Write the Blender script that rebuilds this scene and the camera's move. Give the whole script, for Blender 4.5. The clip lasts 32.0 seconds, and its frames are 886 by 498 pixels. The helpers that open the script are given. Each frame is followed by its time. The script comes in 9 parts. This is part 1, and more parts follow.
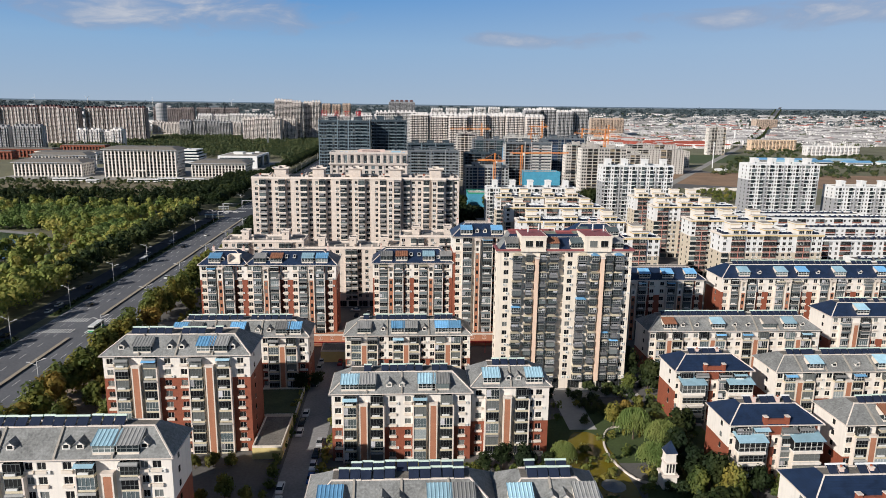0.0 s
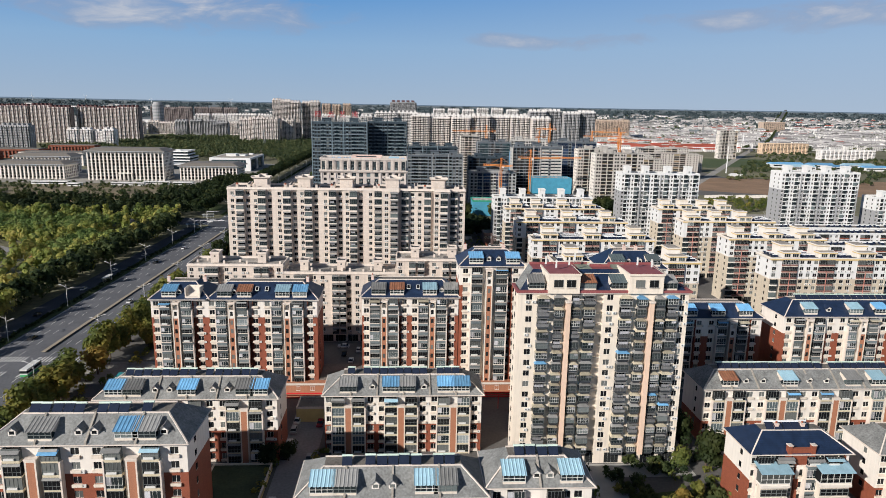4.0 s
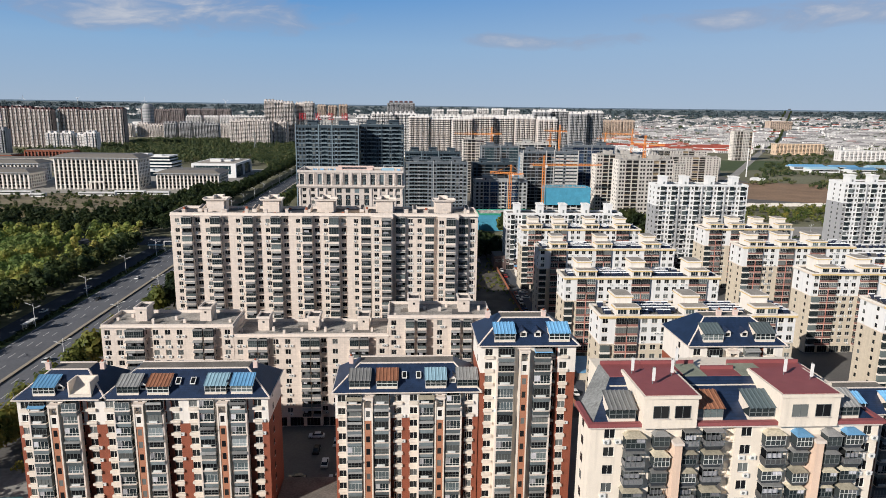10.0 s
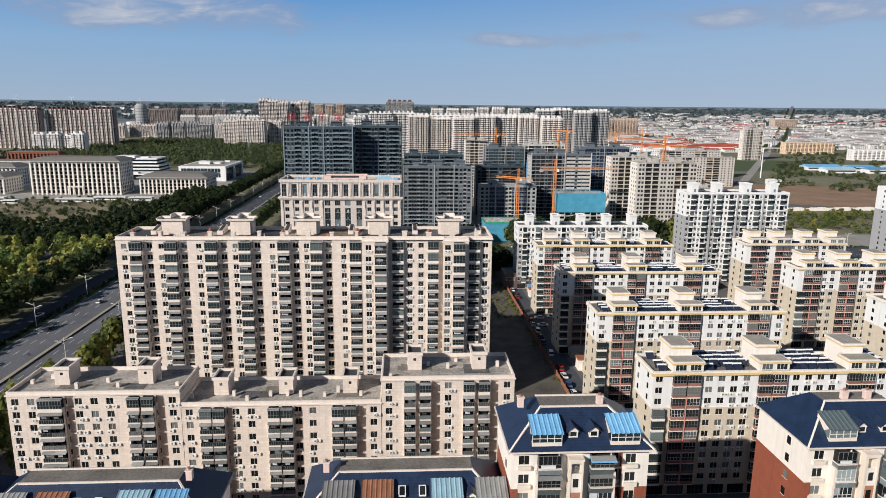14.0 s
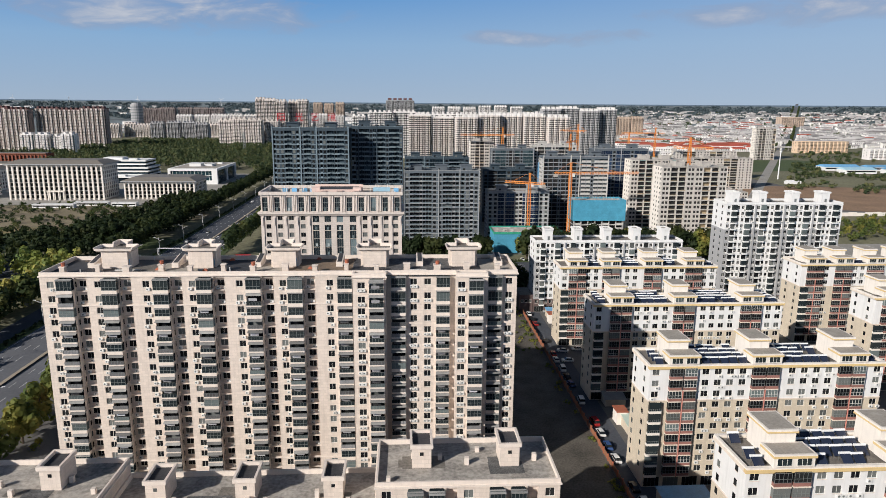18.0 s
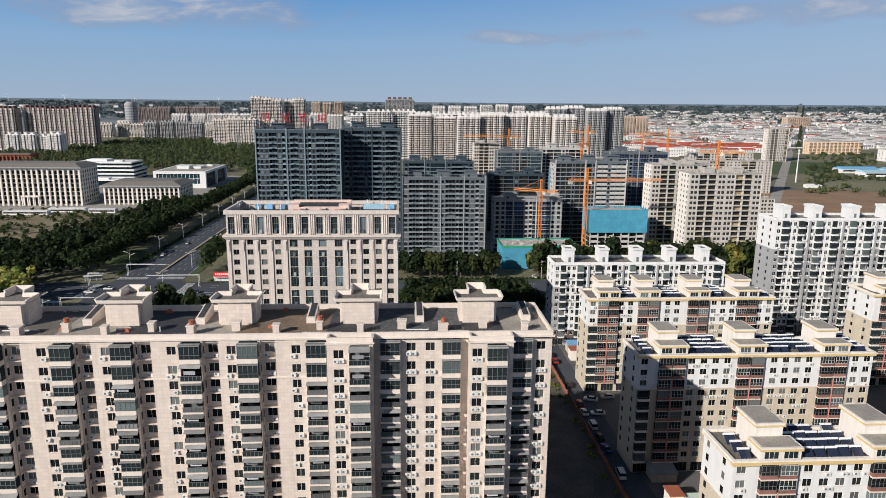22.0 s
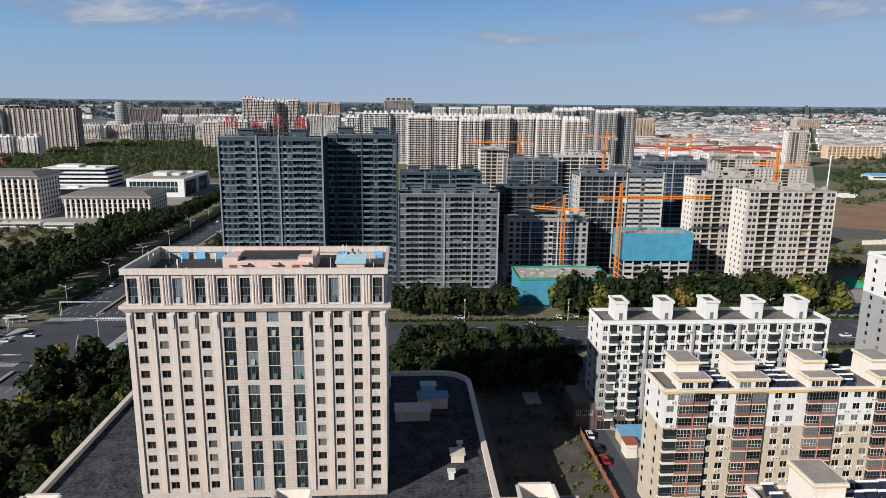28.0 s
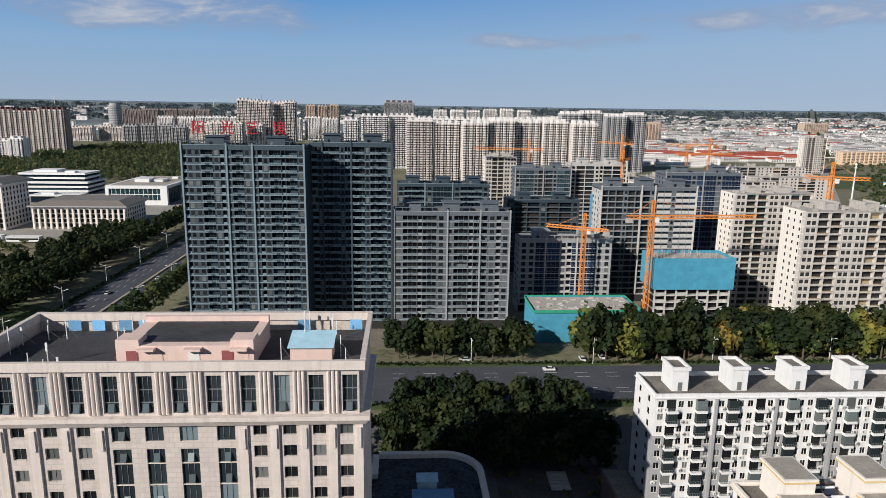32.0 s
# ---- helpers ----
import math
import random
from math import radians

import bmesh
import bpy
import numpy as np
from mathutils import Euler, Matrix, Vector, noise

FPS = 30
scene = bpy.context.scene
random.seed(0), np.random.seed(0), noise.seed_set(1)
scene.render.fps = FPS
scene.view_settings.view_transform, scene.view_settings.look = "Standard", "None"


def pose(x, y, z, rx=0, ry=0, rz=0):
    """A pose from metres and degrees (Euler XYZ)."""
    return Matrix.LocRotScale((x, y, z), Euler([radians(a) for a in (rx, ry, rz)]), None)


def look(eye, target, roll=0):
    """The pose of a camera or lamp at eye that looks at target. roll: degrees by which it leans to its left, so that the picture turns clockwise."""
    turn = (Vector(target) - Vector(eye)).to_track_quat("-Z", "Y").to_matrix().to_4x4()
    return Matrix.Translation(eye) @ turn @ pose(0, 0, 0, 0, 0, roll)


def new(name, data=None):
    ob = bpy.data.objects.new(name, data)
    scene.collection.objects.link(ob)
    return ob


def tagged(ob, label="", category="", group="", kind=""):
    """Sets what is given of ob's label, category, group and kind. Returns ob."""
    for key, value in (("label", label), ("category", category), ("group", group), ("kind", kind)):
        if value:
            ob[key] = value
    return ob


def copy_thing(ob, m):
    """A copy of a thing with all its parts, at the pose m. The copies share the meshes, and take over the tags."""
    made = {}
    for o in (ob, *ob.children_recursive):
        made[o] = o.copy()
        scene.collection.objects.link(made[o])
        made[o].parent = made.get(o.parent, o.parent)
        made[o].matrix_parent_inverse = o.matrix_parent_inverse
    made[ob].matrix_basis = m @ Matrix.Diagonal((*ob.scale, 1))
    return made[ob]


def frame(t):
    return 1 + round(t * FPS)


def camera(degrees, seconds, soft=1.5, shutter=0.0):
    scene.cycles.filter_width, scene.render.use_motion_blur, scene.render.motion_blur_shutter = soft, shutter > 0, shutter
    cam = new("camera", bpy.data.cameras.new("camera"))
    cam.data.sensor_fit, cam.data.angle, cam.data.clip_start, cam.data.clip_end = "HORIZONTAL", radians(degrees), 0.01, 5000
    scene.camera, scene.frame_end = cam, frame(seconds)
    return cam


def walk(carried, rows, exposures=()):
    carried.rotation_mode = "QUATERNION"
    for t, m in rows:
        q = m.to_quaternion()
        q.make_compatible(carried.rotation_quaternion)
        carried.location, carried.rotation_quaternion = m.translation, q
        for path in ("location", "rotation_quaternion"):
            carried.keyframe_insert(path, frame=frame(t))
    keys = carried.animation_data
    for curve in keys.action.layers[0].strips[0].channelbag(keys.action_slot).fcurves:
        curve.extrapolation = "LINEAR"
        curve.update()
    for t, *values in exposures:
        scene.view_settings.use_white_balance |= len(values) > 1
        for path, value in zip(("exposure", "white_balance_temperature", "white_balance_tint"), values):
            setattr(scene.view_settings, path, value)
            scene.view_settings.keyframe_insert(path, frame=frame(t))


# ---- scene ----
cam = camera(67.4, 32.0, soft=0.45)
METRES, EYE, TILT, LEAN, TURN = 360.0, 90.0, 0.0, 0.0, -3.4
ROWS = [
    (0.0, 0.0, 0.0, 0.0, 0.15, -11.92, -0.73),
    (0.5, -0.0003, 0.0154, 0.0002, 0.18, -11.93, -0.73),
    (1.0, -0.0009, 0.0315, 0.0002, 0.18, -11.94, -0.74),
    (1.5, -0.0013, 0.0476, 0.0005, 0.21, -11.92, -0.8),
    (2.0, -0.0015, 0.0637, 0.0005, 0.25, -11.91, -0.87),
    (2.5, -0.0019, 0.0797, 0.0007, 0.27, -11.91, -0.94),
    (3.0, -0.0023, 0.0954, 0.0008, 0.3, -11.9, -0.97),
    (3.5, -0.0029, 0.1117, 0.0008, 0.3, -11.87, -1.02),
    (5.5, -0.0055, 0.1764, 0.0011, 0.26, -11.88, -0.98),
    (6.0, -0.0066, 0.1926, 0.0011, 0.23, -11.85, -0.92),
    (6.5, -0.0076, 0.2089, 0.0009, 0.21, -11.83, -0.91),
    (7.0, -0.0083, 0.2251, 0.0012, 0.19, -11.85, -0.88),
    (7.5, -0.0087, 0.2415, 0.0014, 0.18, -11.84, -0.87),
    (8.0, -0.0093, 0.2576, 0.0015, 0.17, -11.84, -0.87),
    (8.5, -0.01, 0.2739, 0.0016, 0.15, -11.85, -0.86),
    (9.0, -0.0107, 0.2903, 0.0018, 0.14, -11.83, -0.82),
    (9.5, -0.0114, 0.3065, 0.002, 0.15, -11.82, -0.8),
    (10.0, -0.0121, 0.3224, 0.002, 0.15, -11.83, -0.76),
    (10.5, -0.0127, 0.338, 0.0021, 0.14, -11.85, -0.74),
    (11.0, -0.0134, 0.3537, 0.0021, 0.14, -11.87, -0.72),
    (11.5, -0.014, 0.3691, 0.0023, 0.13, -11.89, -0.72),
    (12.0, -0.0148, 0.3845, 0.0024, 0.12, -11.88, -0.7),
    (12.5, -0.0156, 0.3997, 0.0025, 0.11, -11.9, -0.68),
    (13.0, -0.0164, 0.4148, 0.0027, 0.1, -11.91, -0.64),
    (13.5, -0.0174, 0.4299, 0.0027, 0.07, -11.92, -0.61),
    (14.0, -0.0184, 0.4449, 0.0028, 0.05, -11.93, -0.58),
    (14.5, -0.0194, 0.4597, 0.0028, 0.05, -11.94, -0.56),
    (16.5, -0.0231, 0.518, 0.0037, 0.08, -12.04, -0.48),
    (17.0, -0.024, 0.5326, 0.0035, 0.1, -12.03, -0.45),
    (17.5, -0.0251, 0.5469, 0.0038, 0.1, -12.05, -0.45),
    (18.0, -0.026, 0.5613, 0.0039, 0.09, -12.06, -0.45),
    (18.5, -0.0267, 0.5759, 0.0041, 0.11, -12.08, -0.45),
    (19.0, -0.0274, 0.5904, 0.0041, 0.11, -12.08, -0.44),
    (19.5, -0.0281, 0.6044, 0.0041, 0.11, -12.09, -0.44),
    (20.0, -0.0287, 0.6188, 0.004, 0.11, -12.09, -0.43),
    (20.5, -0.0293, 0.6336, 0.0042, 0.11, -12.15, -0.45),
    (21.0, -0.0296, 0.6491, 0.0041, 0.12, -12.14, -0.45),
    (21.5, -0.0299, 0.6655, 0.0045, 0.1, -12.12, -0.52),
    (22.0, -0.0302, 0.6809, 0.0047, 0.1, -12.13, -0.5),
    (22.5, -0.0306, 0.6963, 0.0048, 0.1, -12.16, -0.53),
    (23.0, -0.0309, 0.7122, 0.0049, 0.11, -12.15, -0.57),
    (23.5, -0.0313, 0.7281, 0.005, 0.12, -12.13, -0.61),
    (24.0, -0.0316, 0.744, 0.005, 0.12, -12.14, -0.61),
    (24.5, -0.0322, 0.76, 0.0051, 0.13, -12.16, -0.62),
    (25.0, -0.0328, 0.776, 0.0052, 0.11, -12.14, -0.6),
    (25.5, -0.0334, 0.7921, 0.0051, 0.12, -12.13, -0.6),
    (27.5, -0.0365, 0.8539, 0.0062, 0.09, -12.08, -0.62),
    (28.0, -0.0371, 0.8701, 0.0063, 0.07, -12.05, -0.6),
    (28.5, -0.0375, 0.8861, 0.0064, 0.08, -12.02, -0.61),
    (29.0, -0.0378, 0.9024, 0.0065, 0.1, -11.97, -0.64),
    (29.5, -0.038, 0.9188, 0.0068, 0.1, -11.94, -0.71),
    (30.0, -0.0382, 0.9351, 0.0069, 0.12, -11.91, -0.8),
    (30.5, -0.0384, 0.9515, 0.0071, 0.16, -11.86, -0.89),
    (31.0, -0.0388, 0.9676, 0.0074, 0.17, -11.85, -0.91),
    (31.5, -0.0393, 0.9834, 0.0076, 0.16, -11.84, -0.89),
    (32.0, -0.04, 0.999, 0.0076, 0.14, -11.84, -0.84),
]
walk(cam, [(t, pose(0, 0, EYE, TILT, LEAN, TURN) @ pose(METRES * x, METRES * y, METRES * z, 90 + pitch, roll, yaw)) for t, x, y, z, yaw, pitch, roll in ROWS], [(0.0, 0.14), (16.0, 0.13), (26.0, 0.09), (32.0, 0.1)])
# ---------------------------------------------------------------- world, sun, exposure
SUN = Vector((-64.7, -57.0, 41.3)).normalized()
sun_data = bpy.data.lights.new("sun", "SUN")
sun_data.energy, sun_data.angle, sun_data.color = 5.0, radians(0.55), (1.0, 0.94, 0.868)
sun = new("sun", sun_data)
sun.matrix_world = look(SUN * 900, (0, 0, 0))

world = bpy.data.worlds.new("sky")
scene.world = world
world.use_nodes = True
wn, wl = world.node_tree.nodes, world.node_tree.links
wn.clear()


def wnode(kind, **sets):
    n = wn.new(kind)
    for k, v in sets.items():
        n.inputs[k].default_value = v
    return n


w_out = wn.new("ShaderNodeOutputWorld")
w_bg = wnode("ShaderNodeBackground", Strength=0.060)
w_tc = wn.new("ShaderNodeTexCoord")
w_map = wn.new("ShaderNodeMapping")
w_map.inputs["Scale"].default_value = (1, 1, 2.2)
w_map.inputs["Location"].default_value = (0, 0, 0.12)
w_sky = wn.new("ShaderNodeTexSky")
w_sky.sky_type = "NISHITA"
w_sky.sun_disc = False
w_sky.sun_elevation = math.asin(SUN.z)
w_sky.sun_rotation = math.atan2(SUN.x, SUN.y)
w_sky.air_density, w_sky.dust_density, w_sky.ozone_density = 1.0, 0.6, 1.5
wl.new(w_tc.outputs["Generated"], w_map.inputs["Vector"])
wl.new(w_map.outputs["Vector"], w_sky.inputs["Vector"])


def wmath(op, a, b=None, c=None):
    n = wn.new("ShaderNodeMath")
    n.operation = op
    for k, v in enumerate((a, b, c)):
        if v is None:
            continue
        if isinstance(v, (int, float)):
            n.inputs[k].default_value = v
        else:
            wl.new(v, n.inputs[k])
    return n.outputs[0]


# soft clouds low in the sky: bearing and height, torn by noise
w_sep = wn.new("ShaderNodeSeparateXYZ")
wl.new(w_tc.outputs["Generated"], w_sep.inputs[0])
bearing = wmath("ARCTAN2", w_sep.outputs["X"], w_sep.outputs["Y"])
height = wmath("ARCSINE", w_sep.outputs["Z"])
w_cmb = wn.new("ShaderNodeCombineXYZ")
wl.new(wmath("MULTIPLY", bearing, 11.0), w_cmb.inputs[0])
wl.new(wmath("MULTIPLY", height, 32.0), w_cmb.inputs[1])
w_no = wnode("ShaderNodeTexNoise", Scale=1.0, Detail=8.0, Roughness=0.58, Distortion=0.5)
wl.new(w_cmb.outputs[0], w_no.inputs["Vector"])


def bank(az, el, raz, rel):
    p = wmath("DIVIDE", wmath("SUBTRACT", bearing, radians(az)), radians(raz))
    q = wmath("DIVIDE", wmath("SUBTRACT", height, radians(el)), radians(rel))
    return wmath("SUBTRACT", 1.0, wmath("ADD", wmath("MULTIPLY", p, p), wmath("MULTIPLY", q, q)))


cover = wmath("MAXIMUM", wmath("MAXIMUM", bank(-19, 7.3, 12, 1.7), wmath("SUBTRACT", bank(12.5, 5.6, 9, 0.8), 0.45)), wmath("MAXIMUM", bank(31, 7.0, 10, 1.0), bank(-70, 14, 60, 8)))
cover = wmath("MAXIMUM", wmath("MAXIMUM", cover, bank(120, 18, 70, 9)), -1.2)
cloud = wmath("ADD", wmath("MULTIPLY", cover, 0.25), w_no.outputs["Fac"])
w_ramp = wn.new("ShaderNodeValToRGB")
w_ramp.color_ramp.elements[0].position, w_ramp.color_ramp.elements[0].color = 0.42, (0, 0, 0, 1)
w_ramp.color_ramp.elements[1].position, w_ramp.color_ramp.elements[1].color = 0.80, (0.8, 0.8, 0.8, 1)
wl.new(cloud, w_ramp.inputs[0])
w_tone = wn.new("ShaderNodeMix")
w_tone.data_type = "RGBA"
w_tone.inputs["A"].default_value = (4.7, 5.25, 7.0, 1)
w_tone.inputs["B"].default_value = (9.6, 9.7, 10.2, 1)
wl.new(wmath("MULTIPLY_ADD", cloud, 3.6, -2.2), w_tone.inputs["Factor"])
# pale haze towards the horizon, clear blue above it
w_haze = wn.new("ShaderNodeMix")
w_haze.data_type = "RGBA"
hz_f, hz_h, hz_c = wn.new("ShaderNodeMapRange"), wn.new("ShaderNodeMapRange"), wn.new("ShaderNodeValToRGB")
hz_f.inputs["From Min"].default_value, hz_f.inputs["From Max"].default_value = radians(9), radians(26)
hz_f.inputs["To Min"].default_value, hz_f.inputs["To Max"].default_value = 0.92, 0.0
hz_h.inputs["From Min"].default_value, hz_h.inputs["From Max"].default_value = 0.0, radians(10)
ce = hz_c.color_ramp.elements
ce[0].position, ce[0].color = 0.0, (0.40, 0.505, 0.645, 1)
ce[1].position, ce[1].color = 1.0, (0.085, 0.31, 0.70, 1)
cm = ce.new(0.5)
cm.color = (0.285, 0.475, 0.725, 1)
wl.new(height, hz_f.inputs["Value"])
wl.new(height, hz_h.inputs["Value"])
wl.new(hz_h.outputs[0], hz_c.inputs[0])
w_gain = wn.new("ShaderNodeVectorMath")
w_gain.operation = "SCALE"
w_gain.inputs["Scale"].default_value = 14.3
wl.new(hz_c.outputs[0], w_gain.inputs[0])
wl.new(hz_f.outputs[0], w_haze.inputs["Factor"])
wl.new(w_sky.outputs[0], w_haze.inputs["A"])
wl.new(w_gain.outputs[0], w_haze.inputs["B"])
w_mix = wn.new("ShaderNodeMix")
w_mix.data_type = "RGBA"
wl.new(w_ramp.outputs[0], w_mix.inputs["Factor"])
# thin pale veil thickening away from the blue side of the sky
w_veil = wn.new("ShaderNodeMix")
w_veil.data_type = "RGBA"
w_veil.inputs["B"].default_value = (6.6, 8.1, 10.2, 1)
vl = wn.new("ShaderNodeMapRange")
vl.inputs["From Min"].default_value, vl.inputs["From Max"].default_value = radians(-8), radians(42)
vl.inputs["To Min"].default_value, vl.inputs["To Max"].default_value = 0.0, 0.5
wl.new(bearing, vl.inputs["Value"])
wl.new(wmath("MULTIPLY", vl.outputs[0], hz_f.outputs[0]), w_veil.inputs["Factor"])
wl.new(w_haze.outputs["Result"], w_veil.inputs["A"])
wl.new(w_veil.outputs["Result"], w_mix.inputs["A"])
wl.new(w_tone.outputs["Result"], w_mix.inputs["B"])
wl.new(w_mix.outputs["Result"], w_bg.inputs["Color"])
wl.new(w_bg.outputs[0], w_out.inputs[0])

# ---------------------------------------------------------------- materials
MATS = {}


def mat(name, col, rough=0.8, metal=0.0, var=0.12, scale=0.6, fine=6.0, bump=0.0, rand=0.0, joints=None, spec=0.5, stain=0.0):
    """A surface with coarse and fine variation; joints = (width, height, darkness) of cladding or courses; rand: tone per piece."""
    if name in MATS:
        return MATS[name]
    m = bpy.data.materials.new(name)
    m.use_nodes = True
    n, l = m.node_tree.nodes, m.node_tree.links
    b = n["Principled BSDF"]
    b.inputs["Roughness"].default_value = rough
    b.inputs["Metallic"].default_value = metal
    b.inputs["Specular IOR Level"].default_value = spec
    geo = n.new("ShaderNodeNewGeometry")
    n1, n2 = n.new("ShaderNodeTexNoise"), n.new("ShaderNodeTexNoise")
    n1.inputs["Scale"].default_value, n1.inputs["Detail"].default_value = scale, 3.0
    n2.inputs["Scale"].default_value, n2.inputs["Detail"].default_value = fine, 2.0
    for q in (n1, n2):
        l.new(geo.outputs["Position"], q.inputs["Vector"])
    add = n.new("ShaderNodeMath")
    add.operation = "ADD"
    l.new(n1.outputs["Fac"], add.inputs[0])
    l.new(n2.outputs["Fac"], add.inputs[1])
    mr = n.new("ShaderNodeMapRange")
    mr.inputs["From Min"].default_value, mr.inputs["From Max"].default_value = 0.6, 1.4
    mr.inputs["To Min"].default_value, mr.inputs["To Max"].default_value = 1 - var, 1 + var
    l.new(add.outputs[0], mr.inputs["Value"])
    val = mr.outputs[0]
    if rand:
        oi = n.new("ShaderNodeObjectInfo")
        r2 = n.new("ShaderNodeMath")
        r2.operation = "ADD"
        l.new(oi.outputs["Random"], r2.inputs[0])
        l.new(geo.outputs["Random Per Island"], r2.inputs[1])
        fr = n.new("ShaderNodeMath")
        fr.operation = "FRACT"
        l.new(r2.outputs[0], fr.inputs[0])
        rr = n.new("ShaderNodeMapRange")
        rr.inputs["To Min"].default_value, rr.inputs["To Max"].default_value = 1 - rand, 1 + rand
        l.new(fr.outputs[0], rr.inputs["Value"])
        mu = n.new("ShaderNodeMath")
        mu.operation = "MULTIPLY"
        l.new(val, mu.inputs[0])
        l.new(rr.outputs[0], mu.inputs[1])
        val = mu.outputs[0]
    if stain:
        sm = n.new("ShaderNodeMapping")
        sm.inputs["Scale"].default_value = (1.3, 1.3, 0.09)
        l.new(geo.outputs["Position"], sm.inputs["Vector"])
        sn = n.new("ShaderNodeTexNoise")
        sn.inputs["Scale"].default_value, sn.inputs["Detail"].default_value = 1.0, 4.0
        l.new(sm.outputs[0], sn.inputs["Vector"])
        sr = n.new("ShaderNodeMapRange")
        sr.inputs["From Min"].default_value, sr.inputs["From Max"].default_value = 0.5, 0.75
        sr.inputs["To Min"].default_value, sr.inputs["To Max"].default_value = 1.0, 1.0 - stain
        l.new(sn.outputs["Fac"], sr.inputs["Value"])
        mu = n.new("ShaderNodeMath")
        mu.operation = "MULTIPLY"
        l.new(val, mu.inputs[0])
        l.new(sr.outputs[0], mu.inputs[1])
        val = mu.outputs[0]
    if joints:
        jw, jh, jd = joints
        sep = n.new("ShaderNodeSeparateXYZ")
        l.new(geo.outputs["Position"], sep.inputs[0])
        sm = n.new("ShaderNodeMath")
        sm.operation = "ADD"
        l.new(sep.outputs["X"], sm.inputs[0])
        l.new(sep.outputs["Y"], sm.inputs[1])
        cb = n.new("ShaderNodeCombineXYZ")
        l.new(sm.outputs[0], cb.inputs[0])
        l.new(sep.outputs["Z"], cb.inputs[1])
        br = n.new("ShaderNodeTexBrick")
        br.inputs["Color1"].default_value = (1, 1, 1, 1)
        br.inputs["Color2"].default_value = (0.9, 0.9, 0.9, 1)
        br.inputs["Mortar"].default_value = (1 - jd, 1 - jd, 1 - jd, 1)
        br.inputs["Scale"].default_value = 1.0
        br.inputs["Mortar Size"].default_value = 0.035
        br.inputs["Brick Width"].default_value, br.inputs["Row Height"].default_value = jw, jh
        l.new(cb.outputs[0], br.inputs["Vector"])
        mu = n.new("ShaderNodeMath")
        mu.operation = "MULTIPLY"
        l.new(val, mu.inputs[0])
        l.new(br.outputs["Color"], mu.inputs[1])
        val = mu.outputs[0]
    vm = n.new("ShaderNodeVectorMath")
    vm.operation = "SCALE"
    vm.inputs[0].default_value = col
    l.new(val, vm.inputs["Scale"])
    l.new(vm.outputs[0], b.inputs["Base Color"])
    if bump:
        bp = n.new("ShaderNodeBump")
        bp.inputs["Strength"].default_value, bp.inputs["Distance"].default_value = bump, 0.1
        l.new(n2.outputs["Fac"], bp.inputs["Height"])
        l.new(bp.outputs[0], b.inputs["Normal"])
    MATS[name] = m
    return m


def glass_mat(name, a, c, rough=0.14):
    """Window glass seen from afar: a dark room, curtain or reflected sky put into one tone per pane."""
    m = bpy.data.materials.new(name)
    m.use_nodes = True
    n, l = m.node_tree.nodes, m.node_tree.links
    b = n["Principled BSDF"]
    b.inputs["Roughness"].default_value = rough
    b.inputs["Specular IOR Level"].default_value = 0.11
    oi, geo = n.new("ShaderNodeObjectInfo"), n.new("ShaderNodeNewGeometry")
    ad, fr = n.new("ShaderNodeMath"), n.new("ShaderNodeMath")
    ad.operation, fr.operation = "ADD", "FRACT"
    l.new(oi.outputs["Random"], ad.inputs[0])
    l.new(geo.outputs["Random Per Island"], ad.inputs[1])
    l.new(ad.outputs[0], fr.inputs[0])
    rp = n.new("ShaderNodeValToRGB")
    rp.color_ramp.interpolation = "CONSTANT"
    e = rp.color_ramp.elements
    e[0].position, e[0].color = 0.0, (*a, 1)
    e[1].position, e[1].color = 0.8, (*c, 1)
    k = e.new(0.45)
    k.color = (*[0.55 * p + 0.12 * q for p, q in zip(a, c)], 1)
    k = e.new(0.93)
    k.color = (*[0.4 * p + 0.6 * q for p, q in zip(a, c)], 1)
    l.new(fr.outputs[0], rp.inputs[0])
    l.new(rp.outputs[0], b.inputs["Base Color"])
    MATS[name] = m
    return m


M_STONE = mat("pink_beige_stone_cladding", (0.70, 0.605, 0.53), 0.75, var=0.08, joints=(1.2, 0.7, 0.16), stain=0.12)
M_TRIM = mat("pale_stone_trim", (0.72, 0.635, 0.565), 0.7, var=0.08, stain=0.1)
M_TOWER = mat("warm_ivory_render", (0.77, 0.685, 0.58), 0.85, var=0.07, stain=0.16)
M_PEACH = mat("peach_render", (0.74, 0.545, 0.42), 0.85, var=0.08, stain=0.14)
M_CREAM = mat("cream_render", (0.72, 0.64, 0.55), 0.85, var=0.08, stain=0.16)
M_IVORY = mat("ivory_render", (0.76, 0.71, 0.65), 0.85, var=0.06, stain=0.12)
M_RED = mat("brick_red_tile", (0.30, 0.085, 0.045), 0.75, var=0.14, joints=(0.5, 0.16, 0.25), stain=0.15)
M_ORANGE = mat("orange_tile", (0.46, 0.20, 0.115), 0.75, var=0.12, joints=(0.5, 0.16, 0.2), stain=0.12)
M_TAN = mat("tan_tile", (0.61, 0.53, 0.42), 0.8, var=0.1, joints=(0.6, 0.3, 0.12), stain=0.14)
M_YELLOW = mat("yellow_ochre_band", (0.66, 0.49, 0.24), 0.8, var=0.1)
M_WHITE = mat("white_render", (0.73, 0.73, 0.725), 0.85, var=0.05, stain=0.12)
M_BASEBROWN = mat("dusky_brown_stone", (0.135, 0.095, 0.09), 0.8, var=0.15, joints=(0.9, 0.45, 0.2), stain=0.1)
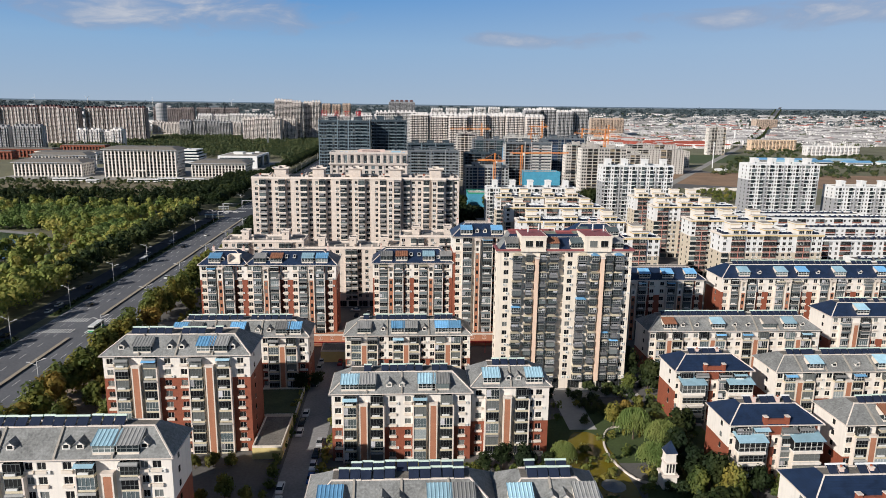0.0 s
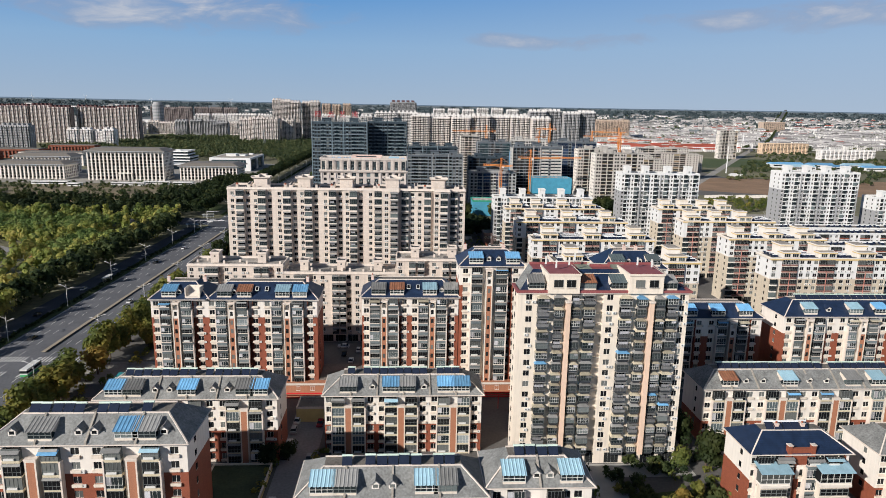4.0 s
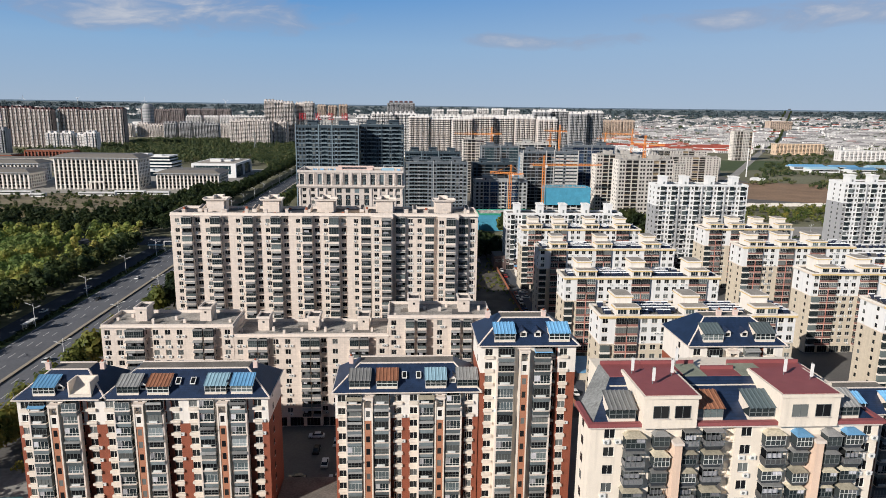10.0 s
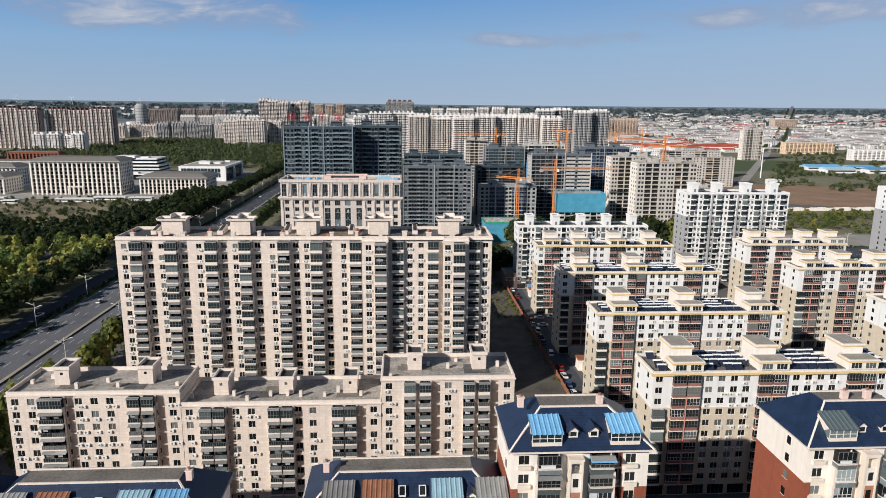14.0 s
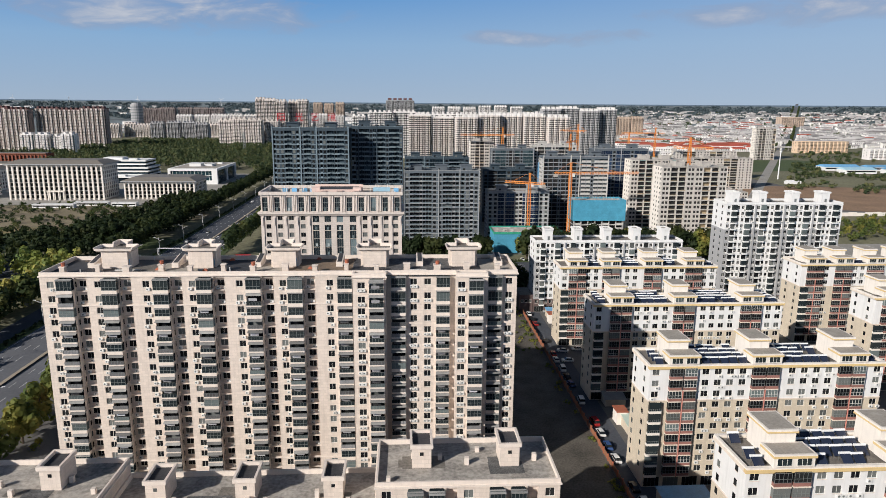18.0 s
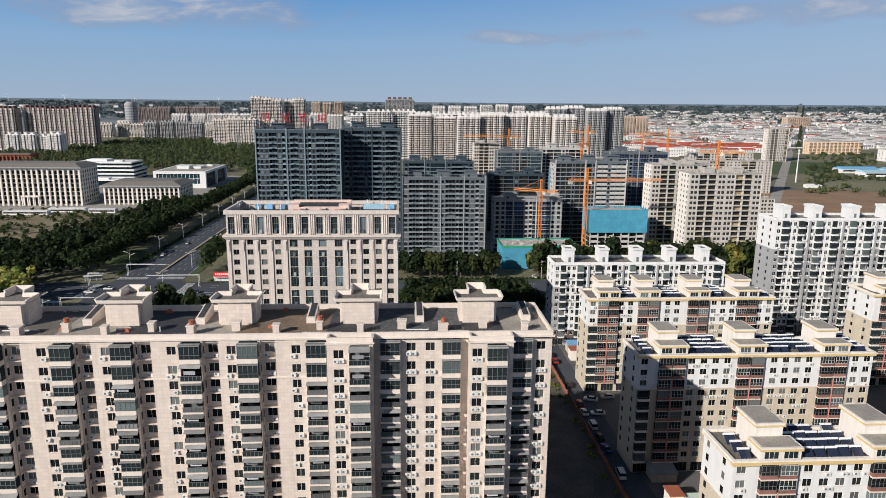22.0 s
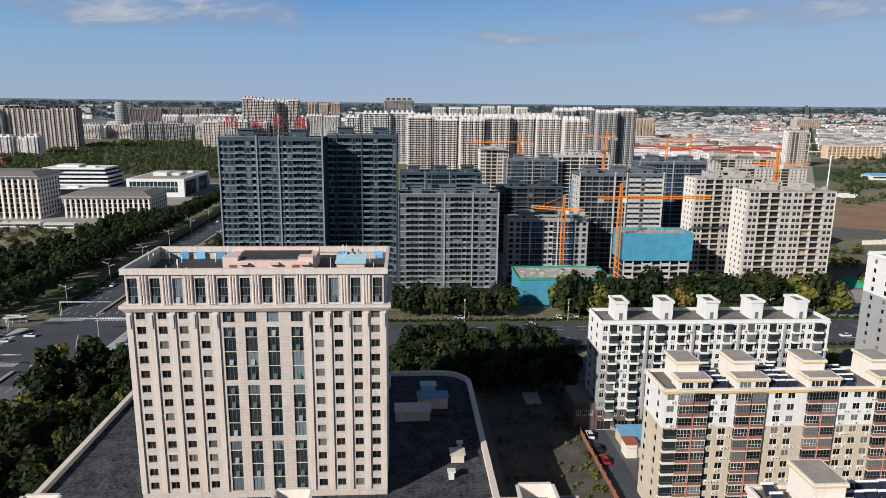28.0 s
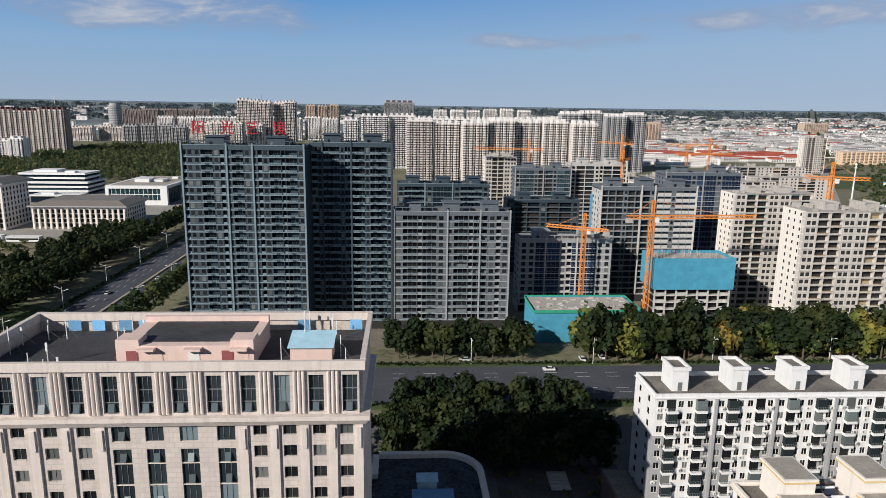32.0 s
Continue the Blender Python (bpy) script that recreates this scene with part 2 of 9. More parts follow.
M_GREY = mat("grey_render", (0.34, 0.345, 0.355), 0.85, var=0.08, stain=0.12)
M_CONC = mat("raw_concrete", (0.42, 0.395, 0.365), 0.9, var=0.18, scale=0.3, stain=0.25)
# near-black for sheets in openings: shade of rooms and loggias put into colour
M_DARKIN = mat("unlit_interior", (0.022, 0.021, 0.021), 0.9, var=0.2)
M_DUSTDECK = mat("dusty_concrete_deck", (0.33, 0.305, 0.275), 0.95, var=0.55, scale=0.25, fine=1.6)
M_DECK = mat("weathered_roof_deck", (0.165, 0.15, 0.132), 0.95, var=0.45, scale=0.22, fine=2.2)
M_PALEDECK = mat("pale_dusty_roof_deck", (0.34, 0.31, 0.27), 0.95, var=0.25, scale=0.3, fine=2.0)
M_BROWNDECK = mat("brown_roof_deck", (0.20, 0.145, 0.10), 0.95, var=0.35, scale=0.3, fine=2.0)
M_PATCHTAR = mat("patched_bitumen", (0.10, 0.10, 0.10), 0.8, var=0.75, scale=0.9, fine=4.0)
M_TAR = mat("black_bitumen_roofing", (0.045, 0.045, 0.05), 0.75, var=0.5, scale=0.35, fine=2.5)
M_SLATE = mat("grey_roof_tile", (0.235, 0.24, 0.235), 0.8, var=0.45, scale=0.22, fine=2.2, joints=(0.4, 0.3, 0.1), stain=0.3)
M_NAVY = mat("navy_roof_tile", (0.017, 0.034, 0.078), 0.42, var=0.4, scale=0.5, joints=(0.4, 0.3, 0.3), stain=0.35)
M_MAROON = mat("maroon_roof_edge", (0.27, 0.08, 0.082), 0.6, var=0.15)
M_BLUE = mat("blue_metal_sheet", (0.16, 0.38, 0.62), 0.45, var=0.2, rand=0.3, fine=3.0)
M_CYAN = mat("pale_blue_sheet", (0.33, 0.52, 0.62), 0.5, var=0.2, rand=0.25)
M_FRAME = mat("white_window_frame", (0.66, 0.66, 0.64), 0.5, var=0.05)
M_GFRAME = mat("grey_metal_frame", (0.21, 0.23, 0.23), 0.45, metal=0.3, var=0.1)
M_HOOD = mat("grey_awning_sheet", (0.235, 0.235, 0.23), 0.5, var=0.25, rand=0.4)
M_AC = mat("white_metal_casing", (0.72, 0.72, 0.70), 0.5, var=0.06)
M_SOLAR = mat("solar_tube_panel", (0.022, 0.03, 0.055), 0.22, var=0.3, fine=9.0)
M_TANK = mat("white_tank", (0.78, 0.79, 0.80), 0.35, var=0.08, rand=0.1)
M_PGREEN = mat("pale_green_tank", (0.56, 0.68, 0.60), 0.4, var=0.1, rand=0.1)
M_BRICKCAP = mat("terracotta_pot", (0.36, 0.11, 0.06), 0.8)
M_RUST = mat("rusty_sheet", (0.26, 0.11, 0.06), 0.7, var=0.35)
M_NET = mat("teal_safety_net", (0.065, 0.31, 0.46), 0.7, var=0.22, scale=0.2, joints=(1.8, 1.8, 0.2))
M_GREENNET = mat("green_safety_net", (0.03, 0.30, 0.19), 0.85, var=0.25)
M_CRANE = mat("orange_crane_paint", (0.72, 0.25, 0.045), 0.55)
M_SIGNRED = mat("red_sign_letters", (0.62, 0.02, 0.03), 0.45, var=0.05)
M_OFFICE = mat("grey_beige_stone_cladding", (0.585, 0.52, 0.475), 0.75, var=0.12, joints=(1.2, 0.7, 0.22), stain=0.15)
M_OTRIM = mat("grey_beige_stone_trim", (0.63, 0.56, 0.51), 0.75, var=0.1, stain=0.18)
M_PINKWALL = mat("pale_pink_render", (0.70, 0.53, 0.47), 0.85, var=0.08, stain=0.12)
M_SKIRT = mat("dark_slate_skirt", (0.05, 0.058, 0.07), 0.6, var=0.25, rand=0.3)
M_SKIRTB = mat("blue_grey_sheet_skirt", (0.15, 0.18, 0.19), 0.55, var=0.3, rand=0.5)
M_HOODB = mat("stained_translucent_hood", (0.43, 0.385, 0.29), 0.6, var=0.35, rand=0.35, fine=3.0)
M_RAILG = mat("grey_rail_panel", (0.15, 0.15, 0.155), 0.6, var=0.3, rand=0.6)
M_BROWNRED = mat("brown_red_panel", (0.25, 0.12, 0.10), 0.7, var=0.2, rand=0.25)
M_PIPERED = mat("faded_red_pipe", (0.62, 0.27, 0.22), 0.7, var=0.12)
M_CLOTH = mat("hung_cloth", (0.30, 0.30, 0.32), 0.95, var=0.3, rand=0.9)
M_PALEYEL = mat("pale_yellow_band", (0.60, 0.53, 0.39), 0.85, var=0.1, stain=0.2)
# pale panes, with the sky's reflection put into the glass colour
G_SKYG = glass_mat("bright_pane_glass", (0.10, 0.13, 0.14), (0.30, 0.34, 0.35))
G_SKYD = glass_mat("hazy_pane_glass", (0.045, 0.055, 0.058), (0.19, 0.215, 0.215))
G_WIN = glass_mat("window_glass", (0.012, 0.013, 0.015), (0.15, 0.16, 0.155))
G_BAY = glass_mat("balcony_glass", (0.02, 0.028, 0.032), (0.14, 0.17, 0.17))
G_TEAL = glass_mat("teal_curtain_glass", (0.02, 0.045, 0.055), (0.06, 0.10, 0.115))
G_BLUED = glass_mat("deep_blue_glass", (0.012, 0.022, 0.05), (0.03, 0.06, 0.12))
G_OFF = glass_mat("office_glass", (0.02, 0.028, 0.034), (0.16, 0.21, 0.23))
G_DARK = glass_mat("dark_blue_glass", (0.010, 0.018, 0.026), (0.045, 0.065, 0.08))


# ---------------------------------------------------------------- mesh kit
class Mesh:
    """Collects boxes and faces with materials, then becomes one mesh."""

    def __init__(self):
        self.v, self.f, self.m, self.mats = [], [], [], []

    def slot(self, m):
        if m not in self.mats:
            self.mats.append(m)
        return self.mats.index(m)

    def face(self, pts, m):
        k = len(self.v)
        self.v.extend(pts)
        self.f.append(tuple(range(k, k + len(pts))))
        self.m.append(self.slot(m))

    def hexa(self, p, m, skip=""):
        """Eight corners: bottom ring then top ring, anticlockwise from above."""
        k, s = len(self.v), self.slot(m)
        self.v.extend(p)
        for key, q in (("b", (3, 2, 1, 0)), ("t", (4, 5, 6, 7)), ("f", (0, 1, 5, 4)), ("r", (1, 2, 6, 5)), ("k", (2, 3, 7, 6)), ("l", (3, 0, 4, 7))):
            if key not in skip:
                self.f.append(tuple(k + i for i in q))
                self.m.append(s)

    def box(self, x0, x1, y0, y1, z0, z1, m, skip=""):
        self.hexa([(x0, y0, z0), (x1, y0, z0), (x1, y1, z0), (x0, y1, z0), (x0, y0, z1), (x1, y0, z1), (x1, y1, z1), (x0, y1, z1)], m, skip)

    def taper(self, lo, hi, z0, z1, m, skip=""):
        """Frustum between two rectangles (x0, x1, y0, y1)."""
        (a, b, c, d), (e, f, g, h) = lo, hi
        self.hexa([(a, c, z0), (b, c, z0), (b, d, z0), (a, d, z0), (e, g, z1), (f, g, z1), (f, h, z1), (e, h, z1)], m, skip)

    def bar(self, p, q, r, m):
        """A thin square bar from p to q."""
        p, q = Vector(p), Vector(q)
        a = (q - p).normalized()
        u = a.cross(Vector((0, 0, 1)) if abs(a.z) < 0.9 else Vector((1, 0, 0))).normalized() * r
        w = a.cross(u).normalized() * r
        self.hexa([tuple(p + i * u + j * w) for i, j in ((-1, -1), (1, -1), (1, 1), (-1, 1))] + [tuple(q + i * u + j * w) for i, j in ((-1, -1), (1, -1), (1, 1), (-1, 1))], m)

    def tube(self, x, y, z0, z1, r0, r1, m, n=8, axis="z"):
        ring = [(math.cos(2 * math.pi * i / n), math.sin(2 * math.pi * i / n)) for i in range(n)]
        k, s = len(self.v), self.slot(m)
        for z, r in ((z0, r0), (z1, r1)):
            for c, d in ring:
                self.v.append((x + c * r, y + d * r, z) if axis == "z" else ((z, x + c * r, y + d * r) if axis == "x" else (x + c * r, z, y + d * r)))
        for i in range(n):
            self.f.append((k + i, k + (i + 1) % n, k + n + (i + 1) % n, k + n + i))
            self.m.append(s)
        self.f.append(tuple(k + n - 1 - i for i in range(n)))
        self.f.append(tuple(k + n + i for i in range(n)))
        self.m.extend([s, s])

    def lattice(self, xs, zs, solid, y0, y1, m):
        """One connected frame: the cells of a grid that are solid, with depth."""
        k, s, at = len(self.v), self.slot(m), {}
        nx, nz = len(xs) - 1, len(zs) - 1

        def vert(i, j, q):
            if (i, j, q) not in at:
                at[i, j, q] = len(self.v)
                self.v.append((xs[i], (y0, y1)[q], zs[j]))
            return at[i, j, q]

        def full(i, j):
            return 0 <= i < nx and 0 <= j < nz and solid(i, j)
        for i in range(nx):
            for j in range(nz):
                if not solid(i, j):
                    continue
                c = ((i, j), (i + 1, j), (i + 1, j + 1), (i, j + 1))
                self.f.append(tuple(vert(p, q, 0) for p, q in c))
                self.m.append(s)
                for e, (p, q) in enumerate(((i, j - 1), (i + 1, j), (i, j + 1), (i - 1, j))):
                    if not full(p, q):
                        a, b = c[e], c[(e + 1) % 4]
                        self.f.append((vert(*a, 0), vert(*a, 1), vert(*b, 1), vert(*b, 0)))
                        self.m.append(s)

    def sash(self, x0, x1, z0, z1, panes, t, y0, y1, m, rails=()):
        """A window frame with upright bars and cross rails at the given heights."""
        xs, zs = [], []
        for i in range(panes + 1):
            a = x0 + i * (x1 - x0 - t) / panes
            xs += [a, a + t]
        for z in [z0] + list(rails) + [z1 - t]:
            zs += [z, z + t]
        self.lattice(xs, zs, lambda i, j: i % 2 == 0 or j % 2 == 0, y0, y1, m)

    def add(self, other, dx, dy, dz):
        k = len(self.v)
        self.v.extend([(a + dx, b + dy, c + dz) for a, b, c in other.v])
        self.f.extend([tuple(k + i for i in f) for f in other.f])
        t = [self.slot(m) for m in other.mats]
        self.m.extend([t[i] for i in other.m])

    def data(self, name):
        me = bpy.data.meshes.new(name)
        me.from_pydata(self.v, [], self.f)
        for m in self.mats:
            me.materials.append(m)
        me.polygons.foreach_set("material_index", self.m)
        me.update()
        return me


def part(name, mesh, parent=None, loc=(0, 0, 0), label=""):
    """Links a Mesh (or ready mesh data) as one object under a thing or a part."""
    ob = new(name, mesh.data(name) if isinstance(mesh, Mesh) else mesh)
    ob.parent = parent
    ob.location = loc
    return tagged(ob, label)


def thing(name, loc, label, category, group="", kind=""):
    ob = new(name)
    ob.location = loc
    ob.empty_display_size = 1
    return tagged(ob, label, category, group, kind)


limit_else = 40


class Repeats:
    """Places alike pieces under one thing: single objects up to a limit, the rest joined."""

    def __init__(self, parent, limit=300):
        self.parent, self.limit, self.count, self.rest = parent, {"window": limit, "balcony": limit, "air_conditioner": limit // 6, "shop_window": 12}, {}, {}

    def put(self, name, kit, loc):
        self.count[name] = self.count.get(name, 0) + 1
        if self.count[name] <= self.limit.get(name, limit_else):
            part(name, kit[1], self.parent, loc)
        else:
            self.rest.setdefault(name, Mesh()).add(kit[0], *loc)

    def close(self):
        for name, m in self.rest.items():
            tagged(part(name + "_array", m, self.parent), kind="stuff")


KITS = {}


def kit(key, fn):
    if key not in KITS:
        m = Mesh()
        fn(m)
        KITS[key] = (m, m.data(key.split("|")[0]))
    return KITS[key]


def k_window(w, h, frame_m=M_FRAME, glass_m=G_WIN, panes=2, apron=False):
    def fn(m):
        a = w / 2
        m.face([(-a, 0.16, 0), (a, 0.16, 0), (a, 0.16, h), (-a, 0.16, h)], glass_m)
        m.sash(-a, a, 0, h, panes, 0.05, 0.10, 0.155, frame_m)
        if apron:
            m.box(-a - 0.2, a + 0.2, -0.42, -0.004, -0.62, -0.05, M_CREAM, "k")
        else:
            m.box(-a - 0.05, a + 0.05, -0.07, 0.10, -0.09, -0.004, M_TRIM, "k")
    return kit("window|%.2f|%.2f|%s|%s|%d|%d" % (w, h, frame_m.name, glass_m.name, panes, apron), fn)


def k_ac():
    def fn(m):
        m.box(-0.42, 0.42, -0.36, -0.03, 0, 0.6, M_AC)
        m.face([(-0.12 + 0.22 * math.cos(a), -0.366, 0.3 + 0.22 * math.sin(a)) for a in [-math.pi / 4 * q for q in range(8)]][::-1], M_GFRAME)
    return kit("air_conditioner|", fn)


def k_bay(style, w, h, dep, wall, v=0):
    """One storey of a stack of balconies; origin at the wall face, floor level."""
    def fn(m):
        a = w / 2
        if style == "hood":
            m.box(-a, a, -dep, 0.25, -0.3, 0.5 if v == 2 else 0.04, wall)
            if v == 2:
                m.box(-a + 0.06, a - 0.06, -dep + 0.06, 0.1, 0.5, h - 0.35, G_BAY, "b")
                m.sash(-a + 0.02, a - 0.02, 0.5, h - 0.31, 4, 0.06, -dep + 0.02, -dep + 0.07, M_GFRAME, (1.2,))
            else:
                m.box(-a + 0.08, a - 0.08, 0.10, 0.2, 0.04, h - 0.3, G_WIN, "kl")
                m.box(-a, a, -dep + 0.5, 0.22, 0.04, h - 0.3, wall, "fbt")
                m.box(-a + 0.05, a - 0.05, -dep + 0.05, 0.1, 0.1, 0.9, M_RAILG if v else G_BAY, "kbt")
                m.sash(-a, a, 0.06, 0.99, 5, 0.05, -dep, -dep + 0.045, M_GFRAME)
                if v == 0:
                    m.box(-a + 0.5, a - 1.0, -dep + 0.3, -dep + 0.34, 1.1, 1.75, M_CLOTH)
            z = h - 0.26
            o, dr = (0.5, 0.62) if v != 2 else (0.3, 0.3)
            m.hexa([(-a - 0.06, -dep - o, z - dr), (a + 0.06, -dep - o, z - dr), (a + 0.06, -dep * 0.55, z - 0.06), (-a - 0.06, -dep * 0.55, z - 0.06),
                    (-a - 0.06, -dep - o, z - dr + 0.05), (a + 0.06, -dep - o, z - dr + 0.05), (a + 0.06, -dep * 0.55, z), (-a - 0.06, -dep * 0.55, z)], M_HOOD)
        elif style == "glazed":
            skirt = wall is M_SKIRTB
            z0 = 0.72 if skirt else (0.35, 0.22, 0.42, 0.3, 0.35)[v]
            if skirt:
                m.hexa([(-a, -dep, -0.2), (a, -dep, -0.2), (a, 0.25, -0.2), (-a, 0.25, -0.2), (-a, -dep - 0.22, z0), (a, -dep - 0.22, z0), (a, 0.25, z0), (-a, 0.25, z0)], wall)
                m.box(-a - 0.04, a + 0.04, -dep - 0.3, 0.1, z0 + 0.002, z0 + 0.13, M_TRIM)
                z0 += 0.13
            else:
                m.box(-a, a, -dep, 0.25, -0.12, z0, wall)
            fm = M_FRAME if v in (0, 3) else M_GFRAME
            gm = (G_BAY, G_WIN, G_WIN, G_SKYG, G_WIN)[v]
            m.box(-a + 0.06, a - 0.06, -dep + 0.08, 0.2, z0, h - 0.2, gm, "kbt")
            m.sash(-a + 0.02, a - 0.02, z0, h - 0.2, max(3, round(w / 0.75)), 0.05, -dep + 0.02, -dep + 0.075, fm, (z0 + (0.5 if skirt else 0.75),))
            if v == 2:
                m.box(-a + 0.4, a - 0.9, -dep - 0.25, -dep + 0.01, z0 + 0.1, z0 + 0.5, M_AC)
            if v in (1, 4):
                o = 0.7 if v == 4 else 0.4
                m.hexa([(-a - 0.1, -dep - o, h - 0.62), (a + 0.1, -dep - o, h - 0.62), (a + 0.1, -dep, h - 0.3), (-a - 0.1, -dep, h - 0.3), (-a - 0.1, -dep - o, h - 0.57), (a + 0.1, -dep - o, h - 0.57), (a + 0.1, -dep, h - 0.25), (-a - 0.1, -dep, h - 0.25)], M_HOOD)
            if v == 0:
                m.box(-a + 0.1, -a + w * 0.35, -dep + 0.03, -dep + 0.055, z0 + 0.6, h - 0.3, M_CLOTH)
        elif style == "panel":
            m.box(-a - 0.05, a + 0.05, -dep - 0.08, 0.25, -0.12, 0.1, M_CREAM if w > 2.8 else wall)
            m.box(-a + 0.03, a - 0.03, -dep + 0.05, 0.2, 0.1, 0.8, M_BROWNRED if w > 2.8 else M_RED)
            m.box(-a + 0.05, a - 0.05, -dep + 0.10, 0.2, 0.8, h - 0.1, G_WIN if v == 0 else G_BAY)
            m.sash(-a + 0.02, a - 0.02, 0.8, h - 0.1, 4, 0.05, -dep + 0.05, -dep + 0.1, M_FRAME if v else M_GFRAME, (1.5,))
        elif style == "open":
            m.box(-a, a, -dep, 0.25, -0.14, 0.06, wall)
            m.box(-a + 0.05, a - 0.05, 0.08, 0.2, 0.06, h - 0.14, G_WIN)
            m.box(-a, a, -dep, 0.1, 0.062, 0.5, wall, "kbt")
            m.sash(-a + 0.02, a - 0.02, 0.5, 1.1, 6, 0.05, -dep + 0.03, -dep + 0.07, M_GFRAME)
            if v:
                m.box(-a + 0.1, a - 0.1, -dep + 0.12, 0.0, 0.5, h - 0.14, G_BAY, "kbt")
        elif style == "cage":
            fm = M_FRAME if v in (0, 4) else M_GFRAME
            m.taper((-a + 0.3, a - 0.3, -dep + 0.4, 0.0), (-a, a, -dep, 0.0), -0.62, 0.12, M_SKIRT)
            m.box(-a + 0.25, a - 0.25, 0.02, 0.2, 0.12, h - 0.85, G_WIN)
            m.box(-a - 0.02, a + 0.02, -0.01, 0.22, h - 0.85, h - 0.3, M_TOWER)
            zt = h - 1.15 if v != 3 else h - 0.6
            m.sash(-a, a, 0.12, zt, 4 if v != 1 else 3, 0.05, -dep, -dep + 0.05, fm, (0.9,))
            if v in (0, 2):
                m.box(-a + 0.03, a - 0.03, -dep + 0.07, 0.0, 0.12, zt, G_BAY if v else G_SKYD, "kbt")
                m.box(a - w * 0.45, a - 0.1, -dep + 0.045, -dep + 0.068, 1.0, zt - 0.15, M_CLOTH)
            elif v == 3:
                m.box(-a + 0.03, a - 0.03, -dep + 0.07, 0.0, 0.12, 0.9, M_RAILG, "kbt")
                m.box(-a + 0.2, a - 0.4, -dep + 0.3, -dep + 0.33, 1.0, 1.7, M_CLOTH)
            else:
                m.box(-a + 0.03, a - 0.03, -dep + 0.07, 0.0, 0.12, zt, G_SKYD, "kbt")
            if v != 3:
                m.taper((-a - 0.15, a + 0.15, -dep - 0.25, 0.0), (-a + 0.6, a - 0.6, -0.5, 0.0), zt + 0.01, zt + 0.5, (M_HOODB, M_HOOD, M_HOODB, M_HOOD, M_BLUE)[v])
            else:
                m.box(-a - 0.05, a + 0.05, -dep - 0.1, 0.0, zt + 0.01, zt + 0.09, M_HOOD)
    return kit("balcony|%s|%.2f|%.2f|%.2f|%s|%d" % (style, w, h, dep, wall.name, v), fn)


def facade(mesh, x0, x1, y, zs, openings, wallf, thick=0.35):
    """A front wall with real openings; zs: floor levels with the top; openings per storey: (x, w, sill, head)."""
    for i in range(len(zs) - 1):
        z0, z1 = zs[i], zs[i + 1]
        cur = x0
        for cx, w, sill, head in sorted(openings(i)):
            a, b = max(cx - w / 2, cur), min(cx + w / 2, x1)
            if b <= a:
                continue
            if a > cur + 0.01:
                mesh.box(cur, a, y, y + thick, z0, z1, wallf(i, (cur + a) / 2), "kbt")
            if sill > 0.02:
                mesh.box(a, b, y, y + thick, z0, z0 + sill, wallf(i, cx), "kblr")
            if z1 - z0 - head > 0.02:
                mesh.box(a, b, y, y + thick, z0 + head, z1, wallf(i, cx), "klrt")
            cur = b
        if cur < x1 - 0.01:
            mesh.box(cur, x1, y, y + thick, z0, z1, wallf(i, (cur + x1) / 2), "kbt")


def levels(first, fh, n, top=()):
    z = [0.0, first]
    for _ in range(n - 1 - len(top)):
        z.append(z[-1] + fh)
    for t in top:
        z.append(z[-1] + t)
    return z


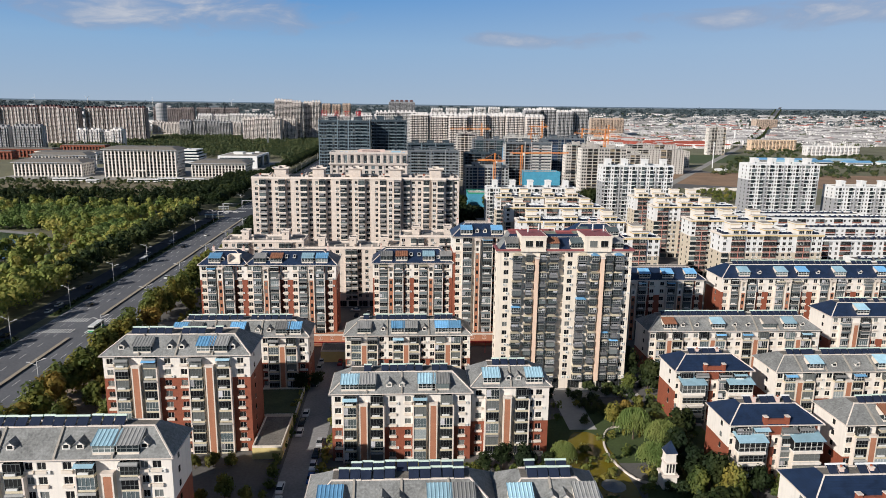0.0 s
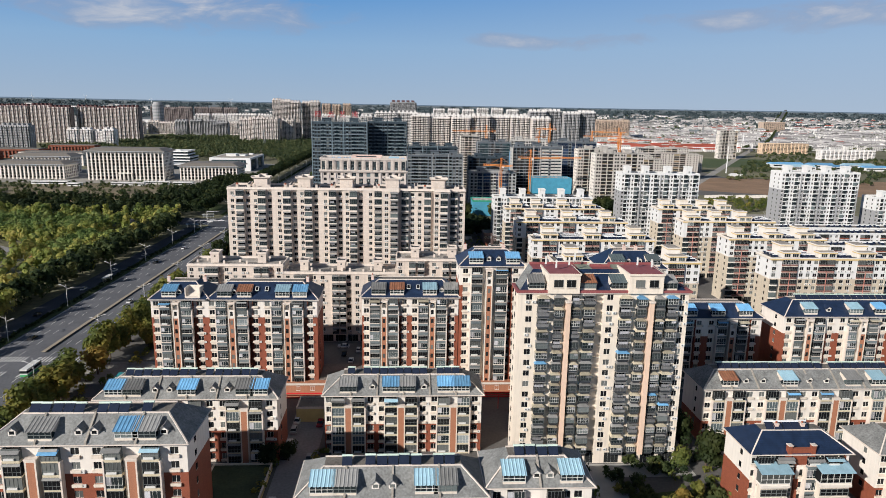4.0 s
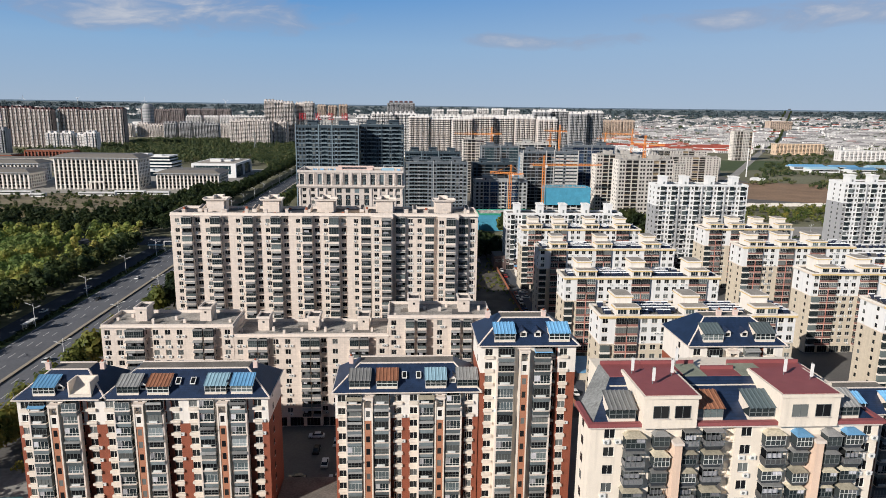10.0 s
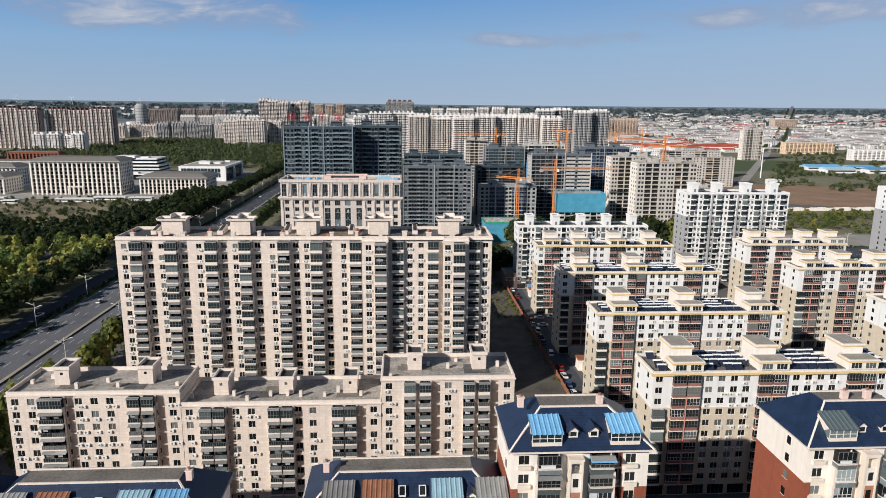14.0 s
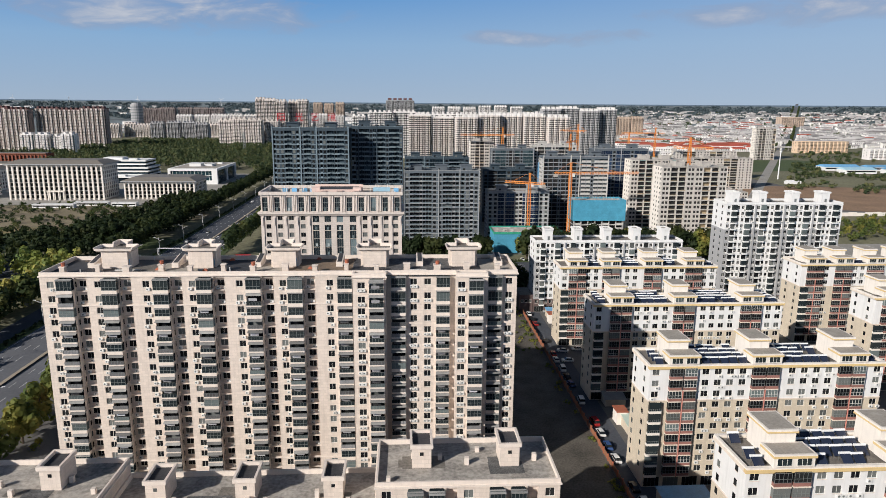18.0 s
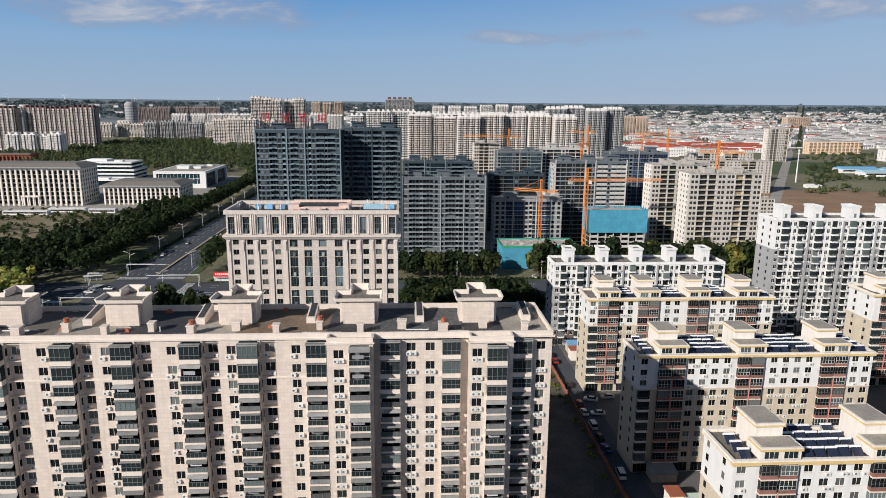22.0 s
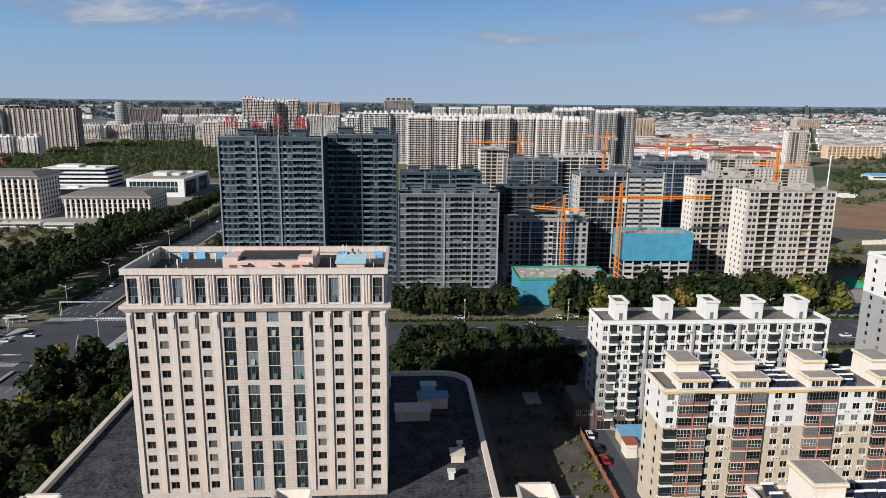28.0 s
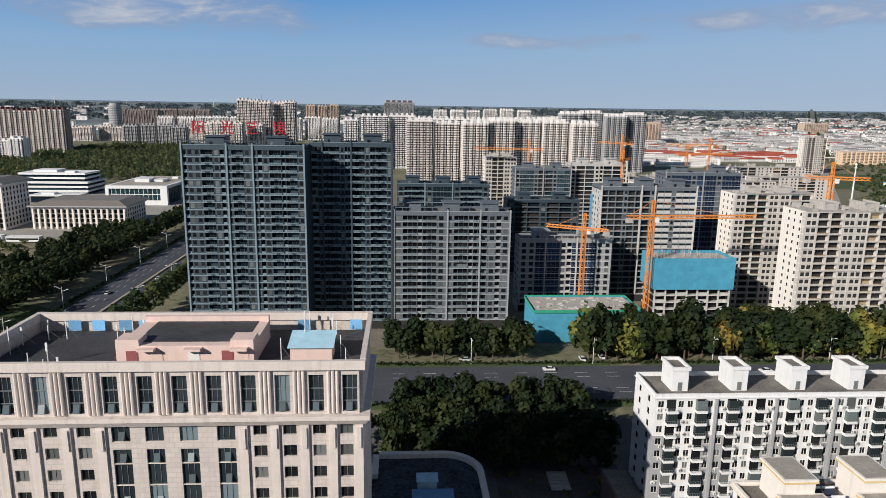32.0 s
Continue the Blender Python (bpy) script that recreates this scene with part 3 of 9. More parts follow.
def building(x0, x1, y, d, zs, cols, wallf, sidef, label, group="", bay="hood", bay_wall=None, bay_dep=1.3, ac=0.45, win_h=1.5, seed=1,
             name="apartment_building", shops=True, bays=(0, 1), frame_m=M_FRAME, glass_m=G_WIN, side_win=(), apron=False, band=None, limit=20, vary=None, cheek=0.0, cheek_m=None, recess=()):
    """A block that faces the camera's start. cols: (kind, x, width) in world x; kind w window, b balcony stack, n none."""
    rnd = random.Random(seed)
    th = thing(name, (x0, y, 0), label, "apartment building", group)
    w = x1 - x0
    rep = Repeats(th, limit)
    n = len(zs) - 1
    body = Mesh()
    front = 0.352 + (1.0 if recess else 0.0)
    # side and back walls, by storey colour
    i = 0
    while i < n:
        j = i
        while j < n and sidef(j) is sidef(i):
            j += 1
        body.box(0, w, front, d, zs[i], zs[j], sidef(i), "bt" if j < n else "b")
        if recess:
            body.box(0, 0.3, 0.352, front - 0.002, zs[i], zs[j], sidef(i), "bt")
            body.box(w - 0.3, w, 0.352, front - 0.002, zs[i], zs[j], sidef(i), "bt")
        i = j

    def openings(i):
        fh = zs[i + 1] - zs[i]
        if i == 0 and shops:
            k = max(2, round(w / 5))
            return [((q + 0.5) * w / k, w / k * 0.8, 0.0, min(3.0, fh - 0.6)) for q in range(k)]
        out = []
        for kind, cx, cw in cols:
            if kind == "w":
                out.append((cx - x0, cw, 0.85, 0.85 + min(win_h, fh - 1.2)))
            elif kind == "b":
                out.append((cx - x0, cw - 0.3, 0.05, fh - 0.2))
        return out
    def inset(x):
        return 1.0 if any(p < x < q for p, q in recess) else 0.0
    cuts = [0.0]
    for p, q in sorted(recess):
        cuts += [p, q]
    cuts.append(w)
    for p, q in zip(cuts, cuts[1:]):
        if q - p < 0.05:
            continue
        oy = inset((p + q) / 2)
        facade(body, p, q, oy, zs, lambda i: [o for o in openings(i) if p < o[0] < q], wallf)
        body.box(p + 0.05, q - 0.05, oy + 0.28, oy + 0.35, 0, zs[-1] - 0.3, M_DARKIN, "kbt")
        if oy:
            for e in (p - 0.001, q - 0.119):
                body.box(e, e + 0.12, 0.0, oy - 0.002, 0, zs[-1], wallf(n // 2, e), "bt")
            body.box(p + 0.12, q - 0.12, 0.3, oy, zs[-1] - 0.5, zs[-1], wallf(n - 1, p), "t")
            for i in range(1, n):
                body.box(p + 0.12, q - 0.12, 0.12, oy, zs[i] - 0.06, zs[i] + 0.08, wallf(i, p), "klr")
                body.box(p + 0.121, p + 0.14, 0.2, 0.8, zs[i] + 0.9, zs[i] + 2.2, G_WIN, "l")
    part("wall", body, th)
    if band:
        tr = Mesh()
        for z in band:
            tr.box(-0.12, w + 0.12, -0.12, 0.0, z - 0.12, z + 0.12, M_TRIM)
            tr.box(-0.12, 0.0, 0.0, d + 0.1, z - 0.12, z + 0.12, M_TRIM)
            tr.box(w, w + 0.12, 0.0, d + 0.1, z - 0.12, z + 0.12, M_TRIM)
        part("string_course", tr, th)
    for i in range(n):
        fh = zs[i + 1] - zs[i]
        if i == 0 and shops:
            for cx, cw, s, h in openings(0):
                rep.put("shop_window", k_window(round(cw, 2), round(h - 0.1, 2), M_GFRAME, G_WIN, 4), (cx, 0, 0.05))
            continue
        for kind, cx, cw in cols:
            if kind == "w":
                rep.put("window", k_window(cw, round(min(win_h, fh - 1.2), 2), frame_m, glass_m, 2, apron and cw > 1.2), (cx - x0, inset(cx - x0), zs[i] + 0.85))
                if rnd.random() < ac:
                    rep.put("air_conditioner", k_ac(), (cx - x0 + rnd.choice((-0.5, 0.45)), inset(cx - x0) - 0.004, zs[i] + 0.16))
                    if rnd.random() < 0.4:
                        rep.put("air_conditioner", k_ac(), (cx - x0 + cw / 2 + 0.4, inset(cx - x0) - 0.004, zs[i] + 0.16))
            elif kind == "b":
                v = vary(i, rnd) if vary else rnd.choice(bays)
                dp, jx, jz = bay_dep, 0.0, 0.0
                if bay == "cage" or bay_wall is M_SKIRTB:
                    dp = round(bay_dep * rnd.choice((0.82, 1.0, 1.0, 1.18)), 2)
                    jz = rnd.uniform(-0.1, 0.1)
                rep.put("balcony", k_bay(bay, cw, round(fh, 2), dp, bay_wall or wallf(i, cx - x0), v), (cx - x0 + jx, 0, zs[i] + jz))
    if cheek:
        for kind, cx, cw in cols:
            if kind == "b":
                q = Mesh()
                a = cx - x0 + cw / 2 + 0.02
                q.box(a, a + 0.14, -cheek, -0.002, zs[1] - 0.3, zs[-1] - 0.2, cheek_m or bay_wall)
                part("side_wall", q, th)
    sides = Mesh()
    for side, ys in side_win:
        for i in range(1, n):
            m = Mesh()
            X = -0.03 if side == "l" else w + 0.03
            for yy in ys:
                m.box(min(X, X * 1.0 + (0.03 if side == "l" else -0.03)), max(X, X + (0.03 if side == "l" else -0.03)), yy - 0.5, yy + 0.5, zs[i] + 0.9, zs[i] + 2.2, G_WIN)
                m.box(X - 0.04, X + 0.04, yy - 0.6, yy + 0.6, zs[i] + 0.82, zs[i] + 0.9, M_TRIM)
            sides.add(m, 0, 0, 0)
    if sides.v:
        tagged(part("side_window_array", sides, th), kind="stuff")
    rep.close()
    return th, rep


def parapet(th, w, d, z, h, m, deck, cornice=0.25):
    r = Mesh()
    r.box(0.3, w - 0.3, 0.3, d - 0.3, z - 0.3, z + 0.12, deck)
    part("roof", r, th)
    p = Mesh()
    t, c = 0.3, cornice
    for a, b, e, f in ((-c, w + c, -c, t), (-c, w + c, d - t, d + c), (-c, t, t, d - t), (w - t, w + c, t, d - t)):
        p.box(a, b, e, f, z, z + 0.28, m)
    for a, b, e, f in ((0, w, 0, t), (0, w, d - t, d), (0, t, t, d - t), (w - t, w, t, d - t)):
        p.box(a, b, e, f, z + 0.28, z + h, m)
    part("parapet", p, th)


def k_solar(tank=M_TANK):
    def fn(m):
        m.hexa([(-0.95, -0.9, 0.25), (0.95, -0.9, 0.25), (0.95, 0.55, 1.35), (-0.95, 0.55, 1.35), (-0.95, -0.93, 0.31), (0.95, -0.93, 0.31), (0.95, 0.52, 1.42), (-0.95, 0.52, 1.42)], M_SOLAR)
        m.tube(0.72, 1.5, -1.05, 1.05, 0.25, 0.25, tank, 8, "x")
        for x in (-0.9, 0.9):
            m.bar((x, 0.72, 0), (x, 0.72, 1.4), 0.03, M_GFRAME)
            m.bar((x, -0.85, 0), (x, -0.85, 0.3), 0.03, M_GFRAME)
    return kit("solar_water_heater|" + tank.name, fn)


def solars(th, xs, ys, z, seed=3, keep=0.85, tank=M_TANK, single=7):
    """Rows of heaters: the first ones single, the rest joined."""
    rnd = random.Random(seed)
    rest, n = Mesh(), 0
    k = k_solar(tank)
    for y in ys:
        for x in xs:
            if rnd.random() < keep:
                loc = (x + rnd.uniform(-0.12, 0.12), y + rnd.uniform(-0.2, 0.2), z)
                n += 1
                if n <= single:
                    part("solar_water_heater", k[1], th, loc)
                else:
                    rest.add(k[0], *loc)
    if rest.v:
        tagged(part("solar_array", rest, th), kind="stuff")


def span(a, b, step):
    n = max(1, int(round((b - a) / step)))
    return [a + (i + 0.5) * (b - a) / n for i in range(n)]
# ---------------------------------------------------------------- ground, roads, water
M_FIELD = mat("dry_green_land", (0.15, 0.145, 0.085), 0.95, var=0.55, scale=0.012, fine=0.35)
M_PAVE = mat("grey_paving", (0.115, 0.11, 0.105), 0.9, var=0.25, scale=0.08, fine=1.4)
M_ASPH = mat("asphalt", (0.068, 0.075, 0.09), 0.9, var=0.25, scale=0.06, fine=1.2, spec=0.25)
M_ASPH2 = mat("worn_asphalt", (0.135, 0.14, 0.155), 0.9, var=0.25, scale=0.06, fine=1.2, spec=0.25)
M_BEIGEBAR = mat("beige_barrier", (0.36, 0.31, 0.24), 0.85, var=0.2)
M_PALEASPH = mat("pale_worn_asphalt", (0.24, 0.235, 0.235), 0.9, var=0.25, scale=0.1, fine=1.4)
M_VERGE = mat("earthy_brick_paving", (0.27, 0.20, 0.145), 0.95, var=0.4, scale=0.12, fine=1.6)
M_PAINT = mat("white_road_paint", (0.62, 0.62, 0.6), 0.7, var=0.2)
M_KERB = mat("kerb_stone", (0.40, 0.39, 0.37), 0.85)
M_BROWN = mat("bare_brown_soil", (0.26, 0.165, 0.10), 0.95, var=0.4, scale=0.03, fine=0.5)
M_STRAW = mat("dry_grass", (0.22, 0.18, 0.085), 0.95, var=0.4, scale=0.05, fine=0.8)
M_LAWN = mat("grass", (0.052, 0.078, 0.022), 0.95, var=0.35, scale=0.1, fine=1.5)
M_TURF = mat("worn_turf", (0.05, 0.066, 0.03), 0.95, var=0.4, scale=0.2, fine=1.8)
M_DIRT = mat("rubble_ground", (0.17, 0.15, 0.12), 0.95, var=0.4, scale=0.12, fine=1.6)
M_WATER = mat("green_lake_water", (0.075, 0.105, 0.07), 0.12, var=0.15, scale=0.02, spec=0.5)
M_POND = mat("algae_pond_water", (0.16, 0.125, 0.012), 0.12, var=0.2, scale=0.1)


def sheet(name, x0, x1, y0, y1, z, m, label, cat, thick=0.0, parent=None):
    k = Mesh()
    k.box(x0, x1, y0, y1, z - thick - 0.03, z, m, "b")
    return tagged(part(name, k, parent), label, cat, kind="structure")


def patch(name, x, y, rx, ry, z, m, label, cat, seed, n=40, thick=0.03):
    """A ground patch with an uneven rounded outline."""
    rnd = random.Random(seed)
    ph = [rnd.uniform(0, 6.28) for _ in range(4)]
    k = Mesh()
    pts = []
    for i in range(n):
        a = 2 * math.pi * i / n
        s = 1 + 0.12 * math.sin(2 * a + ph[0]) + 0.09 * math.sin(3 * a + ph[1]) + 0.05 * math.sin(5 * a + ph[2])
        pts.append((x + rx * s * math.cos(a), y + ry * s * math.sin(a)))
    k.face([(a, b, z) for a, b in pts], m)
    for i in range(n):
        a, b = pts[i], pts[(i + 1) % n]
        k.face([(a[0], a[1], z - thick), (b[0], b[1], z - thick), (b[0], b[1], z), (a[0], a[1], z)], m)
    return tagged(part(name, k), label, cat, kind="structure")


gm = Mesh()
gm.face([(-7000, -900, -0.06), (7000, -900, -0.06), (7000, 6500, -0.06), (-7000, 6500, -0.06)], M_FIELD)
tagged(part("ground", gm), "flat green and brown land reaching the horizon", "ground", kind="structure")
sheet("pavement", -110, 340, 20, 548, 0.0, M_PAVE, "grey paved courtyards between the apartment blocks", "pavement")
sheet("verge_paving", -110, -80, 60, 246, 0.006, M_VERGE, "brick-paved strip with bare earth under the trees", "pavement")
ROAD = thing("road", (0, 0, 0), "wide grey asphalt avenue with white lane lines", "road", kind="structure")
sheet("carriageway", -149.5, -114, 20, 528, 0.03, M_ASPH2, "", "", parent=ROAD)
# from here on darker asphalt, a cloud's shade put into the road colour
sheet("carriageway", -149.5, -114, 528, 1500, 0.028, M_ASPH, "", "", parent=ROAD)
sheet("cross_carriageway", -700, 700, 560, 590, 0.034, M_ASPH, "", "", parent=ROAD)
sheet("frontage_lane", -163.5, -154, 20, 548, 0.03, M_ASPH, "", "", parent=ROAD)
lines = Mesh()
for x in (-148.6, -145.2, -141.8, -138.4, -127.4, -124, -120.6, -115):
    solid = x in (-148.6, -115)
    y = 30
    while y < 1400:
        if not 545 < y < 602:
            lines.box(x - 0.09, x + 0.09, y, y + (11.8 if solid else 4.5), 0.032, 0.042, M_PAINT, "b")
        y += 12
for y in (566.5, 570.2, 580, 583.7):
    x = -690
    while x < 690:
        if not -158 < x < -106:
            lines.box(x, x + 4.5, y - 0.09, y + 0.09, 0.036, 0.046, M_PAINT, "b")
        x += 11
part("lane_line", lines, ROAD)
for yy, xr in ((262, (-149, -115)), (276, (-149, -115)), (545, (-149, -115)), (597, (-149, -115))):
    zz = Mesh()
    x = xr[0]
    while x < xr[1]:
        if not -134 < x < -129:
            zz.box(x, x + 0.55, yy, yy + 5, 0.036, 0.048, M_PAINT, "b")
        x += 1.2
    part("zebra_crossing", zz, ROAD)
for xx in (-156, -110):
    zz = Mesh()
    y = 562
    while y < 588:
        zz.box(xx, xx + 4.5, y, y + 0.55, 0.037, 0.048, M_PAINT, "b")
        y += 1.2
    part("zebra_crossing", zz, ROAD)
for a, b in ((20, 255), (285, 540), (606, 1400)):
    tagged(sheet("central_reservation", -131.9, -130.5, a, b, 0.55, M_BEIGEBAR, "", "", 0.15, ROAD))
    sheet("verge", -154, -149.5, a, b, 0.16, M_LAWN, "", "", 0.13, ROAD)
    sheet("verge", -114, -110, a, b, 0.16, M_LAWN, "", "", 0.13, ROAD)
for a, b in ((-100, 84), (96, 330)):
    sheet("verge", a, b, 590, 594, 0.16, M_LAWN, "", "", 0.13, ROAD)
sheet("verge", -100, 330, 555, 560, 0.16, M_LAWN, "", "", 0.13, ROAD)
patch("lake_shore", -300, 431, 73, 56, 0.03, M_PALEASPH, "pale paved rim along the lake", "path", 5)
patch("water", -303, 425, 72, 55, 0.08, M_WATER, "still dark green park lake", "lake", 5)
patch("lawn_1", -330, 690, 130, 62, 0.02, M_STRAW, "dry yellow grass beside the wood", "grass", 6)
patch("lawn_2", -230, 660, 70, 40, 0.03, M_LAWN, "rough green grass", "grass", 16)
patch("soil", 560, 870, 220, 120, 0.02, M_BROWN, "bare brown field", "field", 7)
patch("lawn_3", 470, 720, 180, 70, 0.03, M_FIELD, "rough green field", "field", 8)
patch("lawn_4", 720, 1080, 260, 110, 0.03, M_FIELD, "rough green field", "field", 9)
M_RUBBLE = mat("dark_rubble", (0.085, 0.076, 0.064), 0.95, var=0.6, scale=0.15, fine=1.8)
sheet("dirt_lot", 30.5, 56, 300, 520, 0.02, M_RUBBLE, "dark rubble lot with weeds behind a red fence", "ground")
sheet("alley", 57, 64, 290, 520, 0.02, M_ASPH, "asphalt alley lined with parked cars", "road")
# lane tone raised above the other asphalt, sunlight put into its colour
sheet("lane", -31, -21.5, 40, 240, 0.025, M_PALEASPH, "pale sunlit-toned asphalt lane between blocks", "road")
patch("pond", 49.5, 151, 6.8, 24, 0.04, M_POND, "shallow yellow-green ornamental pond", "pond", 13)
patch("garden_1", 62, 172, 26, 18, 0.015, M_LAWN, "small green garden", "garden", 14)
patch("garden_2", 70, 130, 13, 30, 0.017, M_LAWN, "small green garden", "garden", 15)

# ---------------------------------------------------------------- roofs for the older blocks


def pitched(th, w, d, z, rise, inset, m, top_m=M_DECK, edge=M_TRIM, hip=None, xo=0.0, ribs=0):
    hip = inset if hip is None else hip
    e = Mesh()
    e.box(-0.7, w + 0.7, -0.9, d + 0.7, z + 0.1, z + 0.3, edge)
    e.box(-0.3, w + 0.3, -0.45, d + 0.3, z - 0.15, z + 0.098, edge)
    part("eave", e, th, (xo, 0, 0))
    r = Mesh()
    r.taper((-0.5, w + 0.5, -0.7, d + 0.5), (hip, w - hip, inset, d - inset), z + 0.304, z + rise, m, "bt")
    r.box(hip, w - hip, inset, d - inset, z + rise - 0.3, z + rise, top_m, "b")
    part("roof", r, th, (xo, 0, 0))
    for c, f in ((inset - 0.1, inset + 0.15), (d - inset - 0.15, d - inset + 0.1)):
        r = Mesh()
        r.box(hip - 0.1, w - hip + 0.1, c, f, z + rise - 0.05, z + rise + 0.22, edge)
        part("ridge_coping", r, th, (xo, 0, 0))
    for xa, xb in ((-0.5, hip), (w + 0.5, w - hip)):
        r = Mesh()
        r.bar((xa, -0.7, z + 0.33), (xb, inset, z + rise + 0.04), 0.14, edge)
        part("hip_cap", r, th, (xo, 0, 0))
    for k in range(1, ribs):
        r = Mesh()
        xx = w * k / ribs
        r.hexa([(xx - 0.2, -0.72, z + 0.3), (xx + 0.2, -0.72, z + 0.3), (xx + 0.2, inset, z + rise - 0.1), (xx - 0.2, inset, z + rise - 0.1),
                (xx - 0.2, -0.72, z + 0.75), (xx + 0.2, -0.72, z + 0.75), (xx + 0.2, inset, z + rise + 0.35), (xx - 0.2, inset, z + rise + 0.35)], M_PALEDECK)
        part("fire_wall_rib", r, th, (xo, 0, 0))


def k_sunroom(w, sheet_m, v=0):
    def fn(m):
        a = w / 2
        m.box(-a, a, 0, 2.6, 0, 0.5, M_CREAM)
        m.box(-a + 0.05, a - 0.05, 0.05, 2.6, 0.5, 1.9, G_BAY, "b")
        m.sash(-a, a, 0.5, 1.95, 4, 0.09, -0.02, 0.045, M_FRAME if v == 0 else M_GFRAME, (1.15,))
        # ribbed sheet roof, one sheet
        k, s, nr = len(m.v), m.slot(sheet_m), 26
        for q in range(nr + 1):
            x, dz = -a - 0.2 + q * (w + 0.4) / nr, (0.0, 0.11)[q % 4 == 0]
            m.v.extend([(x, -0.3, 1.93 + dz), (x, 3.6, 3.33 + dz)])
        for q in range(nr):
            m.f.append((k + 2 * q, k + 2 * q + 2, k + 2 * q + 3, k + 2 * q + 1))
            m.m.append(s)
        m.hexa([(-a + 0.04, 2.5, 0.5), (a - 0.04, 2.5, 0.5), (a - 0.04, 3.4, 0.5), (-a + 0.04, 3.4, 0.5), (-a + 0.04, 0.3, 1.9), (a - 0.04, 0.3, 1.9), (a - 0.04, 3.4, 3.1), (-a + 0.04, 3.4, 3.1)], M_CREAM)
    return kit("sunroom|%.1f|%s|%d" % (w, sheet_m.name, v), fn)


def k_dormer(roof_m):
    def fn(m):
        m.box(-0.7, 0.7, 0, 2.6, 0, 1.0, M_IVORY)
        m.box(-0.45, 0.45, -0.03, 0.0, 0.25, 0.9, G_WIN)
        m.box(-0.55, 0.55, -0.06, -0.002, 0.17, 0.25, M_FRAME)
        for s in (-1, 1):
            m.hexa([(0, -0.3, 1.75), (s * 1.1, -0.3, 0.85), (s * 1.1, 3.0, 0.85), (0, 3.0, 1.75), (0, -0.3, 1.87), (s * 1.1, -0.3, 0.97), (s * 1.1, 3.0, 0.97), (0, 3.0, 1.87)], roof_m)
        m.face([(-0.8, -0.05, 1.0), (0.8, -0.05, 1.0), (0, -0.05, 1.68)], M_IVORY)
    return kit("dormer|" + roof_m.name, fn)


def k_skylight():
    def fn(m):
        m.hexa([(-0.55, -0.7, 0), (0.55, -0.7, 0), (0.55, 0.7, 1.0), (-0.55, 0.7, 1.0), (-0.55, -0.78, 0.12), (0.55, -0.78, 0.12), (0.55, 0.62, 1.12), (-0.55, 0.62, 1.12)], M_FRAME)
        m.hexa([(-0.4, -0.6, 0.2), (0.4, -0.6, 0.2), (0.4, 0.5, 1.0), (-0.4, 0.5, 1.0), (-0.4, -0.62, 0.24), (0.4, -0.62, 0.24), (0.4, 0.48, 1.05), (-0.4, 0.48, 1.05)], G_WIN)
    return kit("skylight|", fn)


def k_chimney():
    def fn(m):
        m.box(-0.45, 0.45, -0.45, 0.45, 0, 1.5, M_PINKWALL)
        m.box(-0.55, 0.55, -0.55, 0.55, 1.5, 1.65, M_TRIM)
        m.tube(0, 0, 1.65, 2.0, 0.2, 0.24, M_BRICKCAP, 8)
    return kit("chimney|", fn)


def on_slope(frac, z, rise, inset):
    """Height of the front slope at a share of its depth."""
    return -0.7 + frac * (inset + 0.7), z + 0.3 + frac * (rise - 0.3)


def dress(th, w, z, rise, inset, spec):
    """spec: (kind, share of width)."""
    for kind, fx in spec:
        x = fx * w
        if kind[0] == "s":
            y, zz = on_slope(0.12, z, rise, inset)
            sm = {"sb": M_BLUE, "sc": M_CYAN, "sr": M_RUST, "sg": M_HOOD, "sw": G_SKYG}[kind]
            part("sunroom", k_sunroom(4.4, sm, 0 if kind != "sg" else 1)[1], th, (x, y, zz))
        elif kind[0] == "d":
            y, zz = on_slope(0.3, z, rise, inset)
            part("dormer", k_dormer(M_SLATE if kind == "dg" else M_NAVY)[1], th, (x, y, zz))
        elif kind == "k":
            y, zz = on_slope(0.5, z, rise, inset)
            part("skylight", k_skylight()[1], th, (x, y, zz))
        elif kind == "c":
            part("chimney", k_chimney()[1], th, (x, inset + 0.8, z + rise - 0.2))


def unit_cols(x0, x1, n, pil_win=True, bay_w=3.0):
    cols, pil = [], []
    u = (x1 - x0) / n
    for k in range(n):
        b = x0 + k * u
        cols += [("w", b + 0.09 * u, 1.6), ("b", b + 0.265 * u, bay_w), ("b", b + 0.645 * u, bay_w), ("w", b + 0.87 * u, 1.6)]
        pil.append(b + 0.455 * u)
        if pil_win:
            cols.append(("w", b + 0.455 * u, 0.9))
        if u > 19:
            cols.append(("w", b + 0.76 * u, 1.4))
    return cols, pil


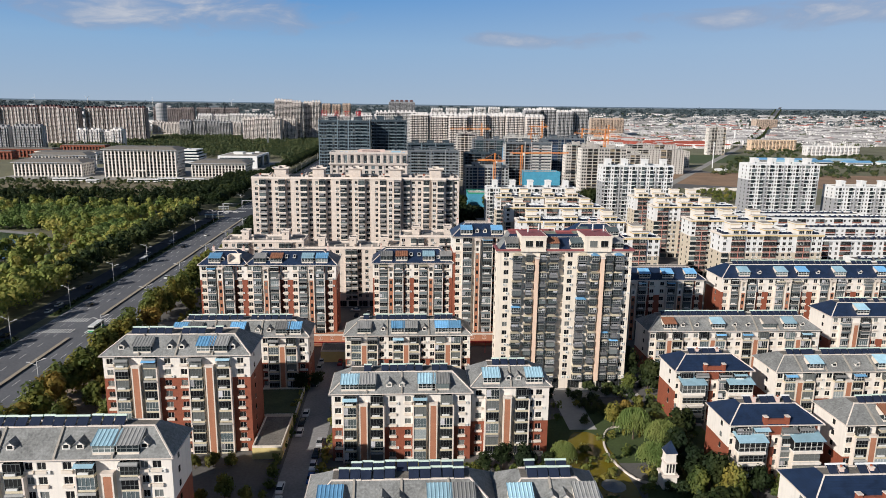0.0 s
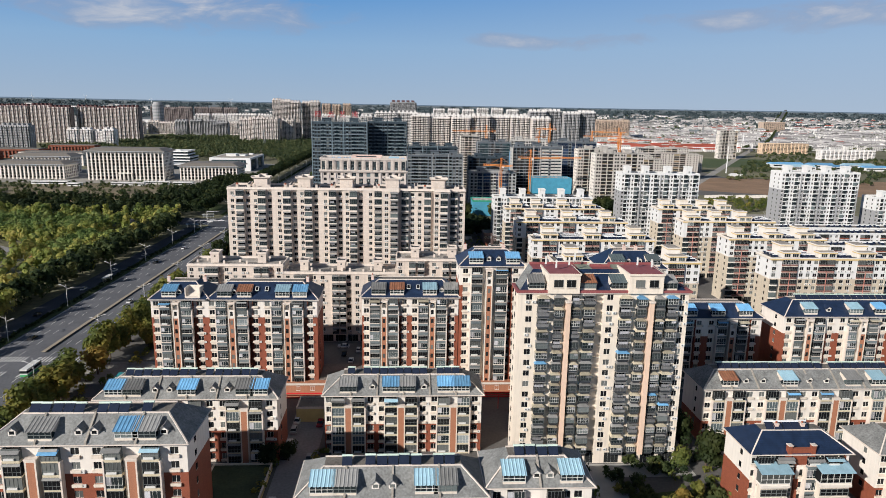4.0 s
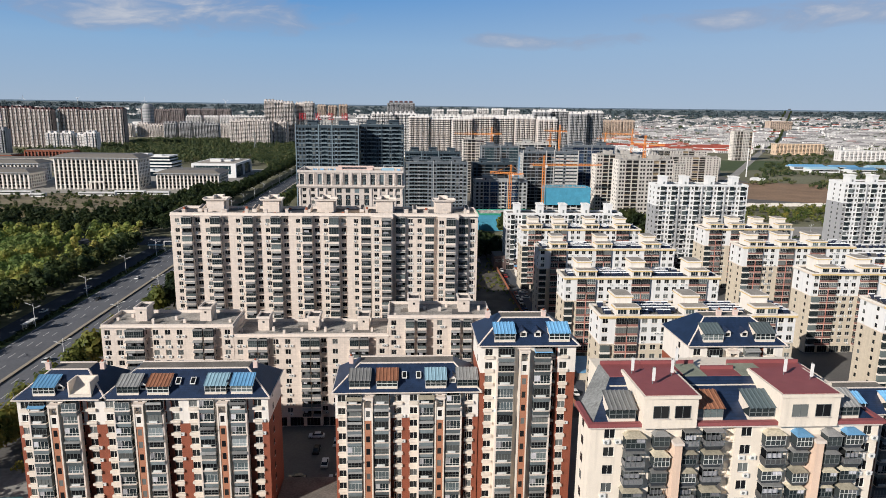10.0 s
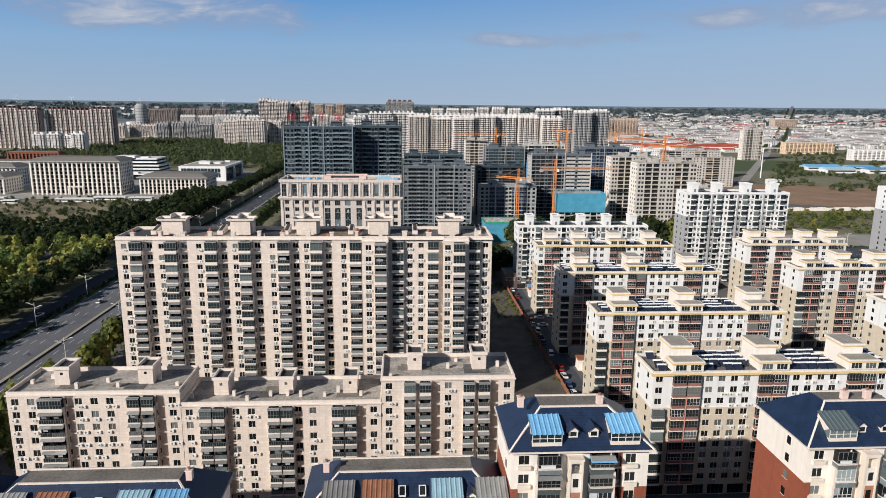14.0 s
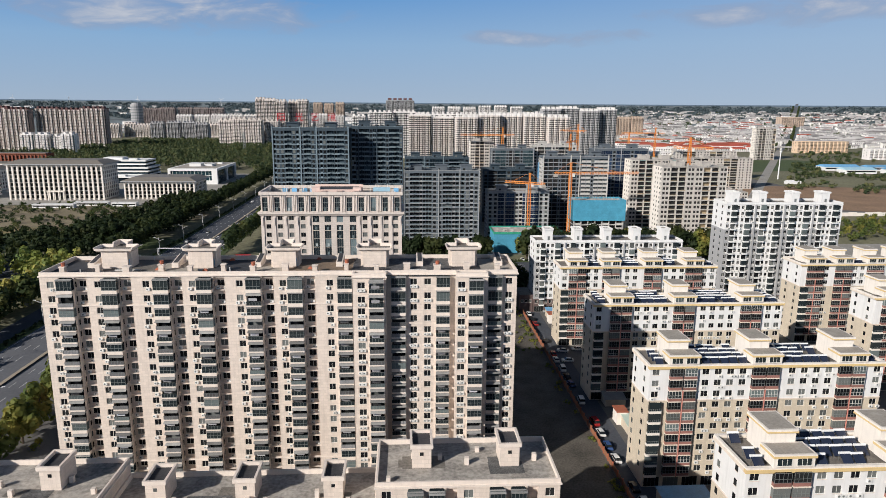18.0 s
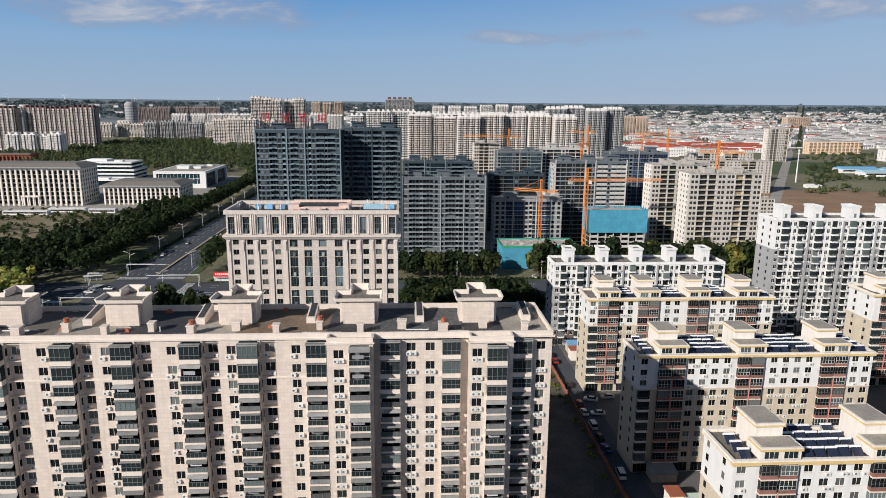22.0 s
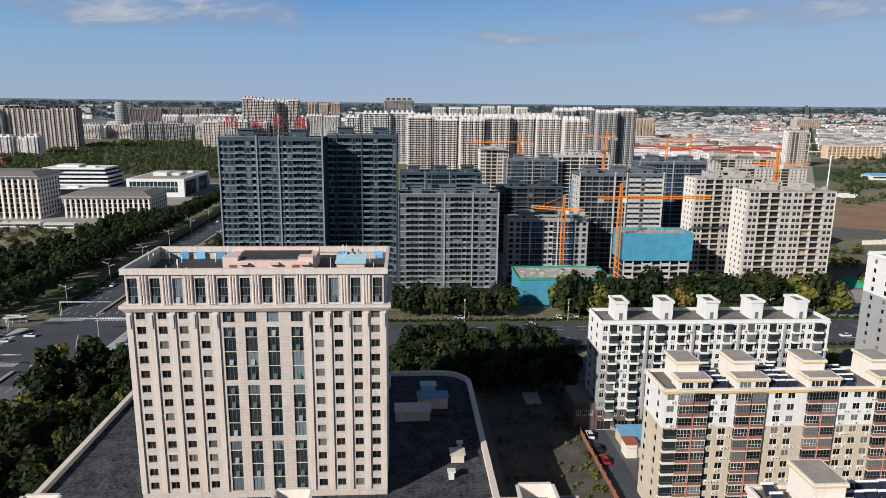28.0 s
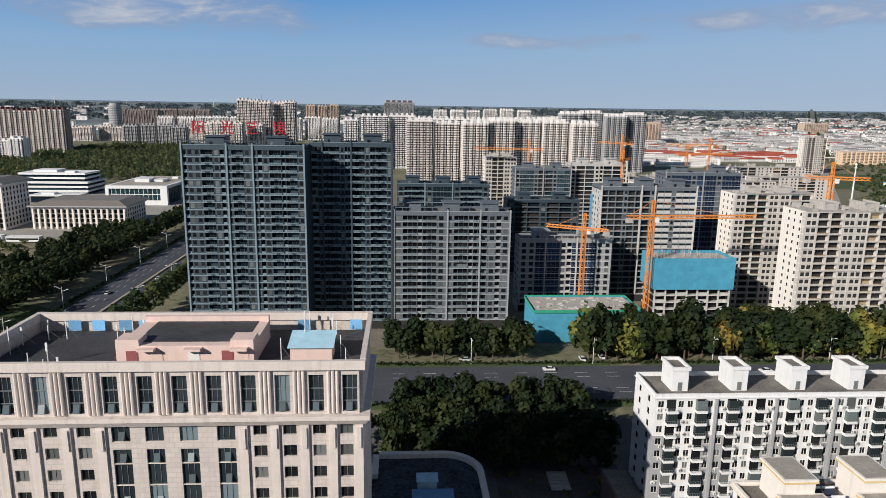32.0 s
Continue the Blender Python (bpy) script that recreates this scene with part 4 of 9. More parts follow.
def red_block(x0, x1, y, d, zs, nunits, label, roof_m, rise, inset, spec, seed, pil_win=True, bay_w=3.0, cream_top=2, group="older blocks", hip=None, solar=0, tank=M_PGREEN, red_m=None, dep=1.2, split=0.0):
    n = len(zs) - 1
    cols, pil = unit_cols(x0, x1, nunits, pil_win, bay_w)
    red = red_m or M_RED

    def wallf(i, x):
        if i >= n - cream_top:
            return M_IVORY
        u = (x / (x1 - x0) * nunits) % 1
        if roof_m is M_NAVY:
            return red if (u > 0.92 or u < 0.03 or 0.42 < u < 0.49 or 0.72 < u < 0.83) else M_CREAM
        return M_CREAM if 0.36 < u < 0.55 else red
    th, rep = building(x0, x1, y, d, zs, cols, wallf, lambda i: M_IVORY if i >= n - cream_top else red, label, group, bay="glazed", bay_wall=M_SKIRTB if roof_m is M_NAVY else M_PALEYEL, bay_dep=dep, ac=0.5,
                       seed=seed, shops=False, recess=[(k * (x1 - x0) / nunits + 0.645 * (x1 - x0) / nunits + bay_w / 2 + 0.1, k * (x1 - x0) / nunits + 0.645 * (x1 - x0) / nunits + bay_w / 2 + 1.6) for k in range(nunits)] if roof_m is M_NAVY and nunits < 4 else (), bays=(0, 0, 1, 2, 2, 3, 4) if roof_m is M_NAVY else (0, 2, 2, 2, 1, 3), apron=True, side_win=(("l", (d * 0.35,)), ("r", (d * 0.35,))))
    w = x1 - x0
    for px in pil:
        m = Mesh()
        a = px - x0
        top = zs[-1] - (1.0 if pil_win else 2.6)
        hw = 1.05
        m.lattice([a - hw, a - 0.75, a + 0.75, a + hw], [0, top - 0.3, top], lambda i, j: i != 1 or j == 1, -dep - 0.15, -0.002, M_CREAM)
        pl = part("pilaster", m, th)
        m = Mesh()
        m.box(a - hw - 0.1, a + hw + 0.1, -dep - 0.25, -0.002, top, top + 0.35, M_TRIM)
        part("cap", m, pl)
        if not pil_win:
            m = Mesh()
            m.box(a - 0.75, a + 0.75, -dep - 0.12, -0.002, 0, top - 0.3, M_ORANGE, "lrt")
            part("panel", m, pl, label="orange tiled panel")
        if pil_win:
            for i in range(n - 1):
                q = Mesh()
                zt = min(zs[i + 1], top)
                q.box(a - 0.75, a + 0.75, -dep - 0.05, -dep + 0.1, zs[i], zs[i] + 0.8, M_ORANGE if i < n - cream_top else M_IVORY)
                for s0, s1 in ((-0.75, -0.42), (0.42, 0.75)):
                    q.box(a + s0, a + s1, -dep - 0.05, -dep + 0.1, zs[i] + 0.8, zs[i] + 2.2, M_ORANGE if i < n - cream_top else M_IVORY)
                q.box(a - 0.75, a + 0.75, -dep - 0.05, -dep + 0.1, zs[i] + 2.2, zt, M_ORANGE if i < n - cream_top else M_IVORY)
                q.box(a - 0.42, a + 0.42, -dep, -dep + 0.05, zs[i] + 0.8, zs[i] + 2.2, G_WIN)
                part("pilaster_panel", q, th)
    # white uprights beside the balcony stacks
    for k in range(nunits):
        u = w / nunits
        for f in (0.265 - (bay_w / 2 + 0.15) / u, 0.645 + (bay_w / 2 + 0.15) / u):
            m = Mesh()
            xx = k * u + f * u
            m.box(xx - 0.16, xx + 0.16, -dep - 0.1, -0.002, 0, zs[-1] - 2.9, M_TRIM)
            part("upright", m, th)
    if split:
        pitched(th, w * split, d, zs[-1], rise, inset, roof_m, hip=hip)
        pitched(th, w * (1 - split), d, zs[-1], rise, inset, roof_m, hip=hip, xo=w * split)
    else:
        pitched(th, w, d, zs[-1], rise, inset, roof_m, hip=hip, ribs=nunits * 2 if roof_m is M_SLATE else 0)
    rnd = random.Random(seed + 500)
    for kind, cx, cw in cols:
        if kind == "b" and rnd.random() < 0.7:
            m = Mesh()
            a, b, zt = cx - x0 - cw / 2 - 0.2, cx - x0 + cw / 2 + 0.2, zs[-1] - rnd.uniform(0.3, 0.8)
            o = dep + rnd.uniform(0.5, 1.1)
            m.hexa([(a, -o, zt - 0.45), (b, -o, zt - 0.45), (b, -dep + 0.3, zt), (a, -dep + 0.3, zt), (a, -o, zt - 0.38), (b, -o, zt - 0.38), (b, -dep + 0.3, zt + 0.07), (a, -dep + 0.3, zt + 0.07)], rnd.choice((M_CYAN, M_BLUE, M_HOOD, M_HOOD, M_HOODB)))
            for xx in (a + 0.1, b - 0.1):
                m.bar((xx, -o + 0.05, zt - 0.42), (xx, -dep, zt - 1.3), 0.03, M_GFRAME)
            part("awning", m, th)
    dress(th, w, zs[-1], rise, inset, spec)
    if solar:
        h = inset if hip is None else hip
        ys = [inset + 0.9 + 2.4 * q for q in range(solar)]
        solars(th, span(h + 1, w - h - 1, 2.2), ys, zs[-1] + rise, seed, 0.9, tank)
    return th


# nearest left block and its neighbours
red_block(-84, -42.8, 114.3, 10.5, levels(3.0, 2.95, 9), 2, "cream and red block with grey dormered roof", M_SLATE, 4.4, 4.0,
          [("sb", 0.06), ("sg", 0.17), ("dg", 0.30), ("dg", 0.54), ("dg", 0.60), ("sc", 0.715), ("sg", 0.81), ("dg", 0.88)], 11, False, 3.2, 3, solar=1)
red_block(-77, -40, 165, 14, levels(3.0, 3.0, 9), 2, "nine-storey cream and red block with grey roof", M_SLATE, 4.2, 4.6,
          [("dg", 0.12), ("sg", 0.27), ("dg", 0.45), ("dg", 0.53), ("sb", 0.70), ("sg", 0.79), ("dg", 0.88)], 12, False, 3.2, 2, solar=1)
red_block(-76, -31, 206, 13, levels(2.9, 2.9, 6), 3, "six-storey cream block with grey roof and blue sunrooms", M_SLATE, 4.2, 4.6,
          [("sb", 0.10), ("sg", 0.20), ("dg", 0.32), ("dg", 0.40), ("sb", 0.50), ("dg", 0.64), ("dg", 0.72), ("sg", 0.82), ("sb", 0.90)], 13, False, 3.2, 3, solar=1)
red_block(-19.5, 22, 210, 13, levels(2.7, 2.7, 6), 3, "six-storey cream block with grey roof and blue sunrooms", M_SLATE, 4.0, 4.6,
          [("sg", 0.15), ("dg", 0.30), ("sb", 0.42), ("sg", 0.52), ("dg", 0.63), ("sb", 0.77), ("sb", 0.87)], 14, False, 3.2, 3, solar=1)
red_block(-18.5, 17.2, 159, 13, levels(3.1, 3.1, 6), 2, "six-storey cream and red block with grey roof", M_SLATE, 4.0, 4.6,
          [("sc", 0.13), ("sg", 0.25), ("dg", 0.41), ("dg", 0.50), ("sc", 0.68), ("sg", 0.78)], 15, False, 3.2, 3, solar=1)
red_block(17.6, 38, 161, 13, levels(3.2, 3.2, 6), 1, "six-storey cream and red block with grey roof", M_SLATE, 4.0, 4.6,
          [("sc", 0.25), ("dg", 0.47), ("dg", 0.60), ("sc", 0.80)], 16, False, 3.4, 3, solar=1)
red_block(-18, 17, 108, 13, levels(3.0, 3.0, 6), 2, "six-storey cream block with grey roof and solar heaters", M_SLATE, 4.2, 4.6,
          [("sb", 0.13), ("dg", 0.40), ("dg", 0.49), ("sc", 0.70), ("sg", 0.82)], 17, False, 3.2, 3, solar=2)
red_block(17.4, 37, 107.5, 13, levels(3.0, 3.0, 6), 1, "six-storey cream block with grey roof and solar heaters", M_SLATE, 4.2, 4.6,
          [("sc", 0.2), ("dg", 0.5), ("dg", 0.62), ("sg", 0.82)], 18, False, 3.4, 3, solar=2)
# red blocks on the shared base
b2 = red_block(-77, -26, 248, 14, levels(3.0, 2.82, 11), 3, "eleven-storey red and cream block with navy hipped roof", M_NAVY, 4.6, 5.0,
          [("c", 0.08), ("sb", 0.11), ("dn", 0.165), ("c", 0.30), ("sg", 0.44), ("dn", 0.495), ("sr", 0.56), ("k", 0.63), ("k", 0.69), ("sc", 0.79), ("dn", 0.835), ("sb", 0.895), ("c", 0.93)], 21, split=0.345)
m = Mesh()
for a, b, c, e in ((10.6, 15.2, 3.3, 3.6), (10.6, 10.9, -0.3, 3.3), (14.9, 15.2, -0.3, 3.3)):
    m.box(a, b, c, e, 0, 3.6, M_CREAM)
m.box(10.9, 14.9, -0.3, 0.0, 0, 0.9, M_CREAM)
m.hexa([(10.9, 0.0, 0.0), (14.9, 0.0, 0.0), (14.9, 3.3, 0.0), (10.9, 3.3, 0.0), (10.9, 0.0, 0.78), (14.9, 0.0, 0.78), (14.9, 3.3, 3.3), (10.9, 3.3, 3.3)], M_CREAM)
part("roof_terrace", m, b2, (0, 0, levels(3.0, 2.82, 11)[-1] + 0.31), "open cream roof terrace cut into the roof")
red_block(-12, 18.4, 248, 14, levels(3.0, 2.9, 11), 2, "eleven-storey red and cream block with navy hipped roof", M_NAVY, 4.6, 5.0,
          [("c", 0.1), ("sg", 0.17), ("sr", 0.36), ("k", 0.48), ("k", 0.58), ("sc", 0.70), ("dn", 0.82), ("sg", 0.92)], 22)
red_block(18.6, 39, 248, 14, levels(3.2, 3.0, 14), 1, "tall red and cream block with navy hipped roof", M_NAVY, 4.6, 5.0,
          [("c", 0.1), ("sb", 0.25), ("dn", 0.45), ("dn", 0.6), ("sb", 0.82), ("c", 0.7)], 23, True, 3.4)
base = thing("shop_podium", (-80, 244, 0), "orange-red tiled two-storey shop base", "building")
pm = Mesh()
pm.box(0, 120, 0.0, 3.9, 0, 4.6, M_ORANGE)
pm.box(54.2, 67.8, 3.92, 17, 0, 4.6, M_ORANGE)
part("wall", pm, base)
pm = Mesh()
pm.box(-0.3, 120.3, -0.35, 0.6, 4.6, 4.95, M_TRIM)
pm.box(54.2, 67.8, 3.9, 17, 4.62, 4.9, M_DECK)
part("coping", pm, base)
pm = Mesh()
pm.box(-0.1, 120.1, -0.2, -0.002, 1.6, 1.95, M_SIGNRED)
part("fascia", pm, base, label="bright red fascia strip")
for k in range(26):
    part("window", k_window(1.3, 1.3)[1], base, (3 + k * 4.5, -0.14, 2.8))
red_block(82, 119.3, 250, 13, levels(3.2, 3.05, 8), 2, "shaded red block with navy roof and blue sunrooms", M_NAVY, 4.2, 4.8,
          [("sb", 0.35), ("sb", 0.6), ("sb", 0.85)], 24)
red_block(126, 236, 248.5, 14, levels(3.2, 2.8, 9), 6, "long red and cream block with navy hipped roof", M_NAVY, 4.4, 5.0,
          [("sc", 0.08), ("dn", 0.14), ("sc", 0.22), ("sb", 0.30), ("dn", 0.36), ("sc", 0.44), ("dn", 0.52), ("sb", 0.60), ("sc", 0.70), ("dn", 0.78), ("sb", 0.9)], 25, solar=1)
red_block(64, 85, 249, 14, levels(3.2, 2.94, 14), 1, "red and ivory block with navy hipped roof and white dormers", M_NAVY, 5.0, 5.2,
          [("c", 0.42), ("dn", 0.42), ("dn", 0.60), ("sw", 0.25), ("sw", 0.80), ("c", 0.6)], 26)
red_block(84.2, 145.3, 213.6, 13, levels(3.2, 3.15, 5), 4, "five-storey cream and red block with grey roof", M_SLATE, 4.0, 4.6,
          [("sr", 0.12), ("dg", 0.2), ("dg", 0.28), ("sc", 0.40), ("dg", 0.5), ("dg", 0.58), ("sg", 0.7), ("sc", 0.82), ("dg", 0.9)], 27, False, 3.2, 3, solar=1)
red_block(156, 215, 224, 13, levels(2.9, 2.9, 6), 3, "cream and red block with navy roof", M_NAVY, 4.0, 4.6,
          [("sc", 0.2), ("sb", 0.45), ("dn", 0.6), ("sc", 0.8)], 28, False, 3.2, 3, solar=1)
red_block(110.9, 172, 180.4, 13, levels(2.9, 2.85, 5), 4, "cream walk-up block with grey roof", M_SLATE, 3.6, 4.6,
          [("sc", 0.2), ("dg", 0.3), ("dg", 0.42), ("sc", 0.55), ("sg", 0.7), ("dg", 0.85)], 29, False, 3.2, 3, solar=1)
red_block(109.8, 168, 146.6, 13, levels(2.9, 2.85, 5), 4, "cream walk-up block with grey roof", M_SLATE, 3.6, 4.6,
          [("sr", 0.2), ("sc", 0.4), ("dg", 0.55), ("sc", 0.7)], 30, False, 3.2, 3, solar=1)


def villa(x0, x1, y, d, zs, label, seed):
    """Low stepped block: navy hipped roof behind a red gable wall, blue sheet terraces."""
    th = red_block(x0, x1, y, d, zs, 2, label, M_NAVY, 3.6, 4.4, [("c", 0.35), ("c", 0.62)], seed, False, 3.6, 2, "stepped low blocks", solar=1, tank=M_TANK)
    w, z = x1 - x0, zs[-1]
    m = Mesh()
    m.box(w * 0.36, w * 0.62, -0.5, 0.2, z - 2.4, z + 1.6, M_RED)
    for a, b in ((w * 0.35, w * 0.39), (w * 0.59, w * 0.63)):
        m.box(a, b, -0.7, 0.3, z - 2.4, z + 2.3, M_RED)
        m.box(a - 0.1, b + 0.1, -0.8, 0.4, z + 2.3, z + 2.5, M_TRIM)
    part("gable_wall", m, th)
    for a, b in ((0.04, 0.34), (0.64, 0.96)):
        m = Mesh()
        m.box(a * w + 0.3, b * w - 0.3, -3.0, -1.3, 0, z - 5.8, M_CREAM)
        m.box(a * w, b * w, -3.3, -1.3, z - 5.8, z - 5.4, M_IVORY)
        tr = part("terrace", m, th, label="stacked glazed terraces")
        m = Mesh()
        m.hexa([(a * w - 0.3, -4.0, z - 2.7), (b * w + 0.3, -4.0, z - 2.7), (b * w + 0.3, -0.05, z - 1.6), (a * w - 0.3, -0.05, z - 1.6), (a * w - 0.3, -4.0, z - 2.6), (b * w + 0.3, -4.0, z - 2.6), (b * w + 0.3, -0.05, z - 1.5), (a * w - 0.3, -0.05, z - 1.5)], M_CYAN)
        part("canopy", m, tr, label="pale blue sheet canopy")
        m = Mesh()
        m.box(a * w + 0.1, b * w - 0.1, -3.2, -0.1, z - 5.4, z - 2.6, G_WIN, "kbt")
        part("glazing", m, tr)
        m = Mesh()
        m.sash(a * w + 0.05, b * w - 0.05, z - 5.4, z - 2.6, 5, 0.1, -3.3, -3.22, M_FRAME, (z - 4.4,))
        part("window_frame", m, tr)
        for zz in zs[:-2]:
            m = Mesh()
            m.box(a * w + 0.4, b * w - 0.4, -3.1, -3.002, zz + 0.75, zz + 2.4, G_WIN)
            m.sash(a * w + 0.4, b * w - 0.4, zz + 0.75, zz + 2.4, 5, 0.09, -3.2, -3.102, M_GFRAME, (zz + 1.5,))
            part("window", m, tr)
            m = Mesh()
            m.box(a * w + 0.1, b * w - 0.1, -3.6, -3.003, zz - 0.1, zz + 0.45, M_IVORY)
            part("balcony_slab", m, tr)


villa(79.5, 102.4, 178.7, 12, levels(3.2, 3.1, 5), "low red and ivory block with navy roof and glazed terraces", 31)
villa(80, 103, 146.4, 12, levels(3.0, 2.95, 5), "low red and ivory block with navy roof and glazed terraces", 32)
villa(80.5, 104, 113, 12, levels(3.0, 2.95, 5), "low ivory block with navy roof and solar heaters", 33)
# ---------------------------------------------------------------- the cream tower


def stair_head(parent, loc, w, d, h, wall, cap):
    """A roof stair box with flared gutter rims: low to the front corners, high in the middle of the back."""
    def body(m):
        m.box(-w * 0.42, w * 0.42, 0, d, 0, h, wall)
        m.box(-w * 0.5, w * 0.5, 0.9, d - 1.2, 0, h - 0.3, wall)

    def rims(m):
        m.taper((-w * 0.52, w * 0.52, -0.2, d + 0.2), (-w * 0.6, w * 0.6, -0.7, d + 0.6), h - 0.1, h + 0.25, cap)

    def rim(x0, x1, y0, y1, z, ox, oy):
        def fn(m):
            m.hexa([(x0, y0, h + 0.2), (x1, y0, h + 0.2), (x1, y1, h + 0.2), (x0, y1, h + 0.2), (x0 + ox, y0 + oy, z), (x1 + ox, y0 + oy, z), (x1 + ox, y1 + oy, z), (x0 + ox, y1 + oy, z)], cap)
        part("rim", kit("rim|%.2f|%.2f|%.2f|%.2f|%.1f|%s" % (x0, x1, y0, z, h, cap.name), fn)[1], top)
    key = "|%.1f|%.1f|%.1f|%s" % (w, d, h, wall.name)
    ob = part("stair_head", kit("stair_head" + key, body)[1], parent, loc)
    top = part("gutter", kit("gutter" + key, rims)[1], ob)
    part("deck", kit("deck" + key, lambda m: m.box(-w * 0.55, w * 0.55, -0.5, d + 0.4, h + 0.25, h + 0.32, M_DECK))[1], ob)
    part("door", kit("door" + key, lambda m: m.box(w * 0.3, w * 0.44, 0.86, 0.898, 0.1, 2.1, M_BLUE))[1], ob, label="blue metal door")
    a = w * 0.6
    rim(-a, a, -0.7, -0.4, h + 0.75, 0, -0.12)
    for s in (-1, 1):
        x0, x1 = sorted((s * a, s * (a - 0.3)))
        rim(x0, x1, -0.7, d * 0.55, h + 1.0, s * 0.35, 0)
        x0, x1 = sorted((s * a, s * w * 0.22))
        rim(x0, x1, d * 0.52, d * 0.58, h + 1.05, 0, 0.25)
        x0, x1 = sorted((s * w * 0.22, s * (w * 0.22 - 0.3)))
        rim(x0, x1, d * 0.58, d + 0.6, h + 1.5, s * 0.3, 0)
    rim(-w * 0.22, w * 0.22, d + 0.3, d + 0.6, h + 1.5, 0, 0.35)


M_OLIVE = mat("faded_olive_deck", (0.25, 0.27, 0.21), 0.9, var=0.3, scale=0.4)
TX0, TX1, TY = 29.4, 72.6, 203.0
tz = levels(3.6, 2.86, 16)
tcols = [("w", 32.2, 1.6), ("b", 35.6, 2.9), ("b", 39.5, 2.3), ("b", 43.8, 2.2), ("b", 47.2, 2.8), ("w", 52.6, 1.6), ("b", 56.4, 3.0), ("b", 60.4, 2.3), ("b", 64.9, 2.2), ("b", 68.1, 2.6), ("w", 71.0, 1.3)]
tower, _ = building(TX0, TX1, TY, 6.5, tz, tcols, lambda i, x: M_TOWER if i > 1 else M_CREAM, lambda i: M_TOWER if i > 1 else M_CREAM,
                    "sixteen-storey ivory tower with caged balconies and maroon roof edges", "", bay="cage", bay_wall=M_CREAM, bay_dep=1.5, ac=0.75, seed=41, bays=(0, 0, 1, 2, 2, 3, 0, 1, 2, 0, 3, 1, 2, 0, 3, 1, 0, 4), shops=True, limit=110, recess=((19.2, 21.6),),
                    side_win=(("l", (4,)), ("r", (4,))))
tw, tzt = TX1 - TX0, tz[-1]
m = Mesh()
m.box(4.5, tw - 3.5, 6.51, 18, 0, tzt + 3.3, M_TOWER, "b")
part("rear_wing", m, tower)
for x in (12.3, 33.3):
    m = Mesh()
    m.box(x - 0.55, x + 0.55, -2.0, -0.002, 3.4, tzt - 2.2, M_PEACH)
    m.box(x - 0.75, x + 0.75, -2.2, -0.002, tzt - 2.198, tzt - 1.8, M_TRIM)
    part("pilaster", m, tower)
m = Mesh()
for a, b, c, d in ((-0.55, tw + 0.55, -0.6, 0.2), (-0.55, 0.2, 0.2, 7.2), (tw - 0.2, tw + 0.55, 0.2, 7.2)):
    m.box(a, b, c, d, tzt, tzt + 0.55, M_MAROON)
m.box(-0.3, tw + 0.3, -0.35, 7.0, tzt - 0.35, tzt - 0.002, M_TRIM)
part("eave", m, tower, label="maroon roof edge")
m = Mesh()
m.taper((0.2, tw - 0.2, 0.2, 14), (5.0, tw - 5.0, 8.2, 13.5), tzt + 0.1, tzt + 4.0, M_NAVY, "btlk")
part("roof", m, tower)
m = Mesh()
m.hexa([(0.22, 0.2, tzt + 0.1), (0.3, 0.2, tzt + 0.1), (0.3, 7.2, tzt + 0.1), (0.22, 7.2, tzt + 0.1), (4.7, 8.2, tzt + 3.9), (5.0, 8.2, tzt + 4.0), (5.0, 13.5, tzt + 4.0), (4.7, 13.5, tzt + 3.9)], M_SLATE)
part("hip_slope", m, tower, label="weathered grey hip of the roof")
for a, b, c, d, mm in ((5.0, 11.5, 8.25, 13.4, M_MAROON), (11.6, 16.9, 9.0, 13.4, M_MAROON), (17.0, 20.5, 8.3, 13.4, M_OLIVE), (20.6, 26.0, 8.3, 11.0, M_MAROON), (26.1, 30.5, 8.3, 13.4, M_OLIVE), (30.6, 38.2, 9.0, 13.4, M_MAROON)):
    m = Mesh()
    m.box(a, b, c, d, tzt + 3.7, tzt + 4.05, mm)
    m.box(a, b, d, d + 0.25, tzt + 3.7, tzt + 4.6, M_MAROON)
    part("roof_deck", m, tower)
for a, b in ((7.2, 15.1), (27.4, 36.1)):
    m = Mesh()
    m.box(a, b, -0.9, 9.0, tzt - 0.1, tzt + 4.5, M_TOWER)
    part("penthouse", m, tower)
    m = Mesh()
    m.lattice([a - 0.25, a + 0.15, b - 0.15, b + 0.25], [tzt + 4.5, tzt + 4.95], lambda i, j: True, -1.15, 9.0, M_TOWER)
    m.box(a + 0.15, b - 0.15, -0.8, 9.0, tzt + 4.951, tzt + 5.0, M_MAROON)
    part("coping", m, tower, label="maroon decked flat top")
    for f in (0.32, 0.72):
        part("window", k_window(2.3, 1.9, M_GFRAME)[1], tower, (a + f * (b - a), -1.09, tzt + 1.5))
for x, sm in ((4.6, M_HOOD), (17.6, M_RUST), (25.4, G_SKYG), (38.2, M_HOOD)):
    part("sunroom", k_sunroom(3.9, sm, 1)[1], tower, (x, 0.4, tzt + 0.4))
for x, y in ((8.0, 7), (9.8, 3), (13.8, 6), (16.5, 11), (31.5, 6), (34.5, 4)):
    m = Mesh()
    m.box(x - 0.2, x + 0.2, y - 0.15, y + 0.1, tzt + 5.6, tzt + 7.6, M_AC)
    part("panel_antenna", m, tower, label="white panel antenna on a slim pole")
    m = Mesh()
    m.tube(x, y + 0.2, tzt + 4.9, tzt + 7.8, 0.06, 0.06, M_GFRAME, 6)
    part("pole", m, tower)

